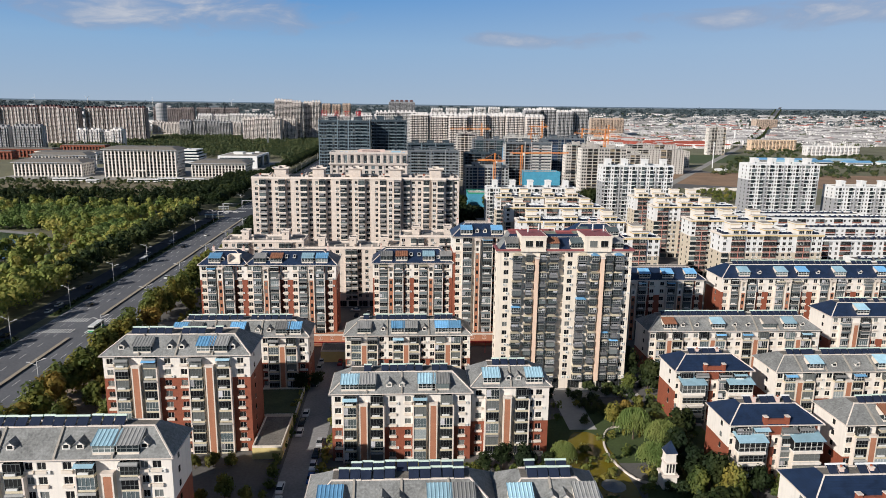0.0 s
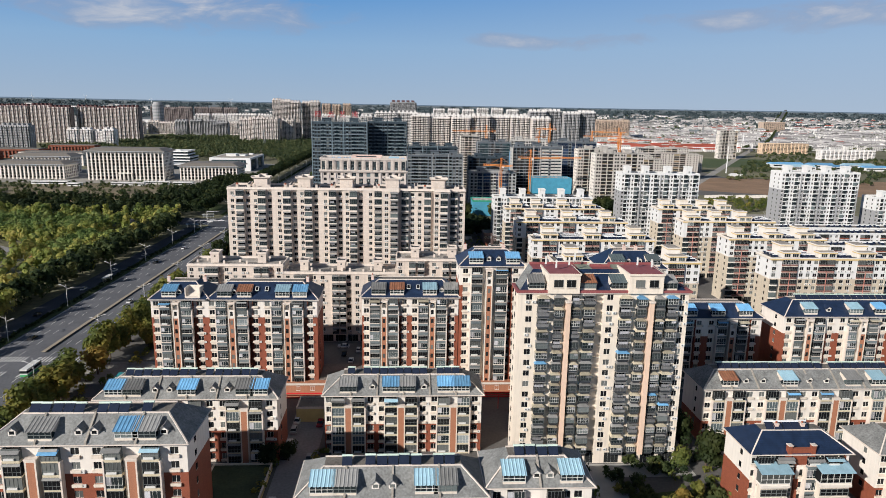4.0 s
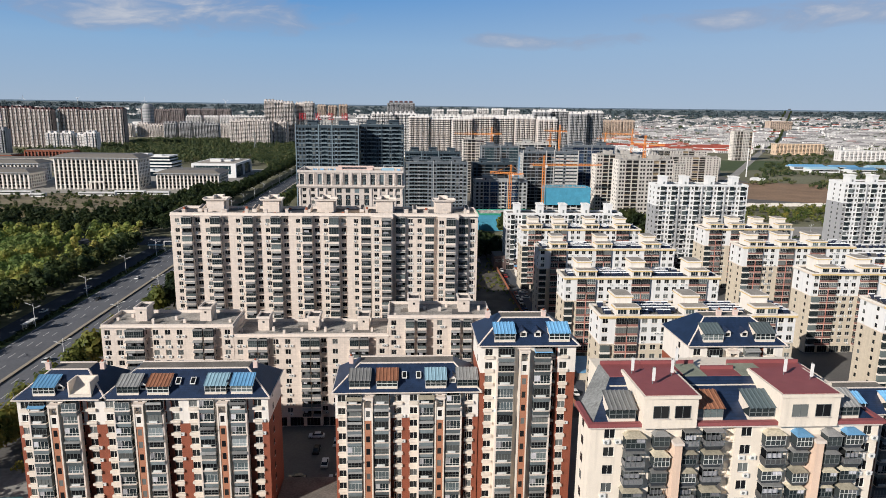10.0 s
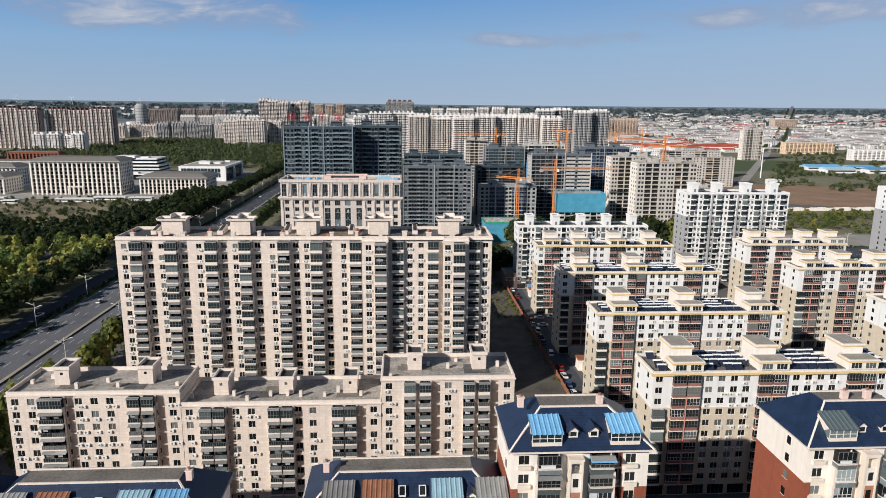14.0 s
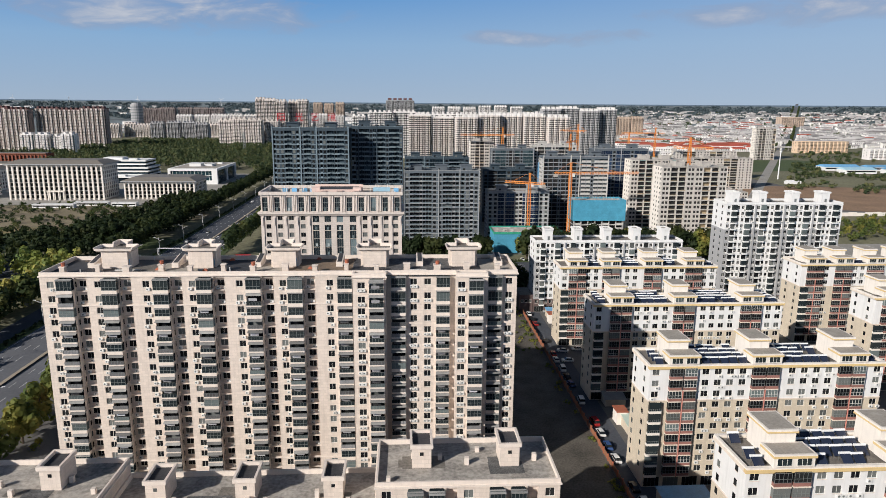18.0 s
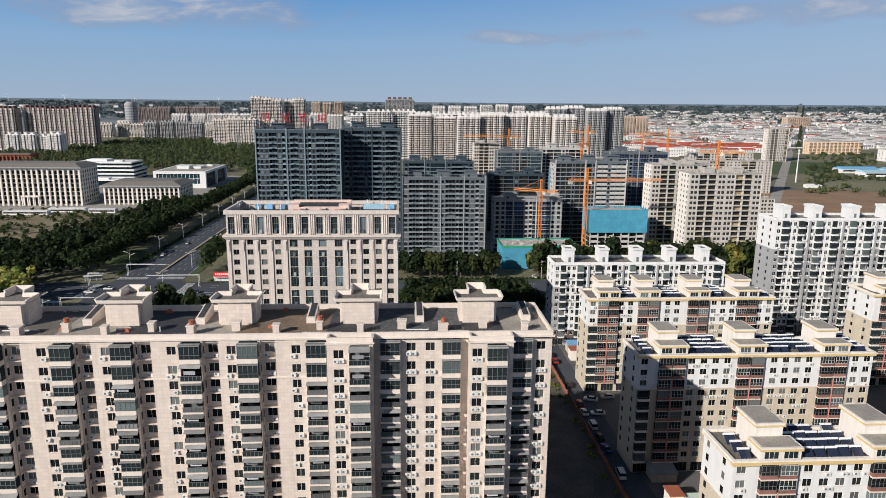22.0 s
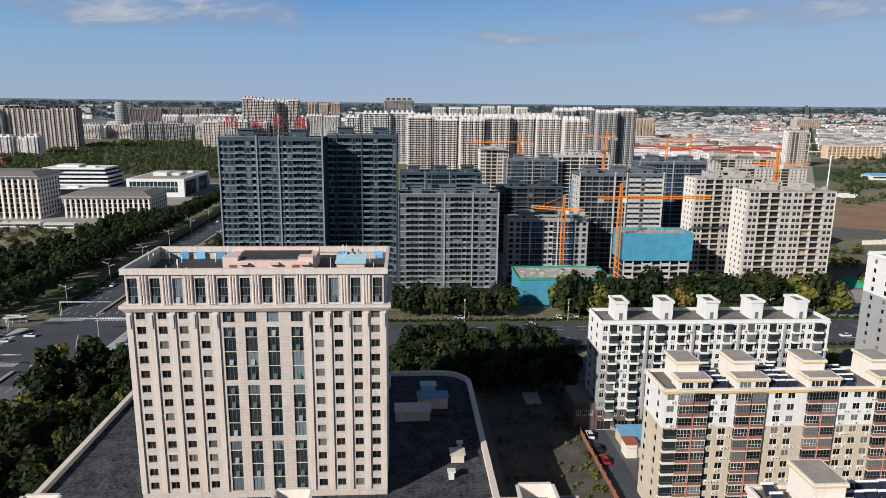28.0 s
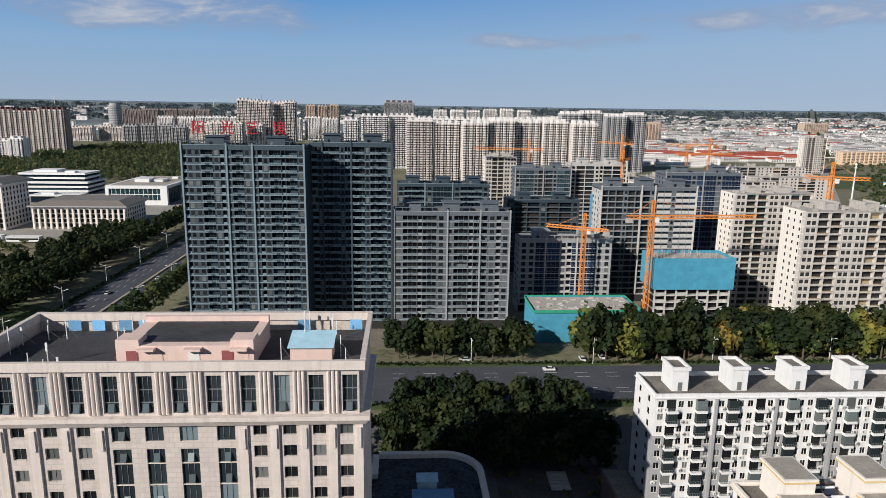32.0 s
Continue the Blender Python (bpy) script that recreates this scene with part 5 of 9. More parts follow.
# ---------------------------------------------------------------- the stone-clad slab and the long low block before it
SX0, SX1, SY = -80.0, 29.3, 353.0
sz = levels(4.2, 2.8, 18, (3.4, 3.4))
stops = sz[-1]
bays_x = (-74.2, -64.3, -52.9, -43.2, -32.1, -22.6, -11.2)
wins_x = (-77.7, -70.9, -67.2, -61.0, -56.5, -49.6, -46.1, -39.9, -35.4, -28.8, -25.5, -19.3, -14.7)


def slab_vary(i, rnd):
    return 2 if i >= 15 and rnd.random() < 0.7 else rnd.choice((0, 1, 0, 1, 1, 0, 2))


slab, _ = building(SX0, -9.3, SY, 17, sz, [("b", x, 3.4) for x in bays_x] + [("w", x, 1.7 if k % 2 else 1.5) for k, x in enumerate(wins_x)],
                      lambda i, x: M_STONE, lambda i: M_STONE, "long eighteen-storey beige stone-clad apartment slab", "", bay="hood", bay_wall=M_TRIM, bay_dep=1.35, ac=0.75, seed=51,
                      name="apartment_slab", band=(sz[2], sz[-3]), vary=slab_vary, limit=110, recess=[(x - SX0 + 1.8, x - SX0 + 4.6) for x in bays_x[:-1]], side_win=(("l", (5, 11)),))
parapet(slab, SX1 - SX0, 17, stops, 1.1, M_TRIM, M_DECK)


def wing(x0, x1, dy, cols, seed):
    """A stretch of the slab's front set forward or back."""
    zs = sz
    m = Mesh()
    w = x1 - x0

    def op(i):
        fh = zs[i + 1] - zs[i]
        return [(cx - x0, cw - (0.3 if k == "b" else 0), 0.05 if k == "b" else 0.85, fh - 0.2 if k == "b" else 0.85 + min(1.5, fh - 1.2)) for k, cx, cw in cols]
    m.box(0, w, 0.352, 17 - dy, 0, stops, M_STONE, "b")
    facade(m, 0, w, 0, zs, op, lambda i, x: M_STONE)
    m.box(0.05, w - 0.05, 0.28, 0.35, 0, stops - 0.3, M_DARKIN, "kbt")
    wg = part("wing", m, slab, (x0 - SX0, dy, 0))
    rnd = random.Random(seed)
    for i in range(1, len(zs) - 1):
        for k, cx, cw in cols:
            fh = round(zs[i + 1] - zs[i], 2)
            if k == "w":
                part("window", k_window(cw, round(min(1.5, fh - 1.2), 2))[1], wg, (cx - x0, 0, zs[i] + 0.85))
                if rnd.random() < 0.8:
                    part("air_conditioner", k_ac()[1], wg, (cx - x0 - 0.45, -0.004, zs[i] + 0.16))
                    part("air_conditioner", k_ac()[1], wg, (cx - x0 + 0.48, -0.004, zs[i] + 0.16))
            else:
                part("balcony", k_bay("hood", cw, fh, 1.2, M_TRIM, slab_vary(i, rnd))[1], wg, (cx - x0, 0, zs[i]))
    if dy < 0:
        p = Mesh()
        p.box(-0.25, w + 0.25, -0.25, 0.3, stops, stops + 0.28, M_TRIM)
        p.box(0, w, 0, 0.3, stops + 0.28, stops + 1.1, M_TRIM)
        for a, b in ((0, 0.3), (w - 0.3, w)):
            p.box(a, b, 0.3, -dy - 0.3, stops, stops + 1.1, M_TRIM)
        p.box(0.3, w - 0.3, 0.3, -dy - 0.3, stops - 0.1, stops + 0.11, M_TAR)
        part("parapet", p, wg)


wing(-9.25, -1.6, -2.6, [("w", -7.3, 1.7), ("b", -3.8, 3.4)], 61)
wing(-1.55, 14.6, 0.6, [("b", 1.2, 3.4), ("w", 4.8, 1.6), ("w", 8.1, 1.6), ("b", 11.7, 3.2)], 62)
wing(14.65, 22.0, -2.6, [("w", 15.9, 1.7), ("b", 19.2, 3.4)], 63)
wing(22.05, 29.3, 0.6, [("b", 24.0, 3.3), ("w", 27.4, 1.6)], 64)
for x, w in ((-66.1, 7.0), (-46, 6.6), (-26.3, 6.6), (-4.6, 6.8), (17.1, 6.8)):
    stair_head(slab, (x - SX0, 7.5, stops + 0.12), w, 6.4, 4.2, M_STONE, M_TRIM)
for k, (a, b, mm) in enumerate(((0.4, 15, M_TAR), (15.2, 24, M_DECK), (24.2, 35, M_PALEDECK), (35.2, 47, M_TAR), (47.2, 54.6, M_PALEDECK), (54.8, 70, M_BROWNDECK), (70.2, 78, M_TAR), (78.2, 94, M_PATCHTAR), (94.2, 101, M_TAR), (101.2, 108.9, M_PALEDECK))):
    m = Mesh()
    m.box(a, b, 0.4, 16.6, stops + 0.122, stops + 0.14 + 0.004 * (k % 3), mm)
    part("roof_deck", m, slab)
rnd = random.Random(72)
for k in range(34):
    x, y, z = rnd.uniform(2, 106), rnd.choice((rnd.uniform(1.2, 6), rnd.uniform(14.6, 16.2))), stops + 0.16
    m = Mesh()
    v = k % 5
    if v == 0:
        e = rnd.uniform(3, 7)
        m.bar((x, y, z + 0.15), (min(108, x + e), y + rnd.uniform(-0.3, 0.3), z + 0.15), 0.09, M_AC)
        part("pipe", m, slab)
    elif v == 1:
        w = rnd.uniform(0.8, 2.2)
        m.box(x, x + w, y, y + rnd.uniform(0.5, 1.3), z, z + rnd.uniform(0.25, 0.6), M_STONE)
        part("plinth", m, slab)
    elif v == 2:
        m.tube(x, y, z, z + rnd.uniform(0.7, 1.2), 0.11, 0.11, M_AC, 8)
        part("vent_pipe", m, slab)
    elif v == 3:
        m.hexa([(x, y, z), (x + 2.6, y, z), (x + 2.6, y + 0.35, z), (x, y + 0.35, z), (x, y, z + 0.12), (x + 2.6, y, z + 0.12), (x + 2.6, y + 0.35, z + 0.12), (x, y + 0.35, z + 0.12)], M_BROWNDECK)
        part("plank", m, slab)
    else:
        m.taper((x, x + 1.3, y, y + 1.0), (x + 0.35, x + 0.9, y + 0.3, y + 0.7), z, z + 0.5, M_BRICKCAP)
        part("rubble_heap", m, slab)
rnd = random.Random(71)
for k in range(15):
    m = Mesh()
    a, b = rnd.uniform(0.5, 0.8), rnd.uniform(0.5, 0.8)
    m.box(-a, a, -b, b, 0, 1.5, M_STONE)
    m.box(-a - 0.12, a + 0.12, -b - 0.12, b + 0.12, 1.5, 1.7, M_TRIM)
    if k % 3 == 0:
        m.tube(0.1, 0, 1.7, 2.5, 0.45, 0.5, M_BRICKCAP, 8)
    part("vent_shaft", m, slab, (4 + k * 7.2, 3.0 + 1.8 * (k % 2), stops + 0.12))
for k in range(6):
    m = Mesh()
    m.hexa([(-0.8, 0, 0), (0.8, 0, 0), (0.8, 6, 0), (-0.8, 6, 0), (-0.8, 0, 1.1), (0.8, 0, 1.1), (0.8, 6, 2.1), (-0.8, 6, 2.1)], M_TRIM)
    m.hexa([(-0.5, 0.4, 1.2), (0.5, 0.4, 1.2), (0.5, 5.8, 2.1), (-0.5, 5.8, 2.1), (-0.5, 0.4, 1.26), (0.5, 0.4, 1.26), (0.5, 5.8, 2.16), (-0.5, 5.8, 2.16)], M_TAR)
    part("skylight_hood", m, slab, (8 + k * 19.6, 8.0, stops + 0.12))

for (x0, x1, n, top, bx, seed) in ((-81.5, -45.4, 10, 1.6, (-73.5, -71.0, -55.0, -52.0), 81), (-45.3, -2.1, 9, 1.3, (-40, -37.2, -25.4, -22.6, -11.6, -8.8), 82), (-2.0, 27.4, 11, 1.5, (4.2, 7.6, 17.2, 20.6), 83)):
    fh = {10: 2.98, 9: 2.98, 11: 2.92}[n]
    zz = levels(3.4, fh, n)
    cols = [("b", x, 2.5) for x in bx]
    for x in span(x0, x1, 3.3):
        if all(abs(x - b) > 2.2 for b in bx):
            cols.append(("w", x, 1.5))
    th, _ = building(x0, x1, 297, 14, zz, cols, lambda i, x: M_STONE, lambda i: M_STONE, "ten-storey beige stone-clad block with flat roof", "low stone blocks", bay="hood", bay_wall=M_TRIM,
                     bay_dep=1.2, ac=0.8, seed=seed, band=(zz[2],), limit=60, recess=[(x - x0 + 1.4, x - x0 + 3.4) for k, x in enumerate(bx) if k % 2], vary=lambda i, r, n=n: 2 if i == n - 1 else r.choice((0, 1, 0)))
    parapet(th, x1 - x0, 14, zz[-1], 1.0, M_TRIM, M_DUSTDECK)
    for k in range(4):
        a, c = rnd.uniform(1, x1 - x0 - 9), rnd.uniform(0.8, 7)
        m = Mesh()
        m.box(a, a + rnd.uniform(4, 8), c, c + rnd.uniform(2, 5.5), zz[-1] + 0.13, zz[-1] + 0.15 + 0.004 * k, M_PATCHTAR if k % 2 else M_DECK)
        part("roofing_patch", m, th)
    for k, x in enumerate(span(0, x1 - x0, 15)):
        m = Mesh()
        m.box(-1.6, 1.6, 0, 5.2, 0, 3.6, M_STONE)
        for a, b, c, d in ((-1.9, -1.5, -0.3, 5.5), (1.5, 1.9, -0.3, 5.5), (-1.5, 1.5, -0.3, 0.1), (-1.5, 1.5, 5.1, 5.5)):
            m.box(a, b, c, d, 3.6, 4.3, M_TRIM)
        m.box(-1.5, 1.5, 0.1, 5.1, 3.6, 3.7, M_TAR)
        m.box(-0.3, 0.3, -0.03, -0.002, 2.3, 2.9, G_WIN)
        part("stair_head", m, th, (x, 5.5, zz[-1] + 0.12))
    for k in range(int((x1 - x0) / 4)):
        m = Mesh()
        m.box(-0.35, 0.35, -0.35, 0.35, 0, rnd.uniform(0.8, 1.5), M_TRIM)
        part("vent_shaft", m, th, (2 + 4 * k + rnd.uniform(-1, 1), rnd.uniform(1.5, 12), zz[-1] + 0.12))

# ---------------------------------------------------------------- beige estate


def beige_block(x0, x1, y, d, n, fh, heads, seed, label="eleven-storey beige and white block with red balcony panels", detail=True):
    zs = levels(3.2, fh, n)
    nz = len(zs) - 1
    cols = []
    for hx in heads:
        cols += [("b", hx - 1.75, 3.1), ("b", hx + 1.75, 3.1)]
    for x in span(x0, x1, 3.0):
        if all(abs(x - h) > 4.3 for h in heads):
            cols.append(("w", x, 1.7))

    def wallf(i, x):
        return M_WHITE if i >= nz - 3 else M_TAN
    th, _ = building(x0, x1, y, d, zs, cols, wallf, lambda i: M_WHITE if i >= nz - 3 else M_TAN, label, "beige estate", bay="panel", bay_wall=M_CREAM, bay_dep=0.9, ac=0.6, seed=seed,
                     side_win=(("l", (3.2, 9.5)),), limit=44 if detail else 14, bays=(0, 0, 1), band=(zs[-4],))
    w, z = x1 - x0, zs[-1]
    r = Mesh()
    r.box(0.2, w - 0.2, 0.2, d - 0.2, z - 0.3, z + 0.1, M_DECK)
    part("roof", r, th)
    c = Mesh()
    for a, b, e, f in ((-0.4, w + 0.4, -0.5, 0.3), (-0.4, w + 0.4, d - 0.3, d + 0.4), (-0.4, 0.3, 0.3, d - 0.3), (w - 0.3, w + 0.4, 0.3, d - 0.3)):
        c.box(a, b, e, f, z - 0.3, z + 0.35, M_YELLOW if e < 0 else M_CREAM)
        c.box(a + 0.1, b - 0.1, e + 0.1, f - 0.05, z + 0.35, z + 0.75, M_IVORY)
    part("cornice", c, th, label="ochre yellow cornice")
    rep = Repeats(th, 14)
    for i in range(1, nz - 3):
        rep.put("corner_balcony", k_bay("open", 3.0, round(zs[i + 1] - zs[i], 2), 1.0, M_IVORY, 1), (1.65, 0, zs[i]))
    rep.close()
    for hx in heads:
        m = Mesh()
        a = hx - x0
        m.box(a - 3.6, a + 3.6, -0.6, 3.5, z + 0.76, z + 2.9, M_IVORY)
        ph = part("penthouse", m, th)
        m = Mesh()
        m.box(a - 3.84, a + 3.84, -0.84, 3.74, z + 2.55, z + 2.98, M_YELLOW)
        m.box(a - 3.8, a + 3.8, -0.8, 3.7, z + 2.982, z + 3.25, M_IVORY)
        part("cornice", m, ph)
        m = Mesh()
        m.box(a - 3.4, a + 3.4, -0.4, 3.3, z + 3.25, z + 3.28, M_PALEDECK)
        part("deck", m, ph)
        m = Mesh()
        m.box(a - 2.5, a + 2.5, 3.76, 10.5, z + 0.1, z + 5.1, M_IVORY)
        sh = part("stair_head", m, th)
        m = Mesh()
        m.box(a - 2.85, a + 2.85, 3.5, 10.85, z + 4.95, z + 5.25, M_YELLOW)
        m.box(a - 2.8, a + 2.8, 3.55, 10.8, z + 5.252, z + 5.65, M_IVORY)
        part("cornice", m, sh)
        m = Mesh()
        m.box(a - 2.5, a + 2.5, 3.9, 10.5, z + 5.65, z + 5.67, M_PALEDECK)
        part("deck", m, sh)
        for s in (-1.75, 1.75):
            part("window", k_window(2.6, 1.5, M_FRAME, G_BAY, 3)[1], th, (a + s, -0.77, z + 1.1))
        mm = Mesh()
        mm.box(a - 0.11, a + 0.11, -1.05, -0.9, zs[1], zs[-3], M_PIPERED)
        part("rain_pipe", mm, th)
    free = [x for x in span(1.5, w - 1.5, 2.25) if all(abs(x - (h - x0)) > 4.9 for h in heads)]
    solars(th, free, (1.5, 4.3, 7.1, 9.9), z + 0.1, seed, 0.92)
    return th


beige_block(62.7, 124.0, 447, 11.5, 11, 2.81, (69.1, 82.2, 98.6, 114.8), 91)
beige_block(61.6, 122.0, 397.3, 11.5, 11, 2.82, (70.0, 90.0, 111.6), 92)
beige_block(60.8, 118.6, 347.4, 11.5, 11, 2.81, (68.8, 89.0, 110.4), 93)
beige_block(60.8, 120.8, 302, 11.5, 11, 2.79, (68.7, 89.3, 110.9), 94)
beige_block(155, 206, 310, 12, 11, 2.8, (163, 179, 196), 95, detail=False)
beige_block(158, 206, 353, 13, 11, 2.8, (164, 180, 196), 96, detail=False)
beige_block(155, 207, 400.5, 12, 11, 2.86, (160.5, 175, 189.5), 97, detail=False)
beige_block(159, 206, 448, 13, 11, 2.84, (164.5, 176, 189, 201), 98, detail=False)


def white_block(x0, x1, y, d, n, fh, units, seed, label, grey_to, head_h, limit=50, heads_x=()):
    zs = levels(3.4, fh, n)
    nz = len(zs) - 1
    cols, heads = [], []
    u = (x1 - x0) / units
    for k in range(units):
        b = x0 + k * u
        cols += [("w", b + 0.10 * u, 1.3), ("b", b + 0.27 * u, 2.4), ("w", b + 0.43 * u, 1.2), ("w", b + 0.58 * u, 1.2), ("b", b + 0.75 * u, 2.4), ("w", b + 0.91 * u, 1.2)]
        heads.append(heads_x[k] - x0 if heads_x else (k + 0.5) * u)

    def wallf(i, x):
        if i < 2:
            return M_BASEBROWN
        return M_WHITE if i >= grey_to or (x / u) % 1 > 0.36 and (x / u) % 1 < 0.66 else M_GREY
    th, _ = building(x0, x1, y, d, zs, cols, wallf, lambda i: M_WHITE if i >= grey_to else M_BASEBROWN if i < 2 else M_GREY, label, "white estate", bay="open", bay_wall=M_WHITE, bay_dep=1.2, ac=0.4, seed=seed, bays=(0, 1),
                     side_win=(("l", (3.5, 9.0)),), limit=limit)
    w, z = x1 - x0, zs[-1]
    parapet(th, w, d, z, 1.1, M_WHITE, M_DECK)
    for hx in heads:
        m = Mesh()
        m.box(hx - 1.8, hx + 1.8, 3.6, 9.8, z + 0.1, z + head_h, M_WHITE)
        for a, b, c, e in ((-2.1, -1.7, 3.3, 10.1), (1.7, 2.1, 3.3, 10.1), (-1.7, 1.7, 3.3, 3.7), (-1.7, 1.7, 9.7, 10.1)):
            m.box(hx + a, hx + b, c, e, z + head_h, z + head_h + 0.8, M_WHITE)
        m.box(hx - 1.7, hx + 1.7, 3.7, 9.7, z + head_h, z + head_h + 0.1, M_DECK)
        m.box(hx - 0.5, hx + 0.5, 3.57, 3.6, z + 0.2, z + 2.2, M_GFRAME)
        part("stair_head", m, th)
    for k in range(units):
        m = Mesh()
        m.box(k * u - 0.3, k * u + 0.3, -0.5, -0.002, 3.4, z, M_GREY)
        if k:
            part("fin", m, th)
    return th


white_block(61.2, 128.6, 490.5, 12.5, 11, 2.9, 5, 101, "eleven-storey white and grey block with tall white stair heads", 8, 5.0)
white_block(148.6, 203.4, 493, 13, 17, 2.86, 4, 102, "seventeen-storey white and grey tower block", 13, 4.6, heads_x=(154.4, 167.2, 182.8, 197.2))
white_block(261, 317, 492, 15, 18, 2.82, 4, 103, "eighteen-storey white and grey tower block", 14, 4.2, 40)
white_block(331, 398, 492, 15, 12, 2.82, 4, 104, "twelve-storey white and grey block", 9, 4.2, 30)
# ---------------------------------------------------------------- the stone office tower on its dark podium
HX0, HX1, HY, HD = -48.4, 1.7, 440.0, 20.0
office = thing("office_tower", (HX0, HY, 0), "pale stone-clad office tower with tall upper windows", "office building")
HW = HX1 - HX0
m = Mesh()
m.box(0, HW, 0.5, HD, 0, 60.4, M_OFFICE, "bt")
# columns: four windows, four tall glass strips, four windows
cxs_l = [2.6, 6.7, 10.7, 14.8]
cxs_m = [19.4, 23.6, 27.9, 32.6]
cxs_r = [36.9, 40.7, 44.5, 48.0]
hz = [14.0 + 3.05 * k for k in range(14)]


def h_open(i):
    if i >= len(hz) - 1:
        return []
    return [(x, 1.7, 0.7, 2.3) for x in cxs_l + cxs_r] + [(x, 2.3, 0.0 if i % 4 else 0.0, 3.05 if i % 4 != 3 else 2.0) for x in cxs_m]


facade(m, 0, HW, 0, hz, h_open, lambda i, x: M_OFFICE, 0.5)
m.box(0, HW, 0, 0.498, 0, 14.0, M_OFFICE, "kb")
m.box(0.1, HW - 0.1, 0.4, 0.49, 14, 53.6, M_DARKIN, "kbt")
part("wall", m, office)
for i in range(len(hz) - 1):
    for x in cxs_l + cxs_r:
        part("window", k_window(1.7, 1.6, M_GFRAME)[1], office, (x, 0.16, hz[i] + 0.7))
    for x in cxs_m:
        hh = 3.05 if i % 4 != 3 else 2.0
        part("window", k_window(2.3, hh, M_GFRAME, G_OFF, 3)[1], office, (x, 0.1, hz[i]))
        if (i * 3 + int(x)) % 5 < 3:
            q = Mesh()
            q.hexa([(x - 0.3, 0.24, hz[i] + 0.35), (x + 0.45, 0.24, hz[i] + 0.35), (x + 0.45, 0.24, hz[i] + 1.3), (x - 0.3, 0.24, hz[i] + 1.3), (x - 0.3, -0.25, hz[i] + 0.3), (x + 0.45, -0.25, hz[i] + 0.3), (x + 0.45, 0.18, hz[i] + 1.3), (x - 0.3, 0.18, hz[i] + 1.3)], G_SKYG)
            part("open_sash", q, office)
for x in [0.5 * (a + b) for a, b in zip(cxs_l, cxs_l[1:])] + [0.5 * (a + b) for a, b in zip(cxs_r, cxs_r[1:])] + [0.5, 17.0, 34.8, HW - 0.5]:
    q = Mesh()
    q.box(x - 0.55, x + 0.55, -0.3, -0.002, 14.0, 53.0, M_OTRIM)
    q.box(x - 0.3, x + 0.3, -0.5, -0.302, 49.6, 52.4, M_OTRIM)
    part("pilaster", q, office)
# cornices and the tall top storey
q = Mesh()
q.box(-0.95, HW + 0.95, -1.1, HD + 0.9, 53.7, 54.3, M_OTRIM)
q.taper((-0.3, HW + 0.3, -0.45, HD + 0.3), (-0.85, HW + 0.85, -1.0, HD + 0.8), 52.9, 53.69, M_OTRIM)
part("cornice", q, office)
q = Mesh()
txs = [1.6 + (HW - 3.2) * k / 11 for k in range(12)]
facade(q, 0.4, HW - 0.4, -0.2, [54.3, 60.4], lambda i: [(x, 1.9, 0.3, 5.3) for x in txs], lambda i, x: M_OFFICE, 0.6)
part("upper_wall", q, office)
for x in txs:
    part("window", k_window(1.9, 5.0, M_GFRAME, G_OFF, 3)[1], office, (x, 0.05, 54.6))
    q = Mesh()
    for z in (55.9, 57.6):
        q.box(x - 0.93, x + 0.93, 0.1, 0.2, z, z + 0.12, M_GFRAME)
        part("transom", q, office)
        q = Mesh()
    q.hexa([(x - 0.5, 0.12, 54.8), (x + 0.3, 0.12, 54.8), (x + 0.3, 0.12, 55.8), (x - 0.5, 0.12, 55.8), (x - 0.5, -0.3, 54.7), (x + 0.3, -0.3, 54.7), (x + 0.3, 0.06, 55.8), (x - 0.5, 0.06, 55.8)], G_SKYG)
    part("open_sash", q, office, label="hopper sash tilted open")
for a, b in zip(txs, txs[1:]):
    for k in (-0.55, 0, 0.55):
        q = Mesh()
        q.tube((a + b) / 2 + k, -0.35, 54.5, 60.2, 0.22, 0.22, M_OTRIM, 8)
        part("column", q, office)
q = Mesh()
q.box(-0.4, HW + 0.4, -0.7, -0.1, 60.4, 61.6, M_OTRIM)
q.box(-0.4, HW + 0.4, HD - 0.3, HD + 0.5, 60.4, 61.6, M_OTRIM)
q.box(-0.4, 0.3, 0.3, HD - 0.3, 60.4, 61.6, M_OTRIM)
q.box(HW - 0.3, HW + 0.4, 0.3, HD - 0.3, 60.4, 61.6, M_OTRIM)
part("parapet", q, office)
q = Mesh()
q.box(0.6, HW - 0.6, 0.6, HD - 0.6, 58.6, 58.9, M_TAR)
part("roof", q, office)
q = Mesh()
q.box(17.5, 35.4, 5.0, 16.0, 58.9, 61.7, M_PINKWALL)
q.box(19.5, 34.0, 6.5, 15.5, 61.7, 61.75, M_TAR)
for a, b, c, d in ((17.5, 20.5, 5, 8), (32.4, 35.4, 5, 8), (17.5, 35.4, 15.2, 16)):
    q.box(a, b, c, d, 61.7, 62.5, M_PINKWALL)
for x in (20.5, 26.5, 32.5):
    q.box(x, x + 2.2, 4.0, 5.0, 61.2, 61.5, M_PINKWALL)
for x, mm in ((18.8, M_MAROON), (22, M_PINKWALL), (26.8, M_AC), (31.2, M_MAROON), (33.2, M_PINKWALL)):
    q.box(x, x + 1.5, 4.93, 4.998, 58.9, 61.0, mm)
part("plant_room", q, office, label="pink rendered plant room")
q = Mesh()
q.box(40.0, 45.6, 6.0, 10.0, 58.9, 61.0, M_PINKWALL)
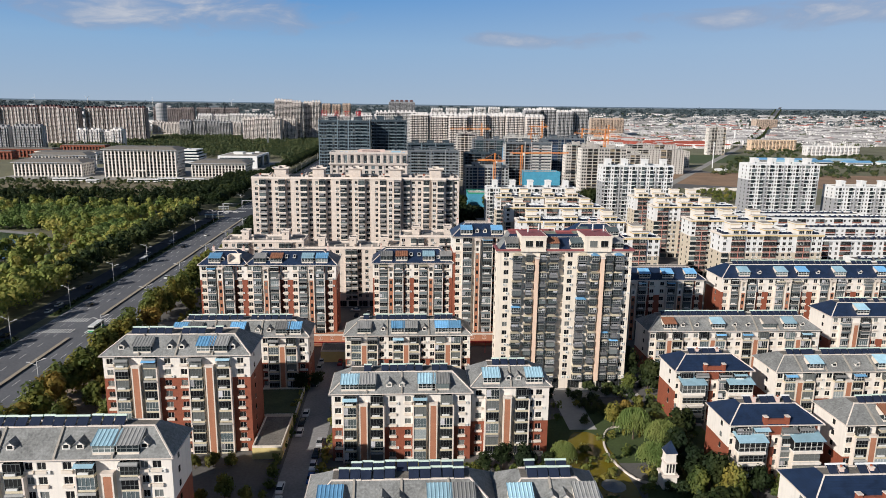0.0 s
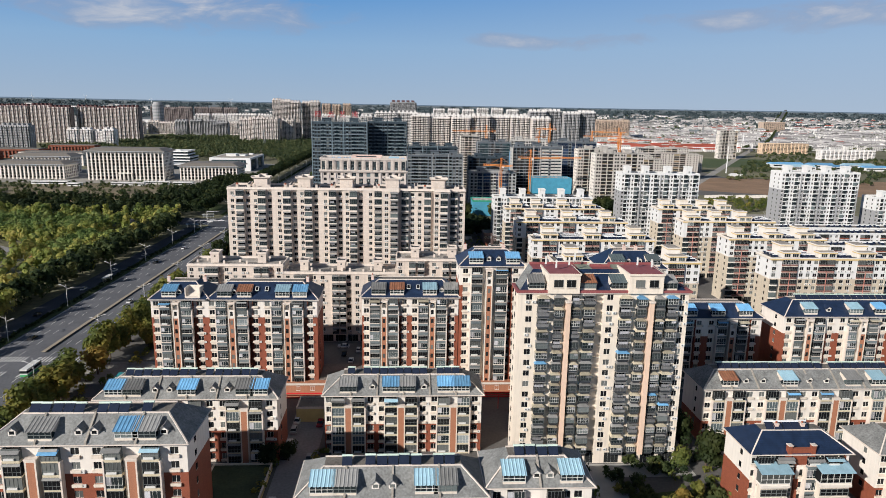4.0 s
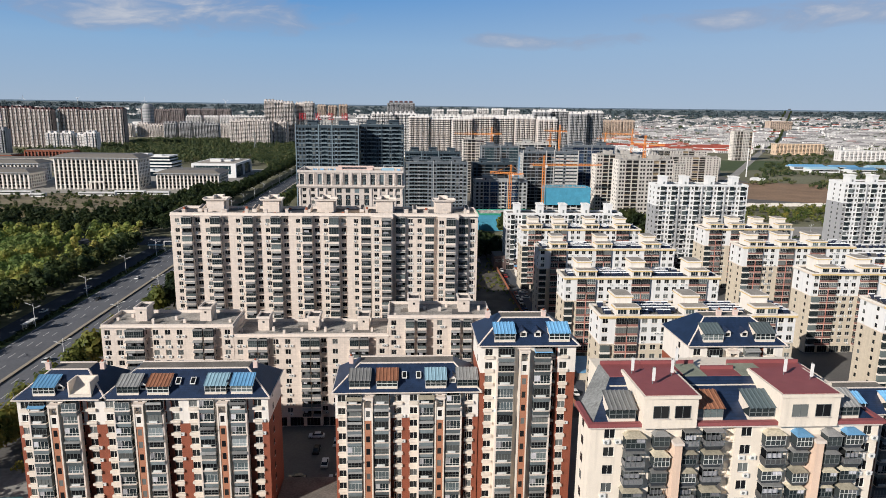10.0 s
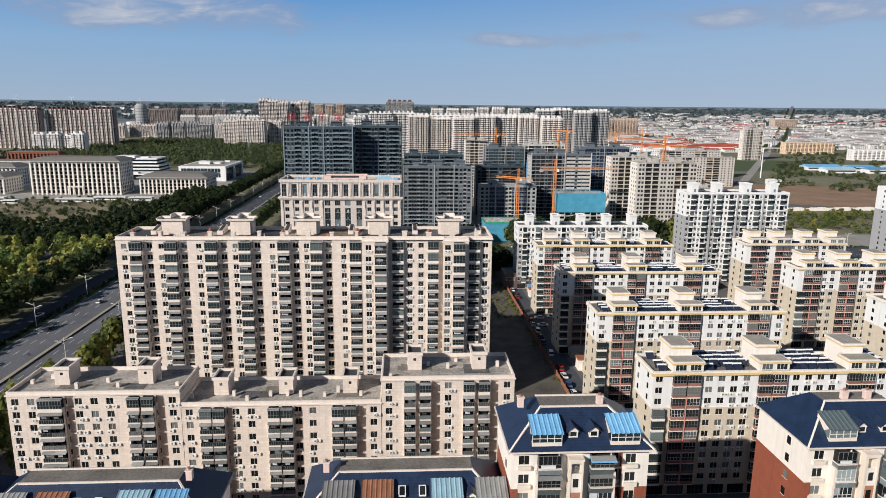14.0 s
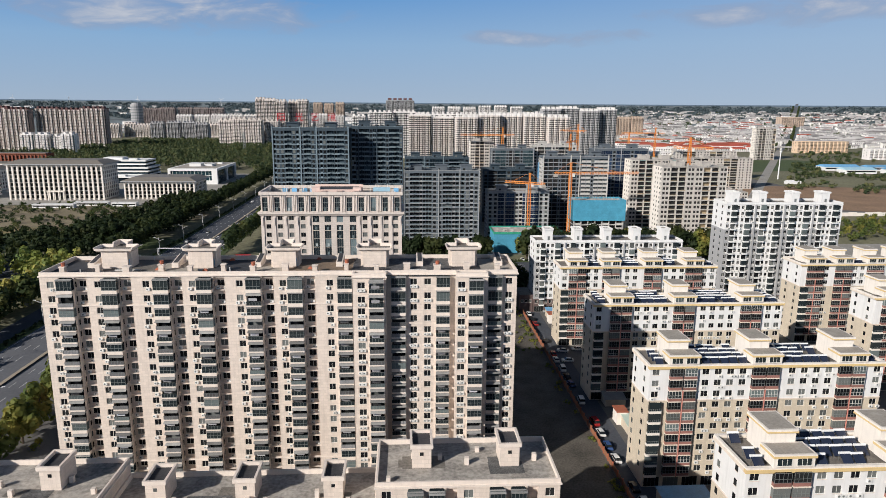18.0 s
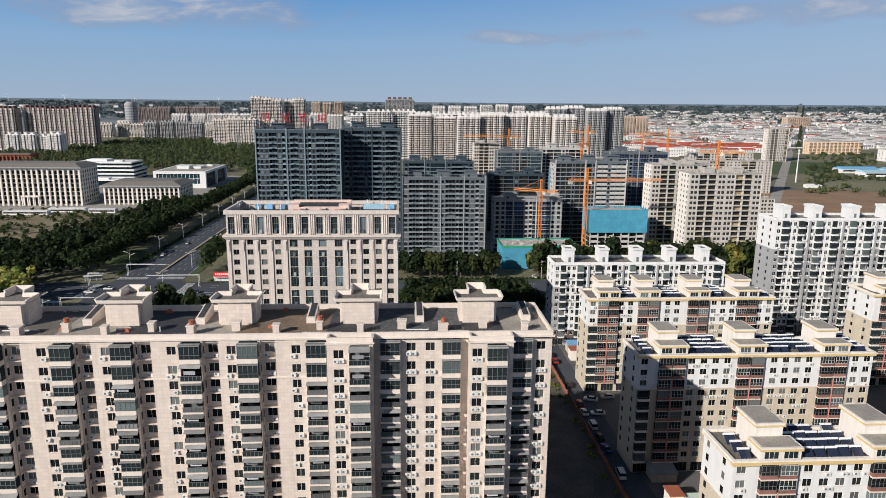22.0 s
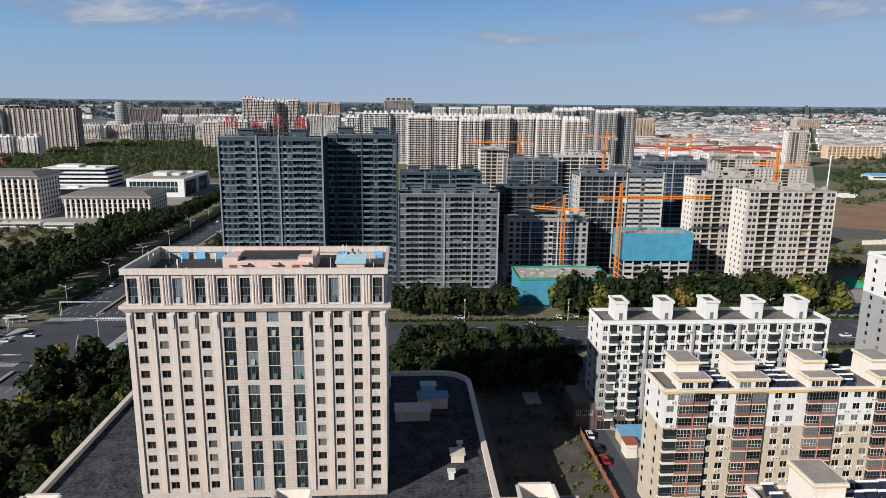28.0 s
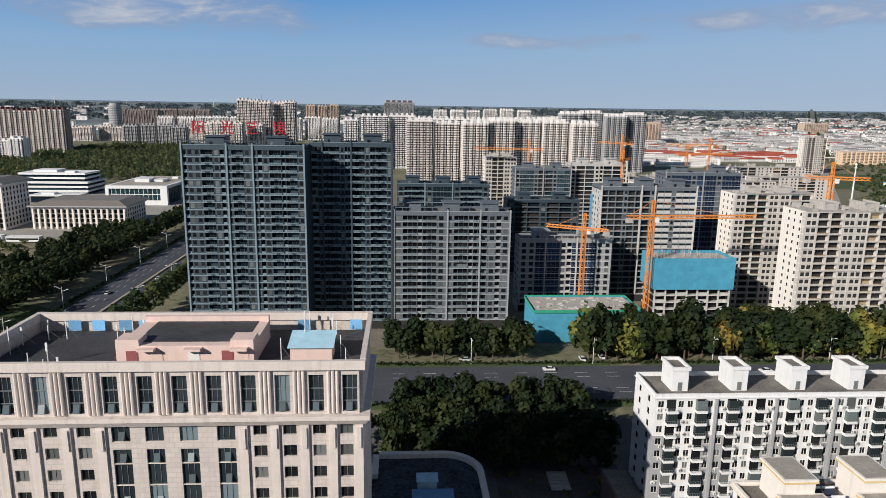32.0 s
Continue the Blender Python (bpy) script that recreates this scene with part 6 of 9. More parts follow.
q.hexa([(39.7, 5.6, 61.0), (45.9, 5.6, 61.0), (45.9, 10.3, 61.9), (39.7, 10.3, 61.9), (39.7, 5.6, 61.1), (45.9, 5.6, 61.1), (45.9, 10.3, 62.0), (39.7, 10.3, 62.0)], M_CYAN)
part("roof_shed", q, office)
for x in (4.5, 8, 12, 15, 39, 47):
    q = Mesh()
    q.box(x, x + 1.9, HD - 0.7, HD - 0.61, 59.0, 60.6, M_BLUE)
    part("blue_hatch", q, office)
rnd = random.Random(5)
for k in range(22):
    x, y = (rnd.uniform(1, 17) if k % 3 else rnd.uniform(38, 49)), rnd.uniform(1, 19)
    q = Mesh()
    z = rnd.uniform(2, 4.2)
    q.bar((x, y, 58.9), (x, y, 58.9 + z), 0.05, M_AC)
    if k % 4 == 0:
        q.box(x - 0.13, x + 0.13, y - 0.12, y + 0.08, 58.9 + z * 0.62, 58.9 + z * 0.98, M_AC)
    q.bar((x, y, 58.9 + z * 0.7), (x + 1.3, y + 0.6, 58.9), 0.03, M_GFRAME)
    part("antenna", q, office)

M_PODTAR = mat("stained_black_roofing", (0.055, 0.058, 0.068), 0.95, var=0.85, scale=0.3, fine=1.2, spec=0.2)
podium = thing("office_podium", (-71, 428, 0), "low dark-roofed stone podium with a rounded end", "building")
prof = [(0, 0), (96, 0), (96, 62)]
arc = [(96 - 9 + 9 * math.cos(a), 67 + 9 * math.sin(a)) for a in [math.pi / 2 * k / 10 for k in range(11)]]
prof = [(0, 0), (96, 0)] + arc + [(71, 76), (71, 66), (0, 66)]
q = Mesh()
for a, b in zip(prof, prof[1:] + prof[:1]):
    q.face([(a[0], a[1], 0), (b[0], b[1], 0), (b[0], b[1], 12.4), (a[0], a[1], 12.4)], M_STONE)
part("wall", q, podium)
q = Mesh()
q.face([(a, b, 12.4) for a, b in prof], M_PODTAR)
part("roof", q, podium, label="black bitumen roof")
q = Mesh()
for a, b in zip(prof, prof[1:] + prof[:1]):
    va = Vector((b[0] - a[0], b[1] - a[1], 0))
    nrm = Vector((-va.y, va.x, 0)).normalized() * 1.3
    q.hexa([(a[0], a[1], 12.3), (b[0], b[1], 12.3), (b[0] + nrm.x, b[1] + nrm.y, 12.3), (a[0] + nrm.x, a[1] + nrm.y, 12.3),
            (a[0], a[1], 13.6), (b[0], b[1], 13.6), (b[0] + nrm.x, b[1] + nrm.y, 13.6), (a[0] + nrm.x, a[1] + nrm.y, 13.6)], M_TRIM)
part("parapet", q, podium)
for k in range(19):
    if 3 + k * 5 < 94:
        part("window", k_window(3.4, 2.4, M_GFRAME, G_BAY, 4)[1], podium, (3 + k * 5, -0.2, 8.6))
q = Mesh()
q.box(-0.2, 96.2, -0.5, -0.002, 11.6, 12.28, M_OTRIM)
part("string_course", q, podium)
for x, y, a, b, h, mm in ((80, 52, 8, 4, 3.2, M_BLUE), (74, 45, 9, 5, 2.6, M_STONE), (81, 58, 4, 3, 4, M_CYAN), (87, 24, 3, 3, 2, M_STONE), (86, 17, 1.2, 1.2, 1.8, M_AC), (89, 30, 1.0, 1.0, 1.6, M_AC)):
    q = Mesh()
    q.box(x, x + a, y, y + b, 12.4, 12.4 + h, M_STONE if mm is M_BLUE else mm)
    q.box(x - 0.3, x + a + 0.3, y - 0.3, y + b + 0.3, 12.4 + h, 12.6 + h, mm)
    part("roof_hut", q, podium)

# ---------------------------------------------------------------- dark banded residential towers


def banded(x0, x1, y, d, n, fh, pattern, label, seed, wall_m, band_m, glass_m, rail_m, fins=(), depth=1.4, base=4.0, side_m=None, band=0.42, fin_m=None):
    """Storeys of bays. pattern: W wall with window, B balcony with slim rail, G glazed, O open dark loggia, S pale screen, N deep notch."""
    th = thing("apartment_tower", (x0, y, 0), label, "apartment tower", "banded towers")
    w = x1 - x0
    wide = {"W": 1.0, "B": 1.7, "G": 1.6, "O": 1.7, "S": 1.6, "N": 0.6}
    tot = sum(wide[c] for c in pattern)
    core = Mesh()
    core.box(0.3, w - 0.3, depth + 0.05, d, 0, base + n * fh, wall_m, "b")
    core.box(0, 0.298, 0, d, 0, base + n * fh, side_m or wall_m, "b")
    core.box(w - 0.298, w, 0, d, 0, base + n * fh, side_m or wall_m, "b")
    core.box(0.3, w - 0.3, 0.2, depth, 0, base - band, M_DARKIN, "b")
    part("core", core, th)
    kits = []
    for v in range(2):
        m = Mesh()
        a = 0.3
        for k, c in enumerate(pattern):
            e = a + (w - 0.6) * wide[c] / tot
            u = e - a
            if c == "W":
                m.box(a, e, 0.1, depth, 0, fh - band, wall_m, "k")
                m.box(a + u * 0.24, e - u * 0.24, 0.05, 0.098, 0.55, fh - band - 0.25, G_WIN, "k")
                m.box(a + u * 0.24, e - u * 0.24, -0.02, 0.049, 0.45, 0.54, band_m, "k")
            elif c == "N":
                m.box(a, e, depth - 0.1, depth, 0, fh - band, G_WIN, "k")
                m.box(a, e, 0.3, 0.42, 0, 0.7, band_m, "k")
            elif c == "B":
                m.box(a + 0.1, e - 0.1, depth - 0.1, depth, 0, fh - band, glass_m, "k")
                for s in (0.33, 0.66):
                    m.box(a + u * s - 0.07, a + u * s + 0.07, depth - 0.16, depth - 0.11, 0, fh - band, wall_m, "k")
                m.box(a + 0.1, e - 0.1, -0.3, -0.22, 0.06, 0.72, rail_m, "k")
                for s in range(1, 7):
                    m.box(a + u * s / 7 - 0.05, a + u * s / 7 + 0.05, -0.33, -0.31, 0.06, 0.76, wall_m, "k")
                if (k + v) % 2:
                    m.box(a + u * 0.5 - 0.6, a + u * 0.5 + 0.6, -0.42, -0.34, -0.35, 0.35, wall_m, "k")
                m.box(a - 0.1, a + 0.1, 0.0, depth, 0, fh - band, wall_m, "k")
                m.box(e - 0.1, e + 0.1, 0.0, depth, 0, fh - band, wall_m, "k")
            elif c == "G":
                m.box(a + 0.06, e - 0.06, 0.12, 0.2, 0, fh - band, glass_m, "k")
                m.box(a + 0.06, e - 0.06, 0.04, 0.119, 0.85, 0.95, wall_m, "k")
                for s in (0.0, 0.35, 0.7):
                    m.box(a + u * s, a + u * s + 0.1, 0.05, 0.119, 0, 0.84, wall_m, "k")
                    m.box(a + u * s, a + u * s + 0.1, 0.05, 0.119, 0.951, fh - band, wall_m, "k")
            elif c == "O":
                m.box(a, e, depth - 0.1, depth, 0, fh - band, M_DARKIN if (k + v) % 3 else glass_m, "k")
                m.box(a - 0.14, a + 0.14, 0.1, depth, 0, fh - band, wall_m, "k")
                if v:
                    m.box(a + 0.14, e - 0.14, 0.02, 0.08, 0, 0.25, band_m, "k")
            elif c == "S":
                m.box(a, e, 0.4, 0.5, 0.3, fh - band, glass_m, "k")
                m.box(a + 0.1, e - 0.1, 0.05, 0.2, 0, fh * 0.5, rail_m, "k")
                m.box(a - 0.14, a + 0.14, 0.1, depth, 0, fh - band, wall_m, "k")
            a = e
        m.box(0.3, w - 0.3, -0.12, depth, -band, 0.0, band_m, "k")
        kits.append(m.data("storey"))
    for i in range(n):
        part("storey", kits[(i * 7 + seed) % 5 % 2], th, (0, 0, base + i * fh))
    z = base + n * fh
    top = Mesh()
    for a, e, c, f in ((0, w, -0.12, 0.3), (0, w, d - 0.3, d), (0, 0.3, 0.3, d - 0.3), (w - 0.3, w, 0.3, d - 0.3)):
        top.box(a, e, c, f, z - band, z + 1.3, wall_m)
    top.box(-0.15, w + 0.15, -0.3, 0.31, z + 1.3, z + 1.5, band_m)
    top.box(0.3, w - 0.3, 0.3, d - 0.3, z, z + 0.2, M_DECK)
    part("parapet", top, th)
    frame_top = Mesh()
    k = 0.6
    while k < w - 0.6:
        frame_top.box(k, k + 0.3, 0.0, 0.25, z + 1.5, z + 2.8, wall_m)
        k += 3.1
    frame_top.box(0, w, -0.1, 0.3, z + 2.8, z + 3.1, wall_m)
    part("pergola", frame_top, th)
    for f in fins:
        m = Mesh()
        m.box(f * w - 0.32, f * w + 0.32, -0.5, -0.121, base, z + 2.2, fin_m or band_m)
        m.box(f * w - 0.32, f * w + 0.32, -0.12, depth * 0.5, base, z + 1.2, fin_m or band_m)
        part("fin", m, th)
    for k in range(max(1, int(w / 16))):
        m = Mesh()
        xx = (k + 0.5) * w / max(1, int(w / 16))
        m.box(xx - 3.5, xx + 3.5, 5, d - 3, z, z + 4.2, wall_m)
        m.box(xx - 4.2, xx + 4.2, 4.2, d - 2.2, z + 4.2, z + 4.6, wall_m)
        m.box(xx - 2.2, xx - 0.9, 4.95, 4.998, z + 1.0, z + 2.4, G_WIN)
        part("stair_head", m, th)
    m = Mesh()
    for i in range(n):
        for yy in (3.5, 8.0, 12.0):
            m.box(-0.06, -0.002, yy - 0.5, yy + 0.5, base + i * fh + 0.5, base + i * fh + 1.8, G_WIN)
        m.box(-0.35, -0.002, 0.2, 2.2, base + i * fh - band, base + i * fh + 0.1, band_m)
    tagged(part("side_opening_array", m, th), kind="stuff")
    return th


M_DKBAND = mat("slate_grey_panel", (0.034, 0.056, 0.076), 0.6, var=0.15, stain=0.1)
M_SLBAND = mat("pale_slate_edge", (0.185, 0.245, 0.285), 0.7, var=0.15, stain=0.15)
M_MIDWALL = mat("blue_grey_render", (0.11, 0.132, 0.155), 0.8, var=0.14, stain=0.15)
M_PALEBAND = mat("pale_grey_edge", (0.305, 0.32, 0.332), 0.8, var=0.12, stain=0.18)
M_RAIL = mat("pale_glass_rail", (0.165, 0.215, 0.24), 0.35, var=0.3, fine=2.0)
M_SCREEN = mat("pale_concrete_screen", (0.50, 0.49, 0.47), 0.85, var=0.15, stain=0.2)
banded(-78, -31.2, 620, 16, 25, 2.92, "NWWBWNWBWWNWBNBW", "tall slate-grey residential tower with balcony bands", 1, M_DKBAND, M_SLBAND, G_DARK, M_RAIL, fins=(0.004, 0.365, 0.575, 0.992))
banded(-31, 2.2, 634, 16, 25, 2.95, "NNWBBWNBBWBBW", "tall slate-grey residential tower with dark glazing", 2, M_DKBAND, M_SLBAND, G_DARK, M_RAIL, fins=(0.14, 0.49, 0.99), band=0.36, fin_m=M_DKBAND)
banded(2.5, 51.9, 634.5, 15, 16, 2.86, "WBNBWWBNBWNW", "fifteen-storey grey residential block with balcony bands", 3, M_MIDWALL, M_PALEBAND, G_WIN, M_RAIL, fins=(0.004, 0.46, 0.74, 0.996))
banded(3.2, 53, 716, 15, 17, 2.85, "WBBWGGWBBW", "dark grey residential block behind others", 4, M_DKBAND, M_SLBAND, G_DARK, M_RAIL, fins=(0.3, 0.6), band=0.34)
banded(60.5, 104, 659, 14, 10, 3.0, "WWGGWNGGWW", "nine-storey concrete block with blue glass, unfinished", 5, M_PALEBAND, M_SCREEN, G_BLUED, M_RAIL, fins=(0.28, 0.62), base=3.5)
banded(83, 122, 812, 15, 17, 2.9, "WGGWOOWGG", "teal-glazed residential block far beyond the estate", 6, M_MIDWALL, M_PALEBAND, G_TEAL, M_RAIL, fins=(0.004, 0.5, 0.99))
banded(122.5, 163, 818, 15, 18, 2.9, "WOOWNOOW", "unfinished concrete residential block", 7, M_SCREEN, M_SCREEN, G_DARK, M_RAIL, fins=(0.0, 0.5, 0.99))
d5 = banded(102, 150, 675, 16, 18, 2.9, "OOOWOOOWNSSWSSS", "unfinished concrete residential tower with pale end wall", 8, M_MIDWALL, M_PALEBAND, G_DARK, M_SCREEN, fins=(0.008, 0.42, 0.56, 0.99), side_m=M_SCREEN, fin_m=M_SCREEN)
q = Mesh()
q.box(-0.5, -0.07, 13.2, 16.3, 0, 52, M_BLUE)
part("corner_panel", q, d5, label="blue edge panel")
banded(66, 108, 735, 15, 13, 2.9, "WOOWOOW", "dark unfinished residential block", 9, M_DKBAND, M_MIDWALL, G_DARK, M_RAIL, band=0.3)
banded(152, 196, 722, 15, 19, 2.9, "WGGWGGWGG", "tower glazed in dark blue, rising behind bare frames", 10, M_MIDWALL, M_PALEBAND, G_BLUED, M_RAIL, fins=(0.01, 0.5, 0.99), band=0.34)

# red sign letters on the roof: the strokes of the four characters
M_DEEPRED = mat("deep_red_sign_letters", (0.40, 0.012, 0.02), 0.45, var=0.08)
SIGN = thing("roof_sign", (-74.2, 630, 77.2), "red rooftop sign with large characters on a frame", "sign")


def letter(txt, x, size, z, parent, m, y=0.0):
    cu = bpy.data.curves.new("letter", "FONT")
    cu.body, cu.size, cu.extrude, cu.align_x = txt, size, 0.25, "CENTER"
    ob = new("letter_tmp", cu)
    me = bpy.data.meshes.new_from_object(ob)
    bpy.data.objects.remove(ob)
    me.materials.clear()
    me.materials.append(m)
    o = part("letter", me, parent, (x, y, z))
    o.rotation_euler = (math.pi / 2, 0, 0)
    return o


for xx, ch in zip((0.3, 11.6, 21.2, 31.8), "阳光艺境"):
    letter(ch, xx, 5.6, 5.4, SIGN, M_DEEPRED)
    q = Mesh()
    for s in (-2.0, 2.0):
        q.bar((xx + s, 0.6, 0), (xx + s, 0.6, 9.5), 0.07, M_GFRAME)
        q.bar((xx + s, 0.6, 7.5), (xx + s, 4.0, 0), 0.07, M_GFRAME)
    for z in (4.6, 7.2):
        q.bar((xx - 2.4, 0.6, z), (xx + 2.4, 0.6, z), 0.05, M_GFRAME)
    part("frame", q, SIGN)


M_CONCL = mat("fresh_pale_concrete", (0.55, 0.515, 0.475), 0.9, var=0.16, scale=0.3, stain=0.22)
M_BUFF = mat("buff_block_infill", (0.34, 0.26, 0.16), 0.9, var=0.3, scale=0.4)
M_PALETEAL = mat("pale_teal_film", (0.30, 0.46, 0.44), 0.5, var=0.2)


def skeleton_tower(x0, x1, y, d, n, fh, bays, label, seed, side=M_IVORY, tint=None):
    """Bare concrete frame: slabs, columns, infill walls with small openings, open loggias."""
    rnd = random.Random(seed)
    th = thing("concrete_tower", (x0, y, 0), label, "building under construction", "unfinished towers")
    w = x1 - x0
    u = w / bays
    core = Mesh()
    core.box(0.3, w - 0.3, 1.8, d, 0, n * fh, M_CONCL, "b")
    core.box(-0.02, 0.28, 0.0, d, 0, n * fh, side)
    core.box(w - 0.28, w + 0.02, 0.0, d, 0, n * fh, side)
    part("core", core, th)
    kinds = ["woowwoow"[k % 8] for k in range(bays)]
    kits = []
    for v in range(3):
        m = Mesh()
        m.box(0, w, -0.2, 1.8, -0.2, 0.14, M_CONCL)
        for b in range(bays):
            a, c = b * u, (b + 1) * u
            m.box(a - 0.25, a + 0.25, -0.05, 1.8, 0.14, fh - 0.2, M_CONCL, "k")
            if kinds[b] == "o":
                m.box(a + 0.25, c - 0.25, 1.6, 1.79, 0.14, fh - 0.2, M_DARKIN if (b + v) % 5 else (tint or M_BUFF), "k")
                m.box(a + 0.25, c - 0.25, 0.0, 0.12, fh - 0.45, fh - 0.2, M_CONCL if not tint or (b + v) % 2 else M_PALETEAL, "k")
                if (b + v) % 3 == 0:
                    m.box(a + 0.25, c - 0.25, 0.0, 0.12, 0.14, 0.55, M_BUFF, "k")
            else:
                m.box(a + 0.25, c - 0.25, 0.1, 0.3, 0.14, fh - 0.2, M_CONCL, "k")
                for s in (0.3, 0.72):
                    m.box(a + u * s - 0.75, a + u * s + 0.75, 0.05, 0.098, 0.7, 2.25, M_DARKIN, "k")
        kits.append(m.data("storey"))
    for i in range(n):
        part("storey", kits[(i * 5 + seed) % 3], th, (0, 0, i * fh))
    top = Mesh()
    z = n * fh
    top.box(0, w, 0, d, z, z + 0.25, M_CONC)
    for k in range(26):
        xx, yy = rnd.uniform(0.5, w - 2), rnd.uniform(0.3, d - 2)
        top.box(xx, xx + rnd.uniform(0.2, 2.2), yy, yy + rnd.uniform(0.2, 1.5), z + 0.25, z + rnd.uniform(0.6, 2.4), M_CONC)
    part("roof_clutter", top, th)
    for k in range(2):
        q = Mesh()
        xx = w * (0.3 + 0.4 * k)
        q.box(xx - 3, xx + 3, 4, d - 3, z + 0.25, z + 2.6, M_CONC)
        for a in (-3, 2.7):
            q.box(xx + a, xx + a + 0.3, 3.6, d - 2.6, z + 2.6, z + 3.4, M_CONC)
        part("stair_head", q, th)
    q = Mesh()
    for i in range(1, n):
        for yy in (3.0, 7.0, 11.0):
            q.box(-0.05, -0.021, yy - 0.5, yy + 0.5, i * fh + 0.8, i * fh + 2.1, M_DARKIN)
    tagged(part("side_opening_array", q, th), kind="stuff")
    return th


skeleton_tower(163, 204.5, 607, 16, 19, 2.95, 8, "bare concrete residential tower with open floors", 3)
skeleton_tower(161, 198, 659, 15, 19, 2.97, 7, "bare concrete residential tower with teal glazed bays", 4, tint=G_TEAL)
skeleton_tower(67, 90, 850, 15, 20, 2.95, 5, "bare concrete tower in the distance", 5)
skeleton_tower(652, 690, 1410, 16, 19, 3.0, 6, "tall bare concrete tower in the distance", 6)
for k, (x, y, w, n) in enumerate(((190, 800, 60, 12), (255, 840, 60, 12), (190, 880, 70, 13), (270, 920, 60, 12), (330, 960, 80, 12), (350, 1040, 80, 13), (200, 960, 60, 12), (240, 740, 50, 8), (410, 1080, 60, 9))):
    skeleton_tower(x, x + w, y, 14, n, 2.95, 9, "bare concrete mid-rise block", 10 + k)

# netted building site
site = thing("netted_building", (114.5, 630, 0), "half-built concrete block wrapped in bright teal safety net", "building under construction")
q = Mesh()
for i in range(6):
    q.box(0, 33.5, 0, 15, i * 3.1, i * 3.1 + 0.45, M_SCREEN)
    for b in range(8):
        q.box(b * 4.7, b * 4.7 + 0.6, 0.02, 0.6, i * 3.1 + 0.45, i * 3.1 + 3.1, M_SCREEN)
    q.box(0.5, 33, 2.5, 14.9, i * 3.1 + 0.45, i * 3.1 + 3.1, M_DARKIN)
    for b in range(0, 7, 2):
        q.box(b * 4.7 + 0.7, b * 4.7 + 4.6, 0.3, 0.5, i * 3.1 + 0.45, i * 3.1 + 1.5, M_SCREEN)
part("frame", q, site)
q = Mesh()
q.box(-0.8, 34.3, -0.9, 16, 18.6, 32.4, M_NET, "bt")
q.box(0, 33.5, 0, 15, 31.0, 31.3, M_CONC)
part("safety_net", q, site)
q = Mesh()
rnd = random.Random(9)
for k in range(90):
    xx, yy = rnd.uniform(0.2, 33), rnd.uniform(0.2, 14.5)
    q.bar((xx, yy, 31.3), (xx, yy, 33.4), 0.06, M_CONC)
part("rebar", q, site)
site2 = thing("netted_podium", (60, 616, 0), "low netted structure with a rubble-covered top", "building under construction")
q = Mesh()
q.box(0, 44, 0, 22, 0, 13.2, M_NET, "bt")
q.box(-0.3, 44.3, -0.3, 22.3, 12.4, 13.8, M_GREENNET, "bt")
q.box(0.6, 43.4, 0.6, 21.4, 12.8, 13.1, M_CONC)
rnd = random.Random(19)
for k in range(70):
    xx, yy = rnd.uniform(1, 41), rnd.uniform(1, 19)
    q.box(xx, xx + rnd.uniform(0.3, 2.4), yy, yy + rnd.uniform(0.3, 1.6), 13.1, 13.2 + rnd.uniform(0.1, 0.7), M_CONC if k % 3 else M_SCREEN)
part("safety_net", q, site2)

# tower cranes


def crane(x, y, h, jib, turn, label="orange lattice tower crane"):
    th = thing("tower_crane", (x, y, 0), label, "crane", "tower cranes")

    def lattice(m, p, q, r, steps):
        p, q = Vector(p), Vector(q)
        a = (q - p).normalized()
        u = (Vector((0, 0, 1)) if abs(a.z) < 0.9 else Vector((1, 0, 0)))
        v = a.cross(u).normalized() * r
        u = v.cross(a).normalized() * r
        cs = [u + v, u - v, -u - v, v - u]
        for c in cs:
            m.bar(p + c, q + c, 0.14, M_CRANE)
        for k in range(steps):
            s, e = p + (q - p) * k / steps, p + (q - p) * (k + 1) / steps
            for i in range(4):
                m.bar(s + cs[i], e + cs[(i + 1) % 4], 0.08, M_CRANE)
    m = Mesh()
    lattice(m, (0, 0, 0), (0, 0, h), 0.85, int(h / 2.2))
    part("mast", m, th)
    c, s = math.cos(turn), math.sin(turn)
    m = Mesh()
    lattice(m, (0, 0, h), (c * jib, s * jib, h), 0.6, int(jib / 2))
    m.bar((0, 0, h + 7), (c * jib * 0.7, s * jib * 0.7, h + 0.6), 0.06, M_CRANE)
    part("jib", m, th)
    m = Mesh()
    lattice(m, (0, 0, h), (-c * 11, -s * 11, h), 0.6, 6)
    m.bar((0, 0, h + 7), (-c * 10, -s * 10, h + 0.6), 0.06, M_CRANE)
    part("counter_jib", m, th)
    m = Mesh()
    lattice(m, (0, 0, h), (0, 0, h + 7), 0.45, 4)
    part("apex", m, th)
    m = Mesh()
    m.box(-c * 10 - 1.2, -c * 10 + 1.2, -s * 10 - 1.2, -s * 10 + 1.2, h - 2.4, h - 0.5, M_CONC)
    part("counterweight", m, th)
    m = Mesh()
    m.box(0.9, 2.5, -1.6, 0.2, h - 2.2, h - 0.2, M_AC)
    part("cab", m, th)


crane(111, 630, 50, 46, 0.05)
crane(88.5, 652, 41, 18, 2.6)
crane(193.5, 640, 66, 15, -0.3)
crane(96, 835, 66, 40, 3.0)
crane(150, 790, 62, 20, 1.0)
crane(185, 900, 68, 24, 2.2)
crane(240, 900, 60, 40, 0.1)
crane(310, 1010, 62, 40, 2.8)

# ---------------------------------------------------------------- civic buildings across the park


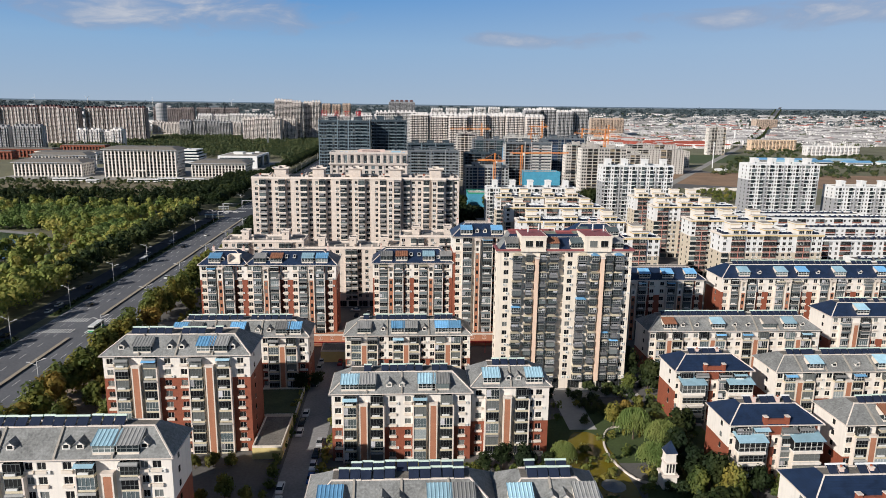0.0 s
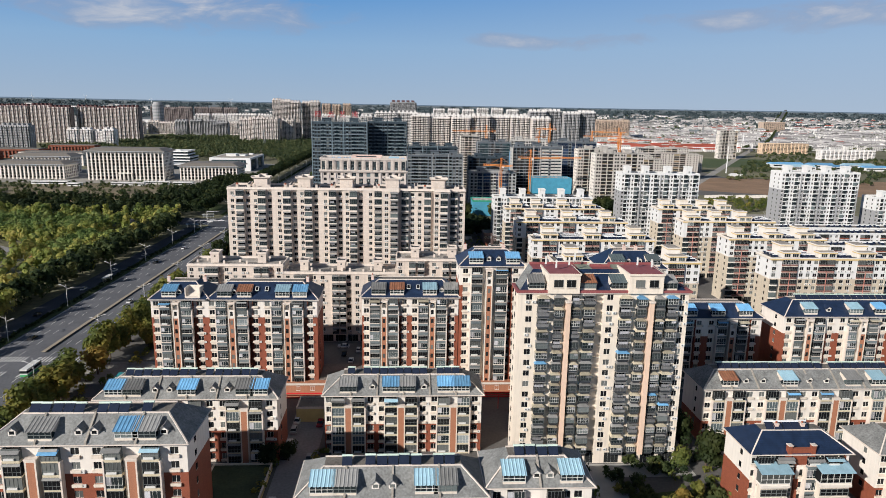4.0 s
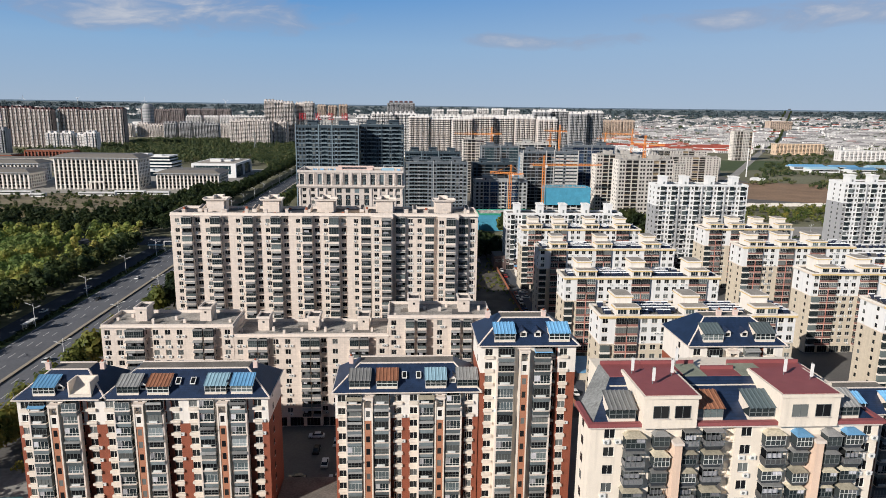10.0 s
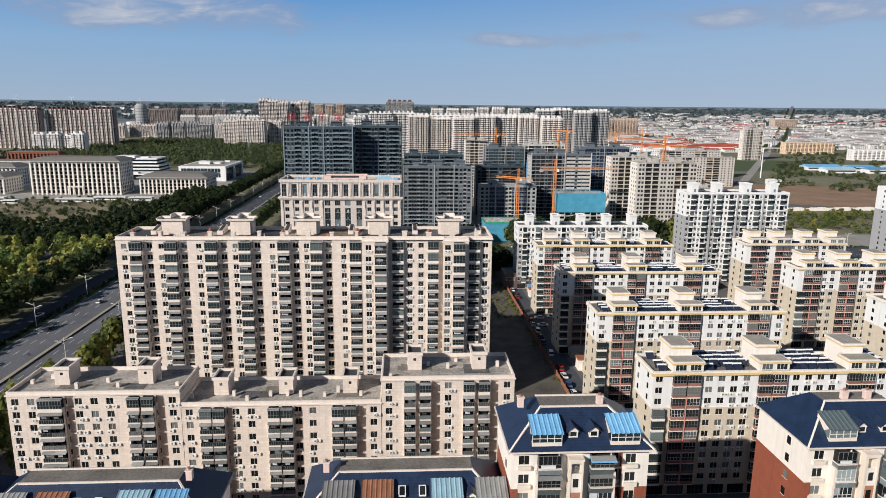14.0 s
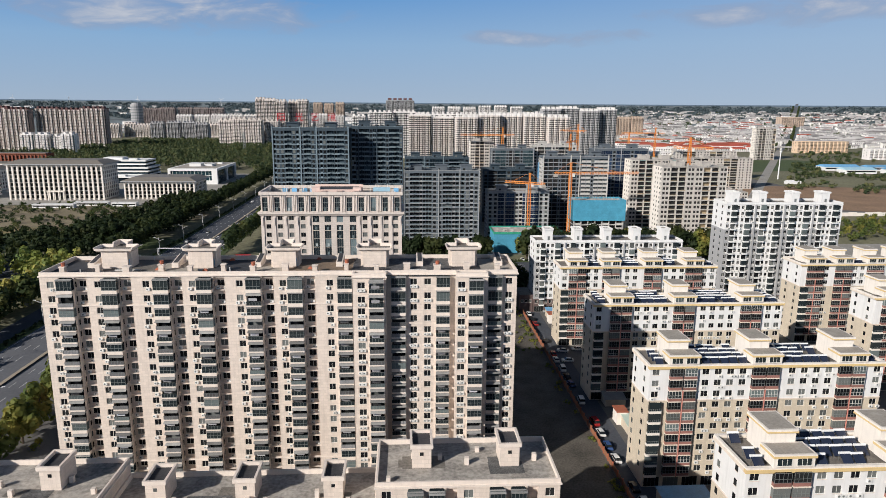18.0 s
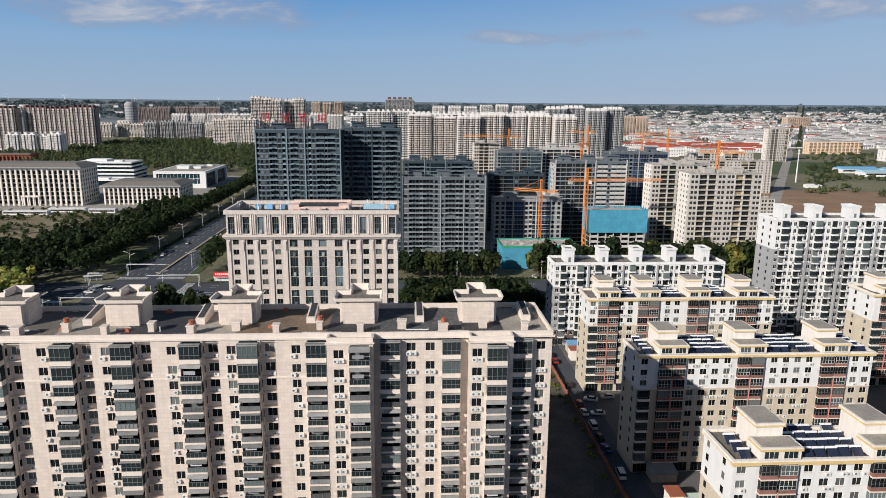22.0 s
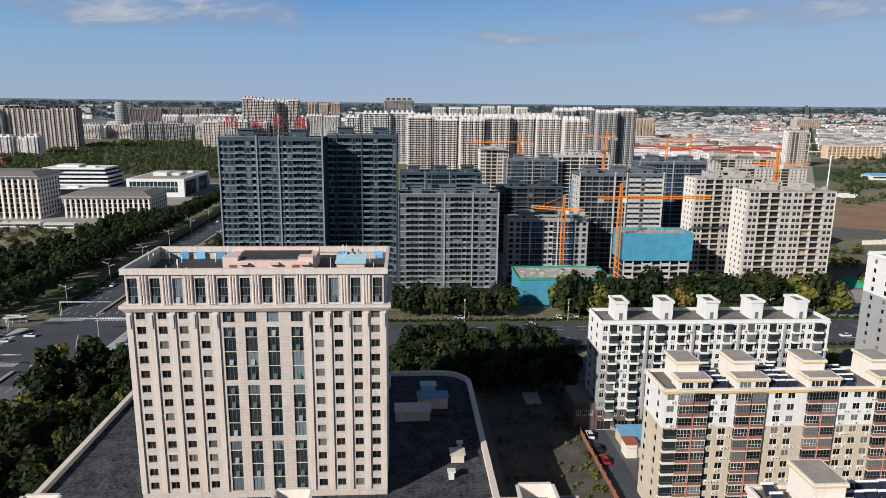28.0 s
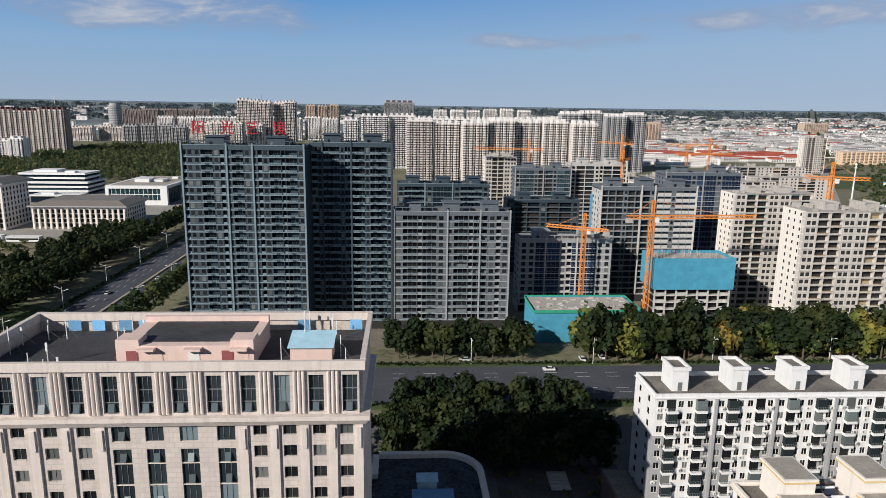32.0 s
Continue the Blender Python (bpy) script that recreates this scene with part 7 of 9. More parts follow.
def civic(x0, x1, y, d, h, storeys, cols, label, seed, roof_m=None, wall_m=M_IVORY):
    th = thing("civic_building", (x0, y, 0), label, "public building", "civic buildings")
    w = x1 - x0
    u = w / cols
    m = Mesh()
    m.box(0, w, 0.8, d, 0, h, wall_m, "b")
    part("wall", m, th)
    k1 = Mesh()
    k1.box(-u * 0.16, u * 0.16, -0.9, 0.798, 0, h - 1.5, wall_m, "k")
    kp = k1.data("pier")
    if seed < 4:
        for k in range(cols + 1):
            part("pier", kp, th, (k * u, 0, 0))
    else:
        rest = Mesh()
        for k in range(cols + 1):
            rest.add(k1, k * u, 0, 0)
        tagged(part("pier_array", rest, th), kind="stuff")
    fh = (h - 3) / storeys
    g = Mesh()
    g.box(-u * 0.34, u * 0.34, 0.7, 0.79, 0.5, fh - 0.35, G_WIN, "k")
    kg = g.data("window")
    rest = Mesh()
    for i in range(storeys):
        for k in range(cols):
            if i == storeys - 1 and seed < 3:
                part("window", kg, th, ((k + 0.5) * u, 0, 1 + i * fh))
            else:
                rest.add(g, (k + 0.5) * u, 0, 1 + i * fh)
    tagged(part("glazing", rest, th), kind="stuff")
    for i in range(storeys):
        q = Mesh()
        for k in range(int(d / 4.5)):
            q.box(w + 0.001, w + 0.05, 2 + k * 4.5, 3.8 + k * 4.5, 1.7 + i * fh, 0.5 + (i + 1) * fh, G_WIN)
        tagged(part("side_glazing", q, th), kind="stuff")
    r = Mesh()
    o = 3.0 if roof_m else 0.6
    r.box(-o, w + o, -o, d + o, h, h + 0.9, M_GREY if roof_m else wall_m)
    if roof_m:
        r.taper((-o, w + o, -o, d + o), (6, w - 6, 6, d - 6), h + 0.902, h + 4.2, roof_m)
    else:
        r.box(2, w - 2, 2, d - 2, h + 0.9, h + 2.0, M_DECK)
    part("roof", r, th)
    return th


M_GREYROOF = mat("grey_metal_roof", (0.215, 0.195, 0.17), 0.6, var=0.15, joints=(0.8, 3.0, 0.2))
g1 = civic(-378, -290, 866, 36, 34, 8, 19, "monumental pale stone hall with rows of piers and grey roof", 1, M_GREYROOF)
q = Mesh()
q.box(36, 52, -4, 0.5, 8, 9.2, M_IVORY)
for x in (36.5, 41.5, 46.5, 51.0):
    q.box(x, x + 1.0, -3.8, -2.8, 0, 8, M_IVORY)
q.box(37, 51, 0.0, 0.68, 0.2, 8, M_DARKIN)
part("portico", q, g1)
civic(-272, -205, 872, 42, 17, 4, 16, "low stone hall with piers and grey hipped roof", 2, M_GREYROOF)
civic(-490, -408, 868, 36, 17, 4, 18, "low stone hall with piers and grey hipped roof", 3, M_GREYROOF)
civic(-500, -430, 930, 30, 22, 5, 16, "stone hall with grey hipped roof", 4, M_GREYROOF)
hall = thing("cultural_hall", (-274, 1000, 0), "white flat-roofed cultural hall with dark glass sides", "public building", "civic buildings")
q = Mesh()
q.box(2, 55, 1.5, 88, 0, 15.6, G_TEAL, "bt")
for k in range(11):
    q.box(5 + k * 4.2, 5.3 + k * 4.2, 1.3, 1.49, 4.5, 15.6, M_WHITE)
q.box(3, 50.4, 1.2, 1.29, 9.8, 10.4, M_WHITE)
q.box(0, 57, 0, 90, 15.6, 18.4, M_WHITE)
q.box(50.5, 57, 0, 1.48, 0, 15.6, M_WHITE)
q.box(0, 3, 0, 1.48, 0, 15.6, M_WHITE)
for yy in (0, 44, 86):
    q.box(55.1, 57, max(yy, 1.6), yy + 4, 0, 15.6, M_WHITE)
q.box(3, 50.4, 0.2, 1.48, 0, 4.5, M_WHITE)
part("wall", q, hall)
q = Mesh()
q.box(3, 54, 3, 87, 18.4, 18.5, M_PALEDECK)
for a, c, e, f, h in ((16, 30, 30, 46, 3.4), (33, 42, 34, 52, 2.2), (8, 14, 60, 70, 1.8), (40, 46, 66, 72, 2.0)):
    q.box(a, c, e, f, 18.5, 18.5 + h, M_AC)
part("roof", q, hall)
for k in range(18):
    q = Mesh()
    q.box(55.01, 55.09, 6 + k * 4.4, 6.3 + k * 4.4, 0, 15.6, M_GFRAME)
    part("mullion", q, hall)
lib = thing("library", (-400, 1075, 0), "white banded library with glass ribbons and flat roof", "public building", "civic buildings")
for i in range(5):
    q = Mesh()
    o = 0 if i < 3 else 4
    q.box(o, 76 - o, o, 44 - o, i * 4.4 + 2.5, i * 4.4 + 4.4, M_WHITE)
    part("floor_band", q, lib)
    q = Mesh()
    q.box(o + 1.2, 74.8 - o, o + 1.2, 42.8 - o, i * 4.4, i * 4.4 + 2.5, G_DARK, "bt")
    part("glass_ribbon", q, lib)
q = Mesh()
q.box(16, 40, 12, 30, 22.0, 24.5, M_WHITE)
q.box(50, 60, 8, 16, 22.0, 23.6, M_AC)
part("roof_plant", q, lib)
low_hall = thing("entrance_hall", (-352, 1012, 0), "low white hall with a thin flat canopy", "public building", "civic buildings")
q = Mesh()
q.box(0, 46, 0, 24, 6.2, 7.2, M_WHITE)
q.box(2, 44, 2, 22, 0, 6.2, G_DARK, "bt")
q.box(10, 22, 6, 14, 7.2, 9.0, M_WHITE)
part("canopy", q, low_hall)
civic(-720, -600, 1180, 34, 13, 4, 20, "long brick-red school block with flat roof", 7, None, M_RED)
civic(-700, -640, 1130, 20, 12, 4, 10, "brick-red school wing with flat roof", 9, None, M_RED)
civic(-640, -560, 1290, 24, 14, 4, 14, "brick-red school block with flat roof", 10, None, M_RED)
civic(-560, -470, 1050, 30, 18, 4, 14, "pale school block far beyond the estate", 8)
for k, (x, y, w) in enumerate(((-330, 812, 36), (-300, 826, 30), (-265, 822, 22), (-420, 818, 40), (-372, 800, 14))):
    q = Mesh()
    q.box(0, w, 0, 6, 0, 3.2, M_WHITE)
    q.box(-0.3, w + 0.3, -0.3, 6.3, 3.2, 3.5, M_WHITE)
    q.box(0.5, w - 0.5, -0.03, -0.002, 1.2, 2.4, G_WIN)
    tagged(part("site_cabin", q, None, (x, y, 0)), "white prefabricated site cabin on bare ground", "cabin", "site cabins")

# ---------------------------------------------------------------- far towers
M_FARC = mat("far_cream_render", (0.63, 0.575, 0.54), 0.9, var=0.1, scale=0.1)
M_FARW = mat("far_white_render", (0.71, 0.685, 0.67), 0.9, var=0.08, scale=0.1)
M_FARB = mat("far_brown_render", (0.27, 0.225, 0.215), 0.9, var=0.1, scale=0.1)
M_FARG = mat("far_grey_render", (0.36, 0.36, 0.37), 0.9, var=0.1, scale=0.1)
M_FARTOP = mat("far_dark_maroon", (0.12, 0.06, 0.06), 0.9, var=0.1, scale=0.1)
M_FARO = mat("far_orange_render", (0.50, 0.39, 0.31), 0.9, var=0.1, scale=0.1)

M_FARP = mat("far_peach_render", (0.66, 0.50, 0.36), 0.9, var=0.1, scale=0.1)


def far_block(x, y, w, d, h, m, label, seed, crown=True, fh=3.0, trim=None, cat="apartment tower", stripe=None):
    rnd = random.Random(seed)
    th = thing("distant_tower", (x, y, 0), label, cat, "distant towers")
    b = Mesh()
    nb = max(2, round(w / 9))
    u = w / nb
    # stepped outline of bays and recesses
    line = [(0.0, 0.0, m)]
    for k in range(nb):
        for fa, fb, dy, mm in ((0.06, 0.44, -3.4, stripe or m), (0.60, 0.82, -1.8, m)):
            line += [((k + fa) * u, 0.0, mm), ((k + fa) * u, dy, mm), ((k + fb) * u, dy, mm), ((k + fb) * u, 0.0, m)]
    line += [(w, 0.0, m), (w, d, m), (0.0, d, m)]
    e = len(line)
    b.v.extend([(px, py, 0) for px, py, _ in line] + [(px, py, h) for px, py, _ in line])
    for q in range(e):
        r = (q + 1) % e
        b.f.append((q, r, e + r, e + q))
        b.m.append(b.slot(line[q][2]))
    b.f.append(tuple(range(e, 2 * e)))
    b.m.append(b.slot(m))
    c = Mesh()
    c.box(-0.3, w + 0.3, -0.6, d + 0.3, h + 0.01, h + 1.0, trim or m)
    part("cornice", c, th)
    part("wall", b, th)
    g = Mesh()
    n = int(h / fh)

    def pane(xc, yy, z, hw, hh):
        g.face([(xc - hw, yy, z), (xc + hw, yy, z), (xc + hw, yy, z + hh), (xc - hw, yy, z + hh)], G_WIN)
    for i in range(1, n):
        for k in range(nb):
            pane((k + 0.16) * u, -3.45, i * fh + 0.8, 0.62, 1.45)
            pane((k + 0.34) * u, -3.45, i * fh + 0.8, 0.62, 1.45)
            pane((k + 0.52) * u, -0.05, i * fh + 0.25, 0.62, 2.5)
            pane((k + 0.71) * u, -1.85, i * fh + 0.8, 0.7, 1.45)
            pane((k + 0.93) * u, -0.05, i * fh + 0.25, 0.85, 2.5)
        for yy in (d * 0.3, d * 0.7):
            for xx in (-0.05, w + 0.05):
                g.face([(xx, yy - 0.7, i * fh + 0.8), (xx, yy + 0.7, i * fh + 0.8), (xx, yy + 0.7, i * fh + 2.2), (xx, yy - 0.7, i * fh + 2.2)], G_WIN)
    tagged(part("glazing", g, th), kind="stuff")
    if crown:
        c = Mesh()
        for k in range(nb):
            c.box((k + 0.2) * u, (k + 0.6) * u, 3, d - 3, h + 1.0, h + 4.0, trim or m)
            c.box((k + 0.15) * u, (k + 0.65) * u, 2.5, d - 2.5, h + 4.0, h + 4.5, trim or m)
            c.box((k + 0.7) * u, (k + 0.76) * u, 0.2, 1.0, h + 1.0, h + 3.0, trim or m)
        tagged(part("roof_head", c, th), kind="stuff")
    return th


def row(x0, x1, y0, y1, n, wfrac, d, h, m, label, seed, trim=None, jitter=3, stripe=None):
    rnd = random.Random(seed)
    step = (x1 - x0) / n
    for k in range(n):
        t = k / max(1, n - 1)
        far_block(x0 + k * step, y0 + (y1 - y0) * t + rnd.uniform(-16, 16), step * wfrac, d, h + rnd.uniform(-jitter, jitter), m, label, seed * 50 + k, trim=trim, stripe=stripe)


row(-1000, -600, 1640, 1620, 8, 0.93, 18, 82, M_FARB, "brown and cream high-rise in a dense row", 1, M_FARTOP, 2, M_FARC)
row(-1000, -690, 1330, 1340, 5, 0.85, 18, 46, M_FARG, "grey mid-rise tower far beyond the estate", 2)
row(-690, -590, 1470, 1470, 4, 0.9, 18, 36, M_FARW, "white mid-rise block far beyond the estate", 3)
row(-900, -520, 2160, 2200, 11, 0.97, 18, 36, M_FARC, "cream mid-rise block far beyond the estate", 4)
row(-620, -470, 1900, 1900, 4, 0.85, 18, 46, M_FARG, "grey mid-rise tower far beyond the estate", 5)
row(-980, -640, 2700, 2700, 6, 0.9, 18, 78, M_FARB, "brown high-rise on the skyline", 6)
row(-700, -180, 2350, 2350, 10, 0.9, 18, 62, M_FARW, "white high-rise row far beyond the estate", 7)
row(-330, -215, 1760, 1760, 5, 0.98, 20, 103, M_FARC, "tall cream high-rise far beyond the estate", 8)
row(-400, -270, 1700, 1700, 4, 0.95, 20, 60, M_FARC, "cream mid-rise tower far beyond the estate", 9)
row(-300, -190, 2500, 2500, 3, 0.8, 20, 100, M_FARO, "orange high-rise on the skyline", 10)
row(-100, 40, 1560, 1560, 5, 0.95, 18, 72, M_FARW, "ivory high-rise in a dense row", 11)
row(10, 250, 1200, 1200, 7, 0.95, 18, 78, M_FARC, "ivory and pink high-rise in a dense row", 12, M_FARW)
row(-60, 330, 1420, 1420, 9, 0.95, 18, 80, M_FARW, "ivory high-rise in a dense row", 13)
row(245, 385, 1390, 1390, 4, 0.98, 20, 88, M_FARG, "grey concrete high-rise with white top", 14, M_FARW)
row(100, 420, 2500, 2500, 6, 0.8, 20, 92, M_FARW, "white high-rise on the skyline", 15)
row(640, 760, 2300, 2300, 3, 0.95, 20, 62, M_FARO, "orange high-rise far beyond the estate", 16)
far_block(-60, 2600, 100, 30, 112, M_FARG, "grey slab tower with roof sign on the skyline", 77, False)
q = Mesh()
for k in range(5):
    q.box(8 + k * 18, 20 + k * 18, 2, 3, 115, 121, M_FARTOP)
q.box(6, 96, 3.1, 3.6, 113, 115, M_GFRAME)
tagged(part("rooftop_sign_bars", q, None, (-60, 2600, 0)), "row of plain dark bars on a rooftop rail", "sign")
M_FARBAND = mat("far_window_bands", (0.16, 0.17, 0.185), 0.5, var=0.3)
rt = thing("round_tower", (-840, 2400, 0), "pale round-cornered tower far beyond the estate", "tower")
q = Mesh()
q.tube(0, 0, 0, 92, 18, 18, M_FARG, 20)
part("shaft", q, rt)
for k in range(18):
    q = Mesh()
    q.tube(0, 0, 4 + k * 4.8, 6.0 + k * 4.8, 18.2, 18.2, M_FARBAND, 20)
    part("window_band", q, rt)
q = Mesh()
q.tube(0, 0, 92, 97, 14, 13, M_FARG, 16)
part("crown", q, rt)
far_block(1490, 2790, 95, 40, 62, M_FARO, "pinkish office slab far beyond the estate", 79, False)
far_block(850, 1606, 116, 18, 24, M_FARP, "peach mid-rise block far beyond the estate", 80, False)
far_block(880, 1420, 120, 18, 20, M_FARW, "white mid-rise block far beyond the estate", 81, False)
# ---------------------------------------------------------------- town of small houses, far woods
def rise(x, y):
    """The plain lifts gently towards its far rim."""
    r = math.hypot(x, y - 150)
    return 0.0 if r < 2500 else 110 * ((r - 2500) / 2100) ** 1.15


# field colour greyed and blued, distance haze put into the base colour
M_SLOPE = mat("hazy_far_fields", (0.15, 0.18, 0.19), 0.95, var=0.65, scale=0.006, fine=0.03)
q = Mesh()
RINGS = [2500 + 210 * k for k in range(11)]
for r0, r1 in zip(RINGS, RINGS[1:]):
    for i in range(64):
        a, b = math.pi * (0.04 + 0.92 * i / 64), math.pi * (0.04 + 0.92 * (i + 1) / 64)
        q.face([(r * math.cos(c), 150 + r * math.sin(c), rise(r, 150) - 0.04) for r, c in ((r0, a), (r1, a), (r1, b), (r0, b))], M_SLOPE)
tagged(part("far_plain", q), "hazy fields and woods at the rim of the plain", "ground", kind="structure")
M_TOWN = mat("town_white_walls", (0.66, 0.64, 0.62), 0.9, var=0.1, rand=0.4)
M_HOARD = mat("dull_teal_sheet", (0.05, 0.16, 0.17), 0.6, var=0.2)
M_PLAZA = mat("pale_paving", (0.30, 0.285, 0.26), 0.9, var=0.3, scale=0.06, fine=0.8)
M_CLEAR = mat("dry_cleared_soil", (0.21, 0.175, 0.11), 0.95, var=0.5, scale=0.05, fine=0.6)
M_TOWNR = mat("town_grey_roofs", (0.37, 0.355, 0.35), 0.85, var=0.15, rand=0.55)
M_TOWNRED = mat("town_red_roofs", (0.36, 0.08, 0.05), 0.8, var=0.15, rand=0.3)


def town(name, x0, x1, y0, y1, n, label, seed, roof_m, hmax=14, keep=lambda x, y: True):
    rnd = random.Random(seed)
    m = Mesh()
    for _ in range(n):
        x, y = rnd.uniform(x0, x1), rnd.uniform(y0, y1)
        if not keep(x, y) or math.hypot(x, y - 150) > 3950:
            continue
        w, d, h = rnd.uniform(14, 60), rnd.uniform(9, 14), rnd.choice((6, 6, 9, hmax, hmax))
        g = rise(x, y)
        m.box(x, x + w, y, y + d, g - 2 if g else 0, g + h, M_TOWN, "b")
        m.taper((x - 0.4, x + w + 0.4, y - 0.4, y + d + 0.4), (x + 1, x + w - 1, y + d * 0.45, y + d * 0.55), g + h, g + h + 2.6, roof_m)
        for k in range(int(w / 5)):
            for f in range(int(h / 3)):
                m.face([(x + 1 + k * 5, y - 0.05, g + f * 3 + 1), (x + 3.4 + k * 5, y - 0.05, g + f * 3 + 1), (x + 3.4 + k * 5, y - 0.05, g + f * 3 + 2.4), (x + 1 + k * 5, y - 0.05, g + f * 3 + 2.4)], G_WIN)
    tagged(part(name, m), label, "houses", kind="stuff")


def off_road(x, y):
    """True away from the long diagonal road and the fields beside it."""
    s = 310 + (y - 780) * 0.607
    return abs(x - s) > 34 and not (s < x < s + 420 and y < 1560)


town("town_houses", 520, 2700, 1800, 3500, 1500, "far town of low white houses", 1, M_TOWNR, 12, off_road)
town("market_houses", 500, 820, 1640, 1850, 75, "far terraces with red roofs", 2, M_TOWNRED, 10, off_road)
town("outer_houses", -2800, -200, 2500, 4400, 360, "scattered far pale buildings", 3, M_TOWNR)
town("estate_terraces", 1000, 1900, 1780, 2600, 420, "rows of white terraces", 4, M_TOWNR, 12, off_road)
town("outer_houses_east", 300, 4000, 3000, 4450, 760, "scattered far pale buildings", 5, M_TOWNR, 9)
town("red_roof_houses", 520, 2300, 1900, 3300, 170, "far houses with red roofs among the white ones", 7, M_TOWNRED, 10, off_road)
town("works_houses", 340, 560, 1500, 1640, 40, "pale low buildings behind the towers", 6, M_TOWN, 12, off_road)

sheet("civic_plaza", -500, -186, 832, 1000, 0.0, M_PLAZA, "pale paved plaza before the civic buildings", "pavement")
sheet("library_plaza", -420, -190, 1000, 1130, 0.0, M_PLAZA, "pale paved court between the public halls", "pavement")
sheet("crossing_pavement", -112, -79, 256, 276, 0.012, M_PLAZA, "pale paved crossing beside the avenue", "pavement")

# long straight road running off to the skyline, with verges and tree rows
dv = Vector((0.519, 0.855, 0))
dn = Vector((dv.y, -dv.x, 0))
q = Mesh()
pa, pm, pb = Vector((276, 724, 0.05)), Vector((871, 1705, 0.05)), Vector((2480, 4355, 0.05))
q.face([pa - dn * 5, pa + dn * 5, pm + dn * 7, pm - dn * 7], M_PLAZA)
for k in range(20):
    a, b = pm.lerp(pb, k / 20), pm.lerp(pb, (k + 1) / 20)
    a.z, b.z = 0.08 + rise(a.x, a.y), 0.08 + rise(b.x, b.y)
    q.face([a - dn * 8, a + dn * 8, b + dn * 8, b - dn * 8], M_ASPH2)
tagged(part("road_far", q), "straight road running off to the skyline", "road", kind="structure")
bridge = thing("road_bridge", (838, 1684, 0), "pale concrete bridge over the far road", "bridge")
q = Mesh()
q.box(0, 66, 0, 9, 6.6, 8.0, M_PLAZA)
part("deck", q, bridge)
for y in (0.0, 8.7):
    q = Mesh()
    q.box(0, 66, y, y + 0.3, 8.0, 9.1, M_FARW)
    part("parapet", q, bridge)
for x in (6, 24, 42, 60):
    q = Mesh()
    q.box(x - 0.8, x + 0.8, 1, 8, 0, 6.6, M_PLAZA)
    part("pier", q, bridge)
mono = thing("mast", (505, 1069, 0), "white steel monopole mast on the field", "mast")
q = Mesh()
q.tube(0, 0, 0, 42, 0.9, 0.5, M_WHITE, 12)
part("shaft", q, mono)
for z in (36, 39.5):
    q = Mesh()
    q.tube(0, 0, z, z + 1.6, 1.3, 1.3, M_AC, 10)
    part("antenna_ring", q, mono)
sheet("building_site_ground", -8, 300, 612, 1160, 0.0, M_DIRT, "bare rubble ground of the building site", "ground")
sheet("site_forecourt", 180, 420, 590.5, 640, 0.014, M_PLAZA, "pale concrete yard before the bare towers", "pavement")
hoard = thing("site_hoarding", (206, 606, 0), "teal sheet hoarding along the building site", "fence")
k = Mesh()
k.box(0, 3.9, 0, 0.12, 0.1, 3.0, M_HOARD)
hp = k.data("panel")
for i in range(16):
    part("panel", hp, hoard, (i * 4.0, 0, 0))
    if i % 2:
        q = Mesh()
        q.box(i * 4.0 + 0.5, i * 4.0 + 3.2, -0.03, -0.002, 1.2, 2.2, M_AC)
        part("bar", q, hoard)
q = Mesh()
q.taper((0, 16, 0, 12), (3, 12, 3, 9), 0, 3.4, M_GREENNET)
tagged(part("covered_heap", q, None, (243, 644, 0)), "rubble heap under green dust netting", "heap")
sheet("site_lane", 207, 224, 596, 800, 0.012, M_PLAZA, "pale dusty lane beside the bare towers", "road")
sheet("site_yard", 190, 470, 780, 1180, 0.01, M_PAVE, "dusty grey yard between bare blocks", "ground")
patch("cleared_ground", -330, 768, 150, 62, 0.03, M_CLEAR, "bare patchy cleared ground with dry weeds", "ground", 51)
patch("scrub_field", 640, 1230, 130, 190, 0.01, M_LAWN, "rough green scrub", "field", 52)
q = Mesh()
for k in range(16):
    q.box(330 + k * 8, 337.6 + k * 8, 757 + k * 0.4, 757.5 + k * 0.4, 0, 3.0 + 0.3 * ((k * 7) % 3), M_IVORY)
tagged(part("boundary_wall", q), "long pale boundary wall across the fields", "wall")
rnd = random.Random(61)
for k in range(7):
    q = Mesh()
    w, dd = rnd.uniform(36, 60), rnd.uniform(16, 26)
    q.box(0, w, 0, dd, 0, 6, M_WHITE, "b")
    q.taper((-0.6, w + 0.6, -0.6, dd + 0.6), (0.5, w - 0.5, dd * 0.48, dd * 0.52), 6, 9, M_BLUE if k % 3 else M_CYAN)
    q.box(2, w - 2, -0.05, -0.002, 2.5, 4.6, G_WIN)
    tagged(part("factory_shed", q, None, (650 + (k % 4) * 66, 1140 + (k // 4) * 52 + rnd.uniform(-6, 6), 0)), "long factory shed with blue sheet roof", "shed", "factory sheds")
q = Mesh()
q.box(0, 18, 0, 8, 0, 3, M_WHITE)
q.taper((-0.5, 18.5, -0.5, 8.5), (2, 16, 3, 5), 3, 4.6, M_WHITE)
tagged(part("white_canopy", q, None, (484, 1010, 0)), "low white tent-like canopy by the road", "canopy")
q = Mesh()
q.tube(0, 0, 0, 38, 2.2, 1.4, M_WHITE, 14)
q.tube(0, 0, 38, 39, 1.6, 1.6, M_GREY, 14)
tagged(part("chimney_stack", q, None, (1018, 2024, 0)), "pale tapering works chimney", "chimney")

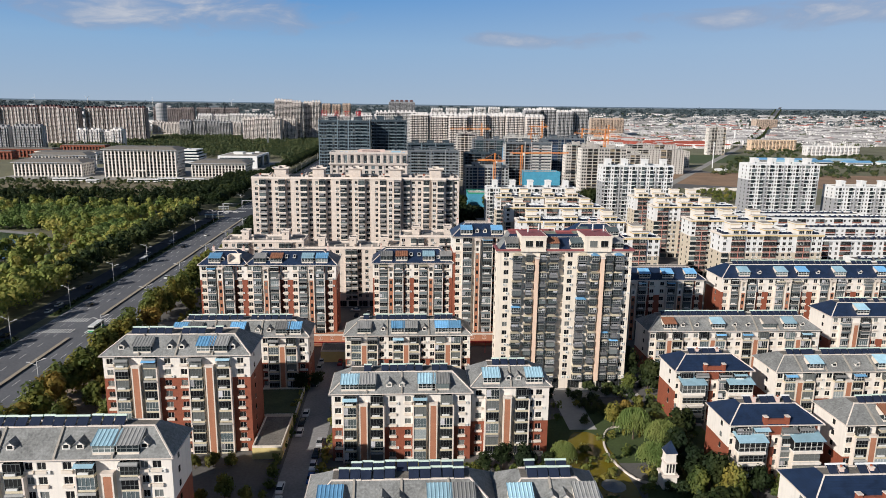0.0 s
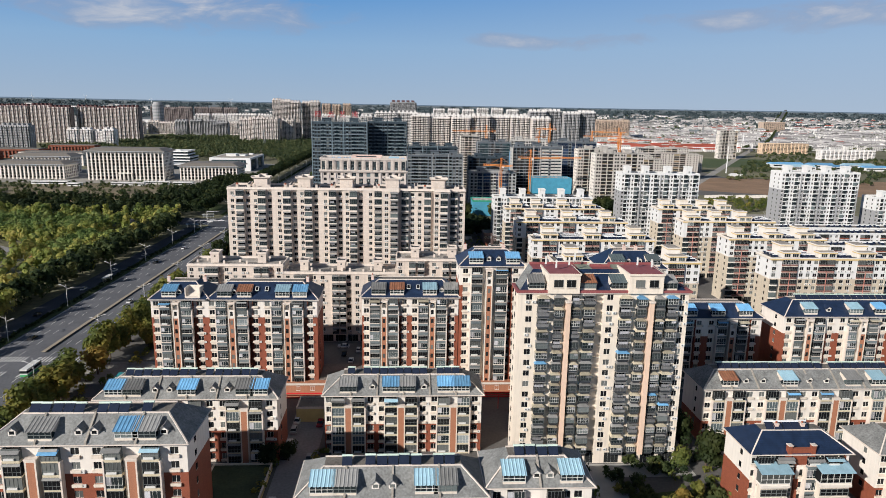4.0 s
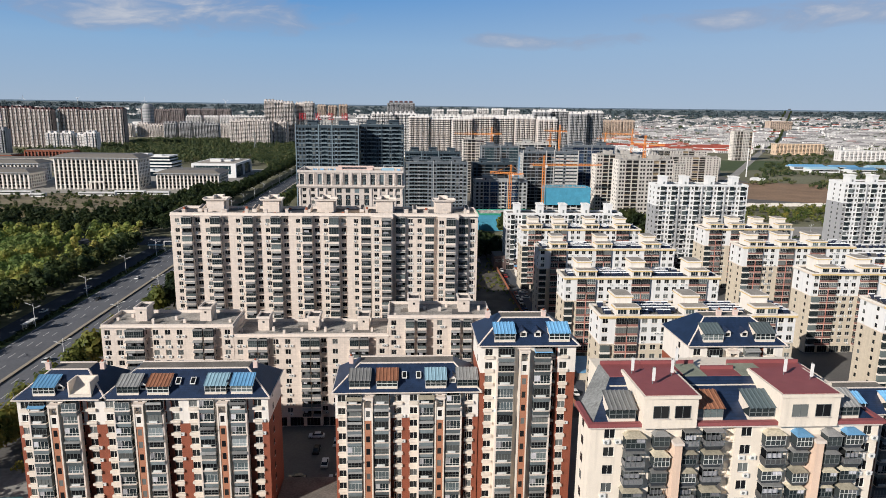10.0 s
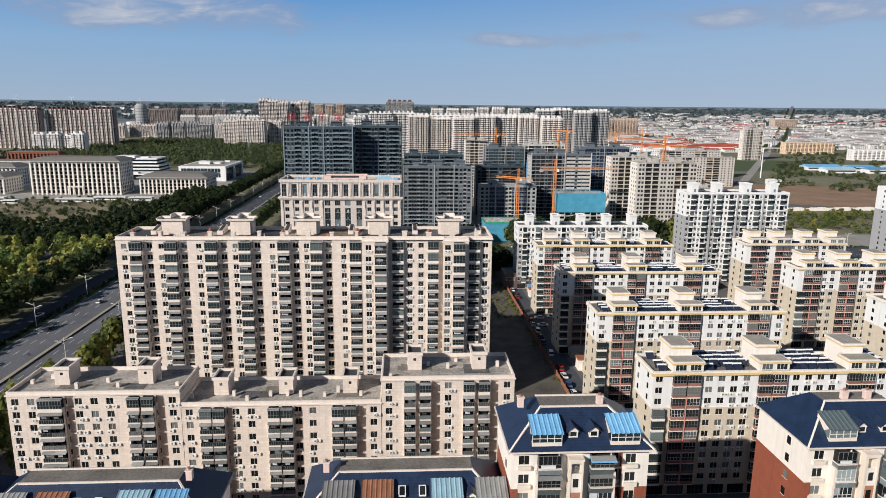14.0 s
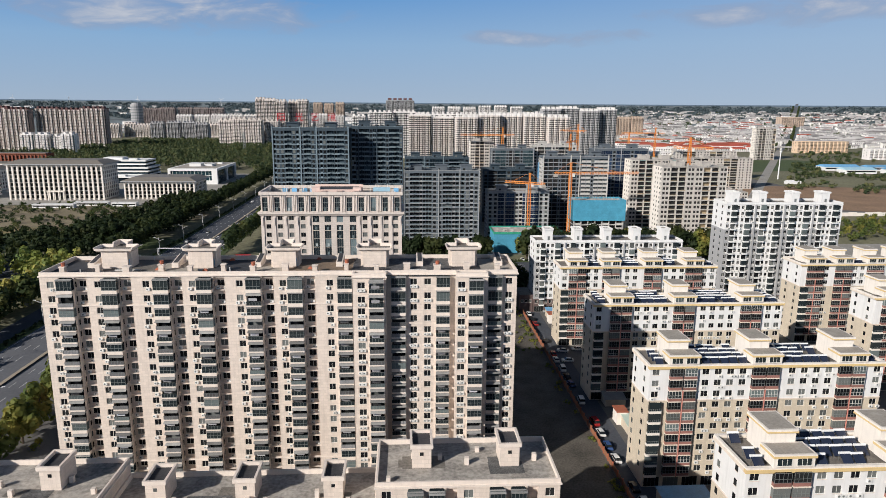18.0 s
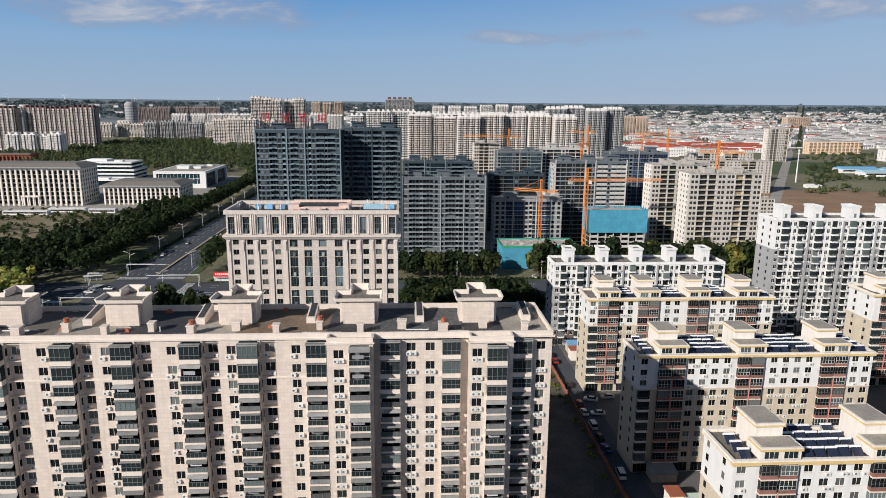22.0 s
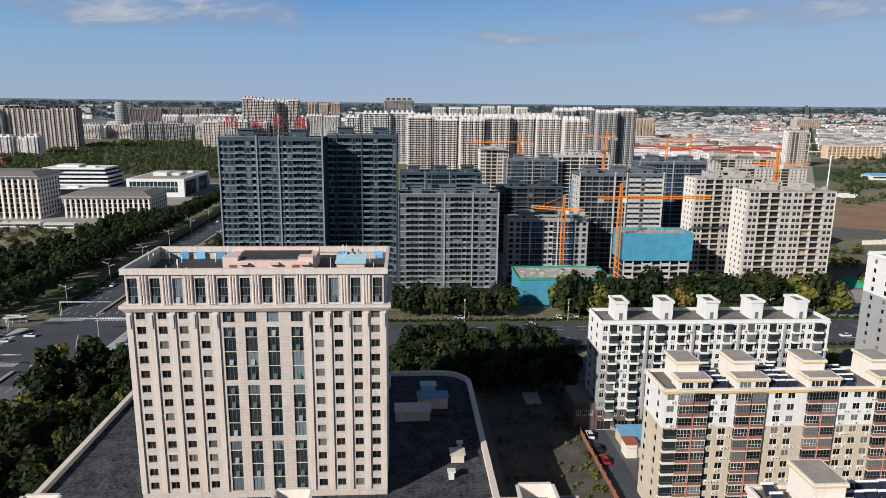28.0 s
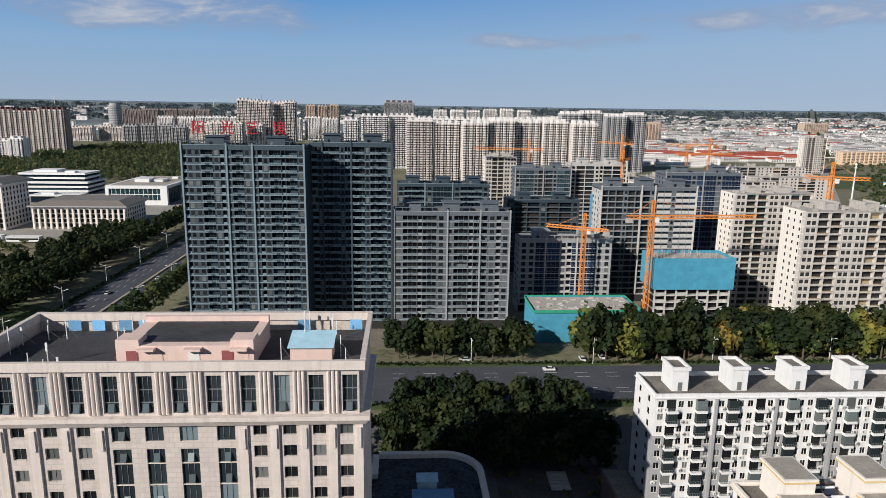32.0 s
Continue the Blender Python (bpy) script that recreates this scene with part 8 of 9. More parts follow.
# wind turbines and masts on the skyline
for k, (x, y, h) in enumerate(((-1830, 4050, 126), (-1500, 4150, 120), (-1050, 4200, 122), (-2100, 4000, 124))):
    th = thing("wind_turbine", (x, y, rise(x, y)), "white wind turbine on the skyline", "wind turbine", "wind turbines")
    h -= rise(x, y)
    q = Mesh()
    q.tube(0, 0, 0, h, 1.0, 0.5, M_WHITE, 10)
    part("mast", q, th)
    q = Mesh()
    q.box(-0.9, 0.9, -4, 3, h, h + 2, M_WHITE)
    part("nacelle", q, th)
    for b in range(3):
        a = 0.5 + k + b * 2.094
        q = Mesh()
        q.bar((0, -4.6, h + 1.5), (math.cos(a) * 17, -4.6, h + 1.5 + math.sin(a) * 17), 0.5, M_WHITE)
        part("blade", q, th)
for x, y, h in ((-600, 3300, 130), (-160, 1420, 42), (-300, 1500, 42), (900, 2600, 48), (1150, 2600, 48), (1400, 2700, 48)):
    th = thing("lattice_mast", (x, y, 0), "thin steel lattice mast", "pylon", "lattice masts")
    q = Mesh()
    for a, c in ((-1, -1), (1, -1), (1, 1), (-1, 1)):
        q.bar((a * h * 0.05, c * h * 0.05, 0), (a * 0.5, c * 0.5, h), 0.25, M_GFRAME)
    for i in range(8):
        z = h * i / 8
        s = h * 0.05 * (1 - i / 8) + 0.5
        q.bar((-s, -s, z), (s, -s, z + h / 8), 0.15, M_GFRAME)
        q.bar((s, s, z), (-s, s, z + h / 8), 0.15, M_GFRAME)
    part("shaft", q, th)
    q = Mesh()
    if h < 60:
        for z in (0.75, 0.88):
            q.bar((-6, 0, h * z), (6, 0, h * z), 0.25, M_GFRAME)
    else:
        q.bar((0, 0, h), (0, 0, h + 12), 0.3, M_GFRAME)
    part("crossarm", q, th)

# mid-rise white and red blocks beyond the estate
def small_block(x0, x1, y, d, n, label, seed, wall=M_WHITE):
    zs = levels(3.0, 2.85, n)
    nz = len(zs) - 1
    u = (x1 - x0) / max(3, round((x1 - x0) / 13))
    cols = []
    x = x0
    while x < x1 - 5:
        cols += [("w", x + 0.13 * u, 1.4), ("b", x + 0.38 * u, 2.6), ("b", x + 0.62 * u, 2.6), ("w", x + 0.87 * u, 1.4)]
        x += u
    th, _ = building(x0, x1, y, d, zs, cols, lambda i, x: wall, lambda i: wall, label, "mid-rise rows", bay="panel", bay_wall=wall, bay_dep=0.9, ac=0.2, seed=seed, shops=False, limit=2, bays=(0,))
    parapet(th, x1 - x0, d, zs[-1], 0.9, wall, M_DECK)
    solars(th, span(3, x1 - x0 - 3, 3.5), (4, 7), zs[-1] + 0.12, seed, 0.7)


for k, (x0, x1, y, n) in enumerate(((228, 330, 352, 7), (232, 335, 392, 7), (236, 340, 430, 7), (236, 338, 466, 6), (228, 320, 312, 6))):
    small_block(x0, x1, y, 13, n, "white walk-up block with red balcony panels", 200 + k)
q = Mesh()
q.box(0, 60, 0, 22, 0, 6.5, M_IVORY)
q.box(-0.3, 60.3, -0.3, 22.3, 6.5, 7.0, M_TRIM)
q.box(0.5, 59.5, 0.5, 21.5, 7.0, 7.05, M_GREENNET)
tagged(part("market_hall", q, None, (214, 284, 0)), "low hall with a faded green roof", "hall")

# ---------------------------------------------------------------- trees


def leaf_mat(name, a, b, c, split=0.14):
    m = bpy.data.materials.new(name)
    m.use_nodes = True
    n, l = m.node_tree.nodes, m.node_tree.links
    p = n["Principled BSDF"]
    p.inputs["Roughness"].default_value = 0.7
    p.inputs["Specular IOR Level"].default_value = 0.25
    geo = n.new("ShaderNodeNewGeometry")
    nz = n.new("ShaderNodeTexNoise")
    nz.inputs["Scale"].default_value, nz.inputs["Detail"].default_value = 0.085, 1.5
    l.new(geo.outputs["Position"], nz.inputs["Vector"])
    ad = n.new("ShaderNodeMath")
    ad.operation = "MULTIPLY_ADD"
    ad.inputs[1].default_value, ad.inputs[2].default_value = split, -0.08
    l.new(geo.outputs["Random Per Island"], ad.inputs[0])
    mr = n.new("ShaderNodeMapRange")
    mr.inputs["From Min"].default_value, mr.inputs["From Max"].default_value = 0.28, 0.72
    l.new(nz.outputs["Fac"], mr.inputs["Value"])
    sm = n.new("ShaderNodeMath")
    sm.operation = "ADD"
    l.new(mr.outputs[0], sm.inputs[0])
    l.new(ad.outputs[0], sm.inputs[1])
    rp = n.new("ShaderNodeValToRGB")
    e = rp.color_ramp.elements
    e[0].position, e[0].color = 0.1, (*a, 1)
    e[1].position, e[1].color = 1.0, (*c, 1)
    k = e.new(0.55)
    k.color = (*b, 1)
    l.new(sm.outputs[0], rp.inputs[0])
    l.new(rp.outputs[0], p.inputs["Base Color"])
    # light coming through the thin leaves
    tr, mx = n.new("ShaderNodeBsdfTranslucent"), n.new("ShaderNodeMixShader")
    mx.inputs[0].default_value = 0.38
    l.new(rp.outputs[0], tr.inputs["Color"])
    l.new(p.outputs[0], mx.inputs[1])
    l.new(tr.outputs[0], mx.inputs[2])
    l.new(mx.outputs[0], n["Material Output"].inputs["Surface"])
    return m


L_GREEN = leaf_mat("green_leaves", (0.06, 0.095, 0.028), (0.15, 0.175, 0.042), (0.31, 0.26, 0.06), 0.25)
L_PARK = leaf_mat("park_leaves", (0.11, 0.165, 0.05), (0.28, 0.32, 0.08), (0.44, 0.38, 0.11), 0.3)
L_WOOD = leaf_mat("wood_leaves", (0.027, 0.048, 0.021), (0.061, 0.086, 0.029), (0.135, 0.14, 0.045))
# skyline leaves: blue of the distance haze put into the base colour
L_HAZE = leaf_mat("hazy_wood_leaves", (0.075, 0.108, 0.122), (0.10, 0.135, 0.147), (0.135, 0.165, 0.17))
# wood leaves lifted in tone, with the haze over far trees put into colour
L_FAR = leaf_mat("mixed_wood_leaves", (0.045, 0.072, 0.036), (0.088, 0.115, 0.048), (0.17, 0.165, 0.07))
# dark green foliage, taken darker still with cloud and building shade in the colour
L_DARK = leaf_mat("dark_leaves", (0.014, 0.027, 0.011), (0.027, 0.044, 0.014), (0.06, 0.07, 0.02))
L_WILLOW = leaf_mat("willow_leaves", (0.10, 0.165, 0.045), (0.19, 0.265, 0.08), (0.28, 0.31, 0.10))
L_AUT = leaf_mat("autumn_leaves", (0.11, 0.115, 0.03), (0.22, 0.185, 0.042), (0.31, 0.205, 0.05), 0.25)
M_BARK = mat("bark", (0.10, 0.075, 0.055), 0.95, var=0.3, fine=8)


def leaves(rg, centres, radii, count, size, squash=0.8, droop=0.0):
    """Leaf-clump quads on lumpy shells round each centre: verts and faces as arrays."""
    n = len(centres)
    d = rg.normal(size=(n, count, 3))
    d /= np.linalg.norm(d, axis=2, keepdims=True)
    r = radii[:, None] * (0.62 + 0.42 * rg.random((n, count)))
    lob = 1 + 0.22 * np.sin(d[:, :, 0] * 5 + rg.random((n, 1)) * 6) * np.cos(d[:, :, 1] * 4 + rg.random((n, 1)) * 6) + 0.15 * np.sin(d[:, :, 2] * 7 + rg.random((n, 1)) * 6)
    p = d * (r * lob)[:, :, None]
    p[:, :, 2] *= squash
    if droop:
        p[:, :, 2] -= droop * (p[:, :, 0] ** 2 + p[:, :, 1] ** 2) / radii[:, None]
    p += centres[:, None, :]
    p = p.reshape(-1, 3)
    nr = d.reshape(-1, 3) + np.array([0.0, 0.0, 0.25]) + rg.normal(size=p.shape) * 0.24
    nr /= np.linalg.norm(nr, axis=1, keepdims=True)
    u = np.cross(nr, rg.normal(size=p.shape))
    u /= np.linalg.norm(u, axis=1, keepdims=True)
    v = np.cross(nr, u)
    s = (size * (0.6 + 0.8 * rg.random(len(p))))[:, None]
    vv = np.stack([p - u * s, p + v * s * 0.7, p + u * s, p - v * s * 0.7], 1).reshape(-1, 3)
    return vv


def quads_mesh(name, vv, m):
    me = bpy.data.meshes.new(name)
    k = len(vv) // 4
    me.vertices.add(len(vv))
    me.vertices.foreach_set("co", vv.astype(np.float32).ravel())
    me.loops.add(4 * k)
    me.loops.foreach_set("vertex_index", np.arange(4 * k, dtype=np.int32))
    me.polygons.add(k)
    me.polygons.foreach_set("loop_start", np.arange(k, dtype=np.int32) * 4)
    me.polygons.foreach_set("loop_total", np.full(k, 4, dtype=np.int32))
    me.materials.append(m)
    me.update(calc_edges=True)
    return me


def crown_data(seed, h, r, m, kind="round", per=105, leaf=0.46):
    rg = np.random.default_rng(seed)
    if kind == "willow":
        # hanging strands from a dome
        n = 520
        a, q = rg.uniform(0, 6.283, n), np.sqrt(rg.uniform(0.05, 1.0, n))
        top = np.stack([np.cos(a) * q * r * 0.8, np.sin(a) * q * r * 0.8, h * (0.62 + 0.36 * np.sqrt(1 - 0.8 * q * q))], 1)
        ln = rg.uniform(0.35, 0.8, n) * h * 0.62
        out = []
        for k in range(8):
            c = top.copy()
            c[:, :2] *= (1 + 0.05 * k)
            c[:, 2] -= ln * k / 8
            c += rg.normal(size=c.shape) * 0.18
            b = rg.uniform(0, 6.283, n)
            u = np.stack([np.cos(b), np.sin(b), np.zeros(n)], 1) * 0.085
            z = np.array([0, 0, 1.0]) * (ln / 8)[:, None] * 0.75
            out.append(np.stack([c - u - z, c + u - z, c + u + z, c - u + z], 1).reshape(-1, 3))
        return quads_mesh("crown", np.concatenate(out), m)
    n = 15
    a = rg.uniform(0, 6.283, n)
    q = rg.uniform(0.15, 0.68, n) * r
    c = np.stack([np.cos(a) * q, np.sin(a) * q, h * rg.uniform(0.28, 0.8, n)], 1)
    c[0] = (0, 0, h * 0.82)
    rr = r * rg.uniform(0.36, 0.55, n)
    vv = leaves(rg, c, rr, per, leaf, 0.95)
    return quads_mesh("crown", vv, m)


def trunk_data(seed, h):
    rnd = random.Random(seed)
    m = Mesh()
    m.tube(0, 0, 0, h * 0.4, 0.26, 0.16, M_BARK, 7)
    for k in range(5):
        a = 2 * math.pi * k / 5 + rnd.uniform(-0.4, 0.4)
        m.bar((0, 0, h * (0.25 + 0.03 * k)), (math.cos(a) * h * 0.18, math.sin(a) * h * 0.18, h * (0.5 + 0.04 * k)), 0.07, M_BARK)
    return m.data("trunk")


TREES = {}
for nm, lm, h, r, kd in (("green", L_GREEN, 9.5, 4.0, "round"), ("dark", L_DARK, 11.0, 4.2, "round"), ("autumn", L_AUT, 8.0, 3.6, "round"), ("willow", L_WILLOW, 9.0, 4.6, "willow")):
    TREES[nm] = [(crown_data(10 * k + len(nm), h, r, lm, kd), trunk_data(k, h)) for k in range(4)]
FAR_TREES = {nm: [(crown_data(10 * k + len(nm), h, r, lm, "round", 40, 0.66), TREES[nm][k][1]) for k in range(4)] for nm, lm, h, r in (("green", L_GREEN, 9.5, 4.0), ("dark", L_DARK, 11.0, 4.2), ("autumn", L_AUT, 8.0, 3.6))}
TLAB = {"green": ("leafy green street tree beginning to yellow", "tree"), "dark": ("dense dark green tree", "tree"), "autumn": ("small tree with yellow and rust autumn leaves", "tree"), "willow": ("pale green weeping willow by the water", "willow tree")}
trnd = random.Random(404)


def tree(kind, x, y, s=1.0):
    th = thing("tree", (x, y, 0), TLAB[kind][0], TLAB[kind][1], kind + " trees")
    cr, tk = trnd.choice(TREES[kind] if y < 330 or kind == "willow" else FAR_TREES[kind])
    part("crown", cr, th)
    part("trunk", tk, th)
    th.scale = (s * trnd.uniform(0.85, 1.15), s * trnd.uniform(0.85, 1.15), s * trnd.uniform(0.85, 1.2))
    th.rotation_euler = (0, 0, trnd.uniform(0, 6.28))


def wood(name, pts, hs, rs, m, label, seed, per=110, size=0.75, lobes=3):
    rg = np.random.default_rng(seed)
    pts, hs, rs = np.array(pts), np.array(hs), np.array(rs)
    base = np.array([rise(x, y) for x, y in pts])
    cs, rr = [], []
    for k in range(lobes):
        off = rg.normal(size=(len(pts), 2)) * rs[:, None] * 0.35
        cs.append(np.stack([pts[:, 0] + off[:, 0], pts[:, 1] + off[:, 1], base + hs * (0.5 + 0.4 * k / max(1, lobes - 1))], 1))
        rr.append(rs * (0.82 - 0.34 * k / max(1, lobes - 1)))
    vv = leaves(rg, np.concatenate(cs), np.concatenate(rr), per // lobes, size, 0.85)
    ob = new(name, quads_mesh(name, vv, m))
    return tagged(ob, label, "trees", kind="stuff")


def scatter(n, x0, x1, y0, y1, seed, keep=lambda x, y: True):
    rnd = random.Random(seed)
    out = []
    while len(out) < n:
        x, y = rnd.uniform(x0, x1), rnd.uniform(y0, y1)
        if keep(x, y):
            out.append((x, y))
    return out


def in_lake(x, y):
    return ((x + 303) / (84 if y > 440 else 74)) ** 2 + ((y - 425) / (66 if y > 425 else 56)) ** 2 < 1


def in_grove(x, y):
    """The willows behind the lake and beside the pavilion."""
    return (-310 < x < -212 and 488 < y < 556) or (-208 < x < -190 and 436 < y < 486)


def in_park(x, y):
    return not in_lake(x, y) and not in_grove(x, y) and not (abs(x + 207) < 8 and 396 < y < 433) and math.sin(x * 0.045 + 1) * math.sin(y * 0.038) > -0.8


park = scatter(1350, -480, -172, 200, 575, 21, in_park)
wood("park_wood", park, [7 + 9 * ((i * 37) % 100) / 100 for i in range(len(park))], [3.6 + 2.2 * ((i * 53) % 100) / 100 for i in range(len(park))], L_PARK, "mixed green and yellowing park wood", 31, 174, 0.95, 3)
grove = scatter(190, -310, -190, 436, 556, 28, in_grove)
wood("willow_grove", grove, [8 + 3 * ((i * 37) % 100) / 100 for i in range(190)], [4.2 + 1.6 * ((i * 53) % 100) / 100 for i in range(190)], L_WILLOW, "pale green willows round the park lake", 43, 240, 0.75, 4)
pk2 = scatter(430, -480, -182, 575, 720, 22, lambda x, y: x > -230 or y < 660)
wood("dark_wood", pk2 + scatter(150, -215, -178, 640, 850, 23), [12] * 580, [4.4] * 580, L_DARK, "dark wood beside the avenue", 32, 111, 0.95)
def clear_civic(x, y):
    return not (-410 < x < -205 and y < 1180) and not (x < -540 and y < 1330)


fw = scatter(1900, -690, -180, 1090, 1900, 24, lambda x, y: clear_civic(x, y) and (y < 1560 or x > -640))
wood("far_wood", fw, [10 + 5 * ((i * 37) % 100) / 100 for i in range(1900)], [5.5 + 3.0 * ((i * 53) % 100) / 100 for i in range(1900)], L_FAR, "haze-toned green wood behind the civic buildings", 33, 63, 1.35)
wood("far_tree_belt", scatter(430, 420, 1000, 900, 1600, 25, lambda x, y: x > 345 + (y - 780) * 0.607 and math.sin(x * 0.03) * math.sin(y * 0.025 + 1) > -0.35), [4.5] * 430, [4.5] * 430, L_FAR, "scattered scrub among far fields", 34, 60, 1.3)
wood("town_trees", scatter(1300, 300, 3300, 1700, 4000, 26, lambda x, y: off_road(x, y) and math.hypot(x, y - 150) < 3900), [9] * 1300, [9] * 1300, L_FAR, "trees between far houses", 35, 45, 1.8)
wood("cleared_shrubs", scatter(420, -480, -190, 690, 835, 29), [1.8 + 1.6 * ((i * 37) % 100) / 100 for i in range(420)], [1.6 + 2.0 * ((i * 53) % 100) / 100 for i in range(420)], L_WOOD, "low scrub and saplings on cleared ground", 40, 60, 0.6)
wood("field_hedge", scatter(150, 225, 430, 640, 738, 41), [5.5] * 150, [3.6] * 150, L_GREEN, "green bushes at the edge of the field", 42, 90, 0.7)
rt = []
for k in range(90, 310):
    for s in (-15, 15):
        p = Vector((276, 724, 0)) + dv * (k * 12.6 + trnd.uniform(-3, 3)) + dn * (s + trnd.uniform(-2, 2))
        rt.append((p.x, p.y))
wood("roadside_trees", rt, [9] * len(rt), [3.8] * len(rt), L_WOOD, "dark rows of trees along the far road", 38, 36, 1.4)
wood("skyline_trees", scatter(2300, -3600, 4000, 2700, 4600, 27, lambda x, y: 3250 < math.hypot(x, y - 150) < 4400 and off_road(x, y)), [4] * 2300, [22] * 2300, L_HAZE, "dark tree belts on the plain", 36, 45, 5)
av = []
for y in range(30, 1400, 7):
    if not 540 < y < 604:
        av += [(-167 + trnd.uniform(-1.5, 1.5), y), (-174 + trnd.uniform(-2, 2), y + 3)]
        if y > 610:
            av += [(-107 + trnd.uniform(-1.5, 1.5), y)]
# rows farther along get darker leaves, cloud shade put into their colour
near_av = [p for p in av if p[1] < 330]
dark_av = [p for p in av if p[1] > 604 and p[0] < -150]
av = [p for p in av if p[1] >= 330 and p not in dark_av]
wood("verge_trees", near_av, [14] * len(near_av), [5.2] * len(near_av), L_PARK, "rows of yellowing street trees along the avenue", 39, 320, 0.75, 4)
wood("avenue_trees", av, [13.5] * len(av), [5.0] * len(av), L_WOOD, "rows of street trees along the avenue", 37, 180, 0.95, 4)
wood("dark_avenue_trees", dark_av, [13.5] * len(dark_av), [5.0] * len(dark_av), L_DARK, "street trees along the avenue, darkened as under cloud", 45, 150, 0.95, 4)
gs = scatter(70, 52, 79, 176, 206, 46, lambda x, y: math.sin(x * 0.35 + y * 0.3) > -0.1) + scatter(60, 60, 79, 122, 150, 47)
wood("garden_shrubs", gs, [1.4 + 1.4 * ((i * 37) % 100) / 100 for i in range(130)], [1.0 + 0.9 * ((i * 53) % 100) / 100 for i in range(130)], L_WOOD, "clipped shrubs and bushes in the courtyard garden", 48, 150, 0.3)
# road-side plantations of the cross street
for x in range(58, 208, 5):
    for y in (596, 602, 608.5):
        if not 56 < x < 75:
            k = trnd.random()
            tree("autumn" if k < 0.08 else "green" if k < 0.42 else "dark", x + trnd.uniform(-2, 2), y + trnd.uniform(-2, 2), 1.65)
for x in range(4, 58, 6):
    for y in (598, 605):
        tree("dark", x + trnd.uniform(-2, 2), y + trnd.uniform(-2, 2), 1.25)
for x in range(6, 62, 6):
    for y in (518, 526, 535, 543, 551):
        tree("dark", x + trnd.uniform(-2, 2), y + trnd.uniform(-2, 2), 1.12)
for x in range(-68, 8, 9):
    for y in (520, 535):
        tree("dark", x + trnd.uniform(-2, 2), y + trnd.uniform(-2, 2), 0.95)
for x in range(150, 200, 9):
    tree("green", x + trnd.uniform(-2, 2), 600 + trnd.uniform(-3, 3), 1.0)
    tree("green", x + trnd.uniform(-2, 2), 528 + trnd.uniform(-3, 3), 0.9)
for y in range(120, 540, 8):
    k = trnd.random()
    tree("dark" if y > 400 and k > 0.35 else "autumn" if k < 0.2 else "green", -105 + trnd.uniform(-3, 3), y + trnd.uniform(-2, 2), 1.35)
    if y < 236 or 285 < y < 300 or y > 430:
        tree("dark" if y > 400 and k < 0.8 else "autumn" if k > 0.6 else "green", -96 + trnd.uniform(-4, 4), y + trnd.uniform(-2, 2), 0.95)
for y in range(424, 540, 7):
    for x in (-78, -85, -92, -99):
        k = trnd.random()
        tree("autumn" if k < 0.02 else "green" if k < 0.07 else "dark", x + trnd.uniform(-2, 2), y + trnd.uniform(-2, 2), trnd.uniform(0.75, 1.1))
for x, y, k, s in ((40.5, 153, "willow", 0.8), (64, 168, "willow", 1.0), (69, 160, "willow", 0.95), (64, 152, "willow", 0.85), (61, 176, "green", 0.8), (68, 177, "green", 0.7), (69, 153, "dark", 1.0), (73, 158, "dark", 0.9), (72, 148, "dark", 0.95), (74, 142, "dark", 1.0), (70, 140, "green", 0.8), (77, 137, "green", 0.9), (84, 138, "dark", 0.8), (90, 139, "green", 0.7), (70, 128, "dark", 1.0), (75, 170, "green", 0.7), (76, 166, "dark", 0.8), (80, 170, "dark", 0.7),
                   (79, 198, "dark", 1.15), (75, 208, "dark", 1.1), (25, 153, "dark", 0.7), (31, 152, "dark", 0.7), (20, 152, "dark", 0.6), (37, 151, "dark", 0.6), (73, 200, "green", 0.7), (66, 182, "autumn", 0.6), (72, 186, "green", 0.6),
                   (-36, 140, "green", 0.6), (-42, 143, "green", 0.6), (-47, 141, "autumn", 0.5), (-57, 157.5, "green", 0.45), (-53, 156.5, "autumn", 0.5), (-48.5, 157, "autumn", 0.5), (-44, 157.5, "green", 0.45), (-28.5, 206, "dark", 0.6), (-33, 203, "dark", 0.6), (44, 190, "dark", 0.8), (-19, 196, "dark", 0.5), (-80, 188, "dark", 0.8), (-84, 180, "green", 0.8), (-86, 200, "autumn", 0.7),
                   (57, 508, "autumn", 0.6)):
    tree(k, x, y, s)

# ---------------------------------------------------------------- far haze band at the rim of the plain
# self-lit rim: land tones with haze blue mixed in towards the top
hz_m = bpy.data.materials.new("distant_land")
hz_m.use_nodes = True
hn, hl = hz_m.node_tree.nodes, hz_m.node_tree.links
hn.clear()
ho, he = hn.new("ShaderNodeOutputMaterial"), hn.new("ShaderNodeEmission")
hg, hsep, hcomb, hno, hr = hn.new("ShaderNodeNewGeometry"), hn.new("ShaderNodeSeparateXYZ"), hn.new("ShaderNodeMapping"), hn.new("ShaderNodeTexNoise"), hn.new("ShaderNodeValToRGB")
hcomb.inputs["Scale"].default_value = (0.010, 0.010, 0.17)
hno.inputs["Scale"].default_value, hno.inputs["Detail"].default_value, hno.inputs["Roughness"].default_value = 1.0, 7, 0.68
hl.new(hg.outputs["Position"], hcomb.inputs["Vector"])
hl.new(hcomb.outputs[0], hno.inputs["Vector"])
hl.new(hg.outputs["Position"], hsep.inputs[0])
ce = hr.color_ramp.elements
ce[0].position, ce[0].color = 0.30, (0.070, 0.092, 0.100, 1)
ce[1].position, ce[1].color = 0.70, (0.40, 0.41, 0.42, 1)
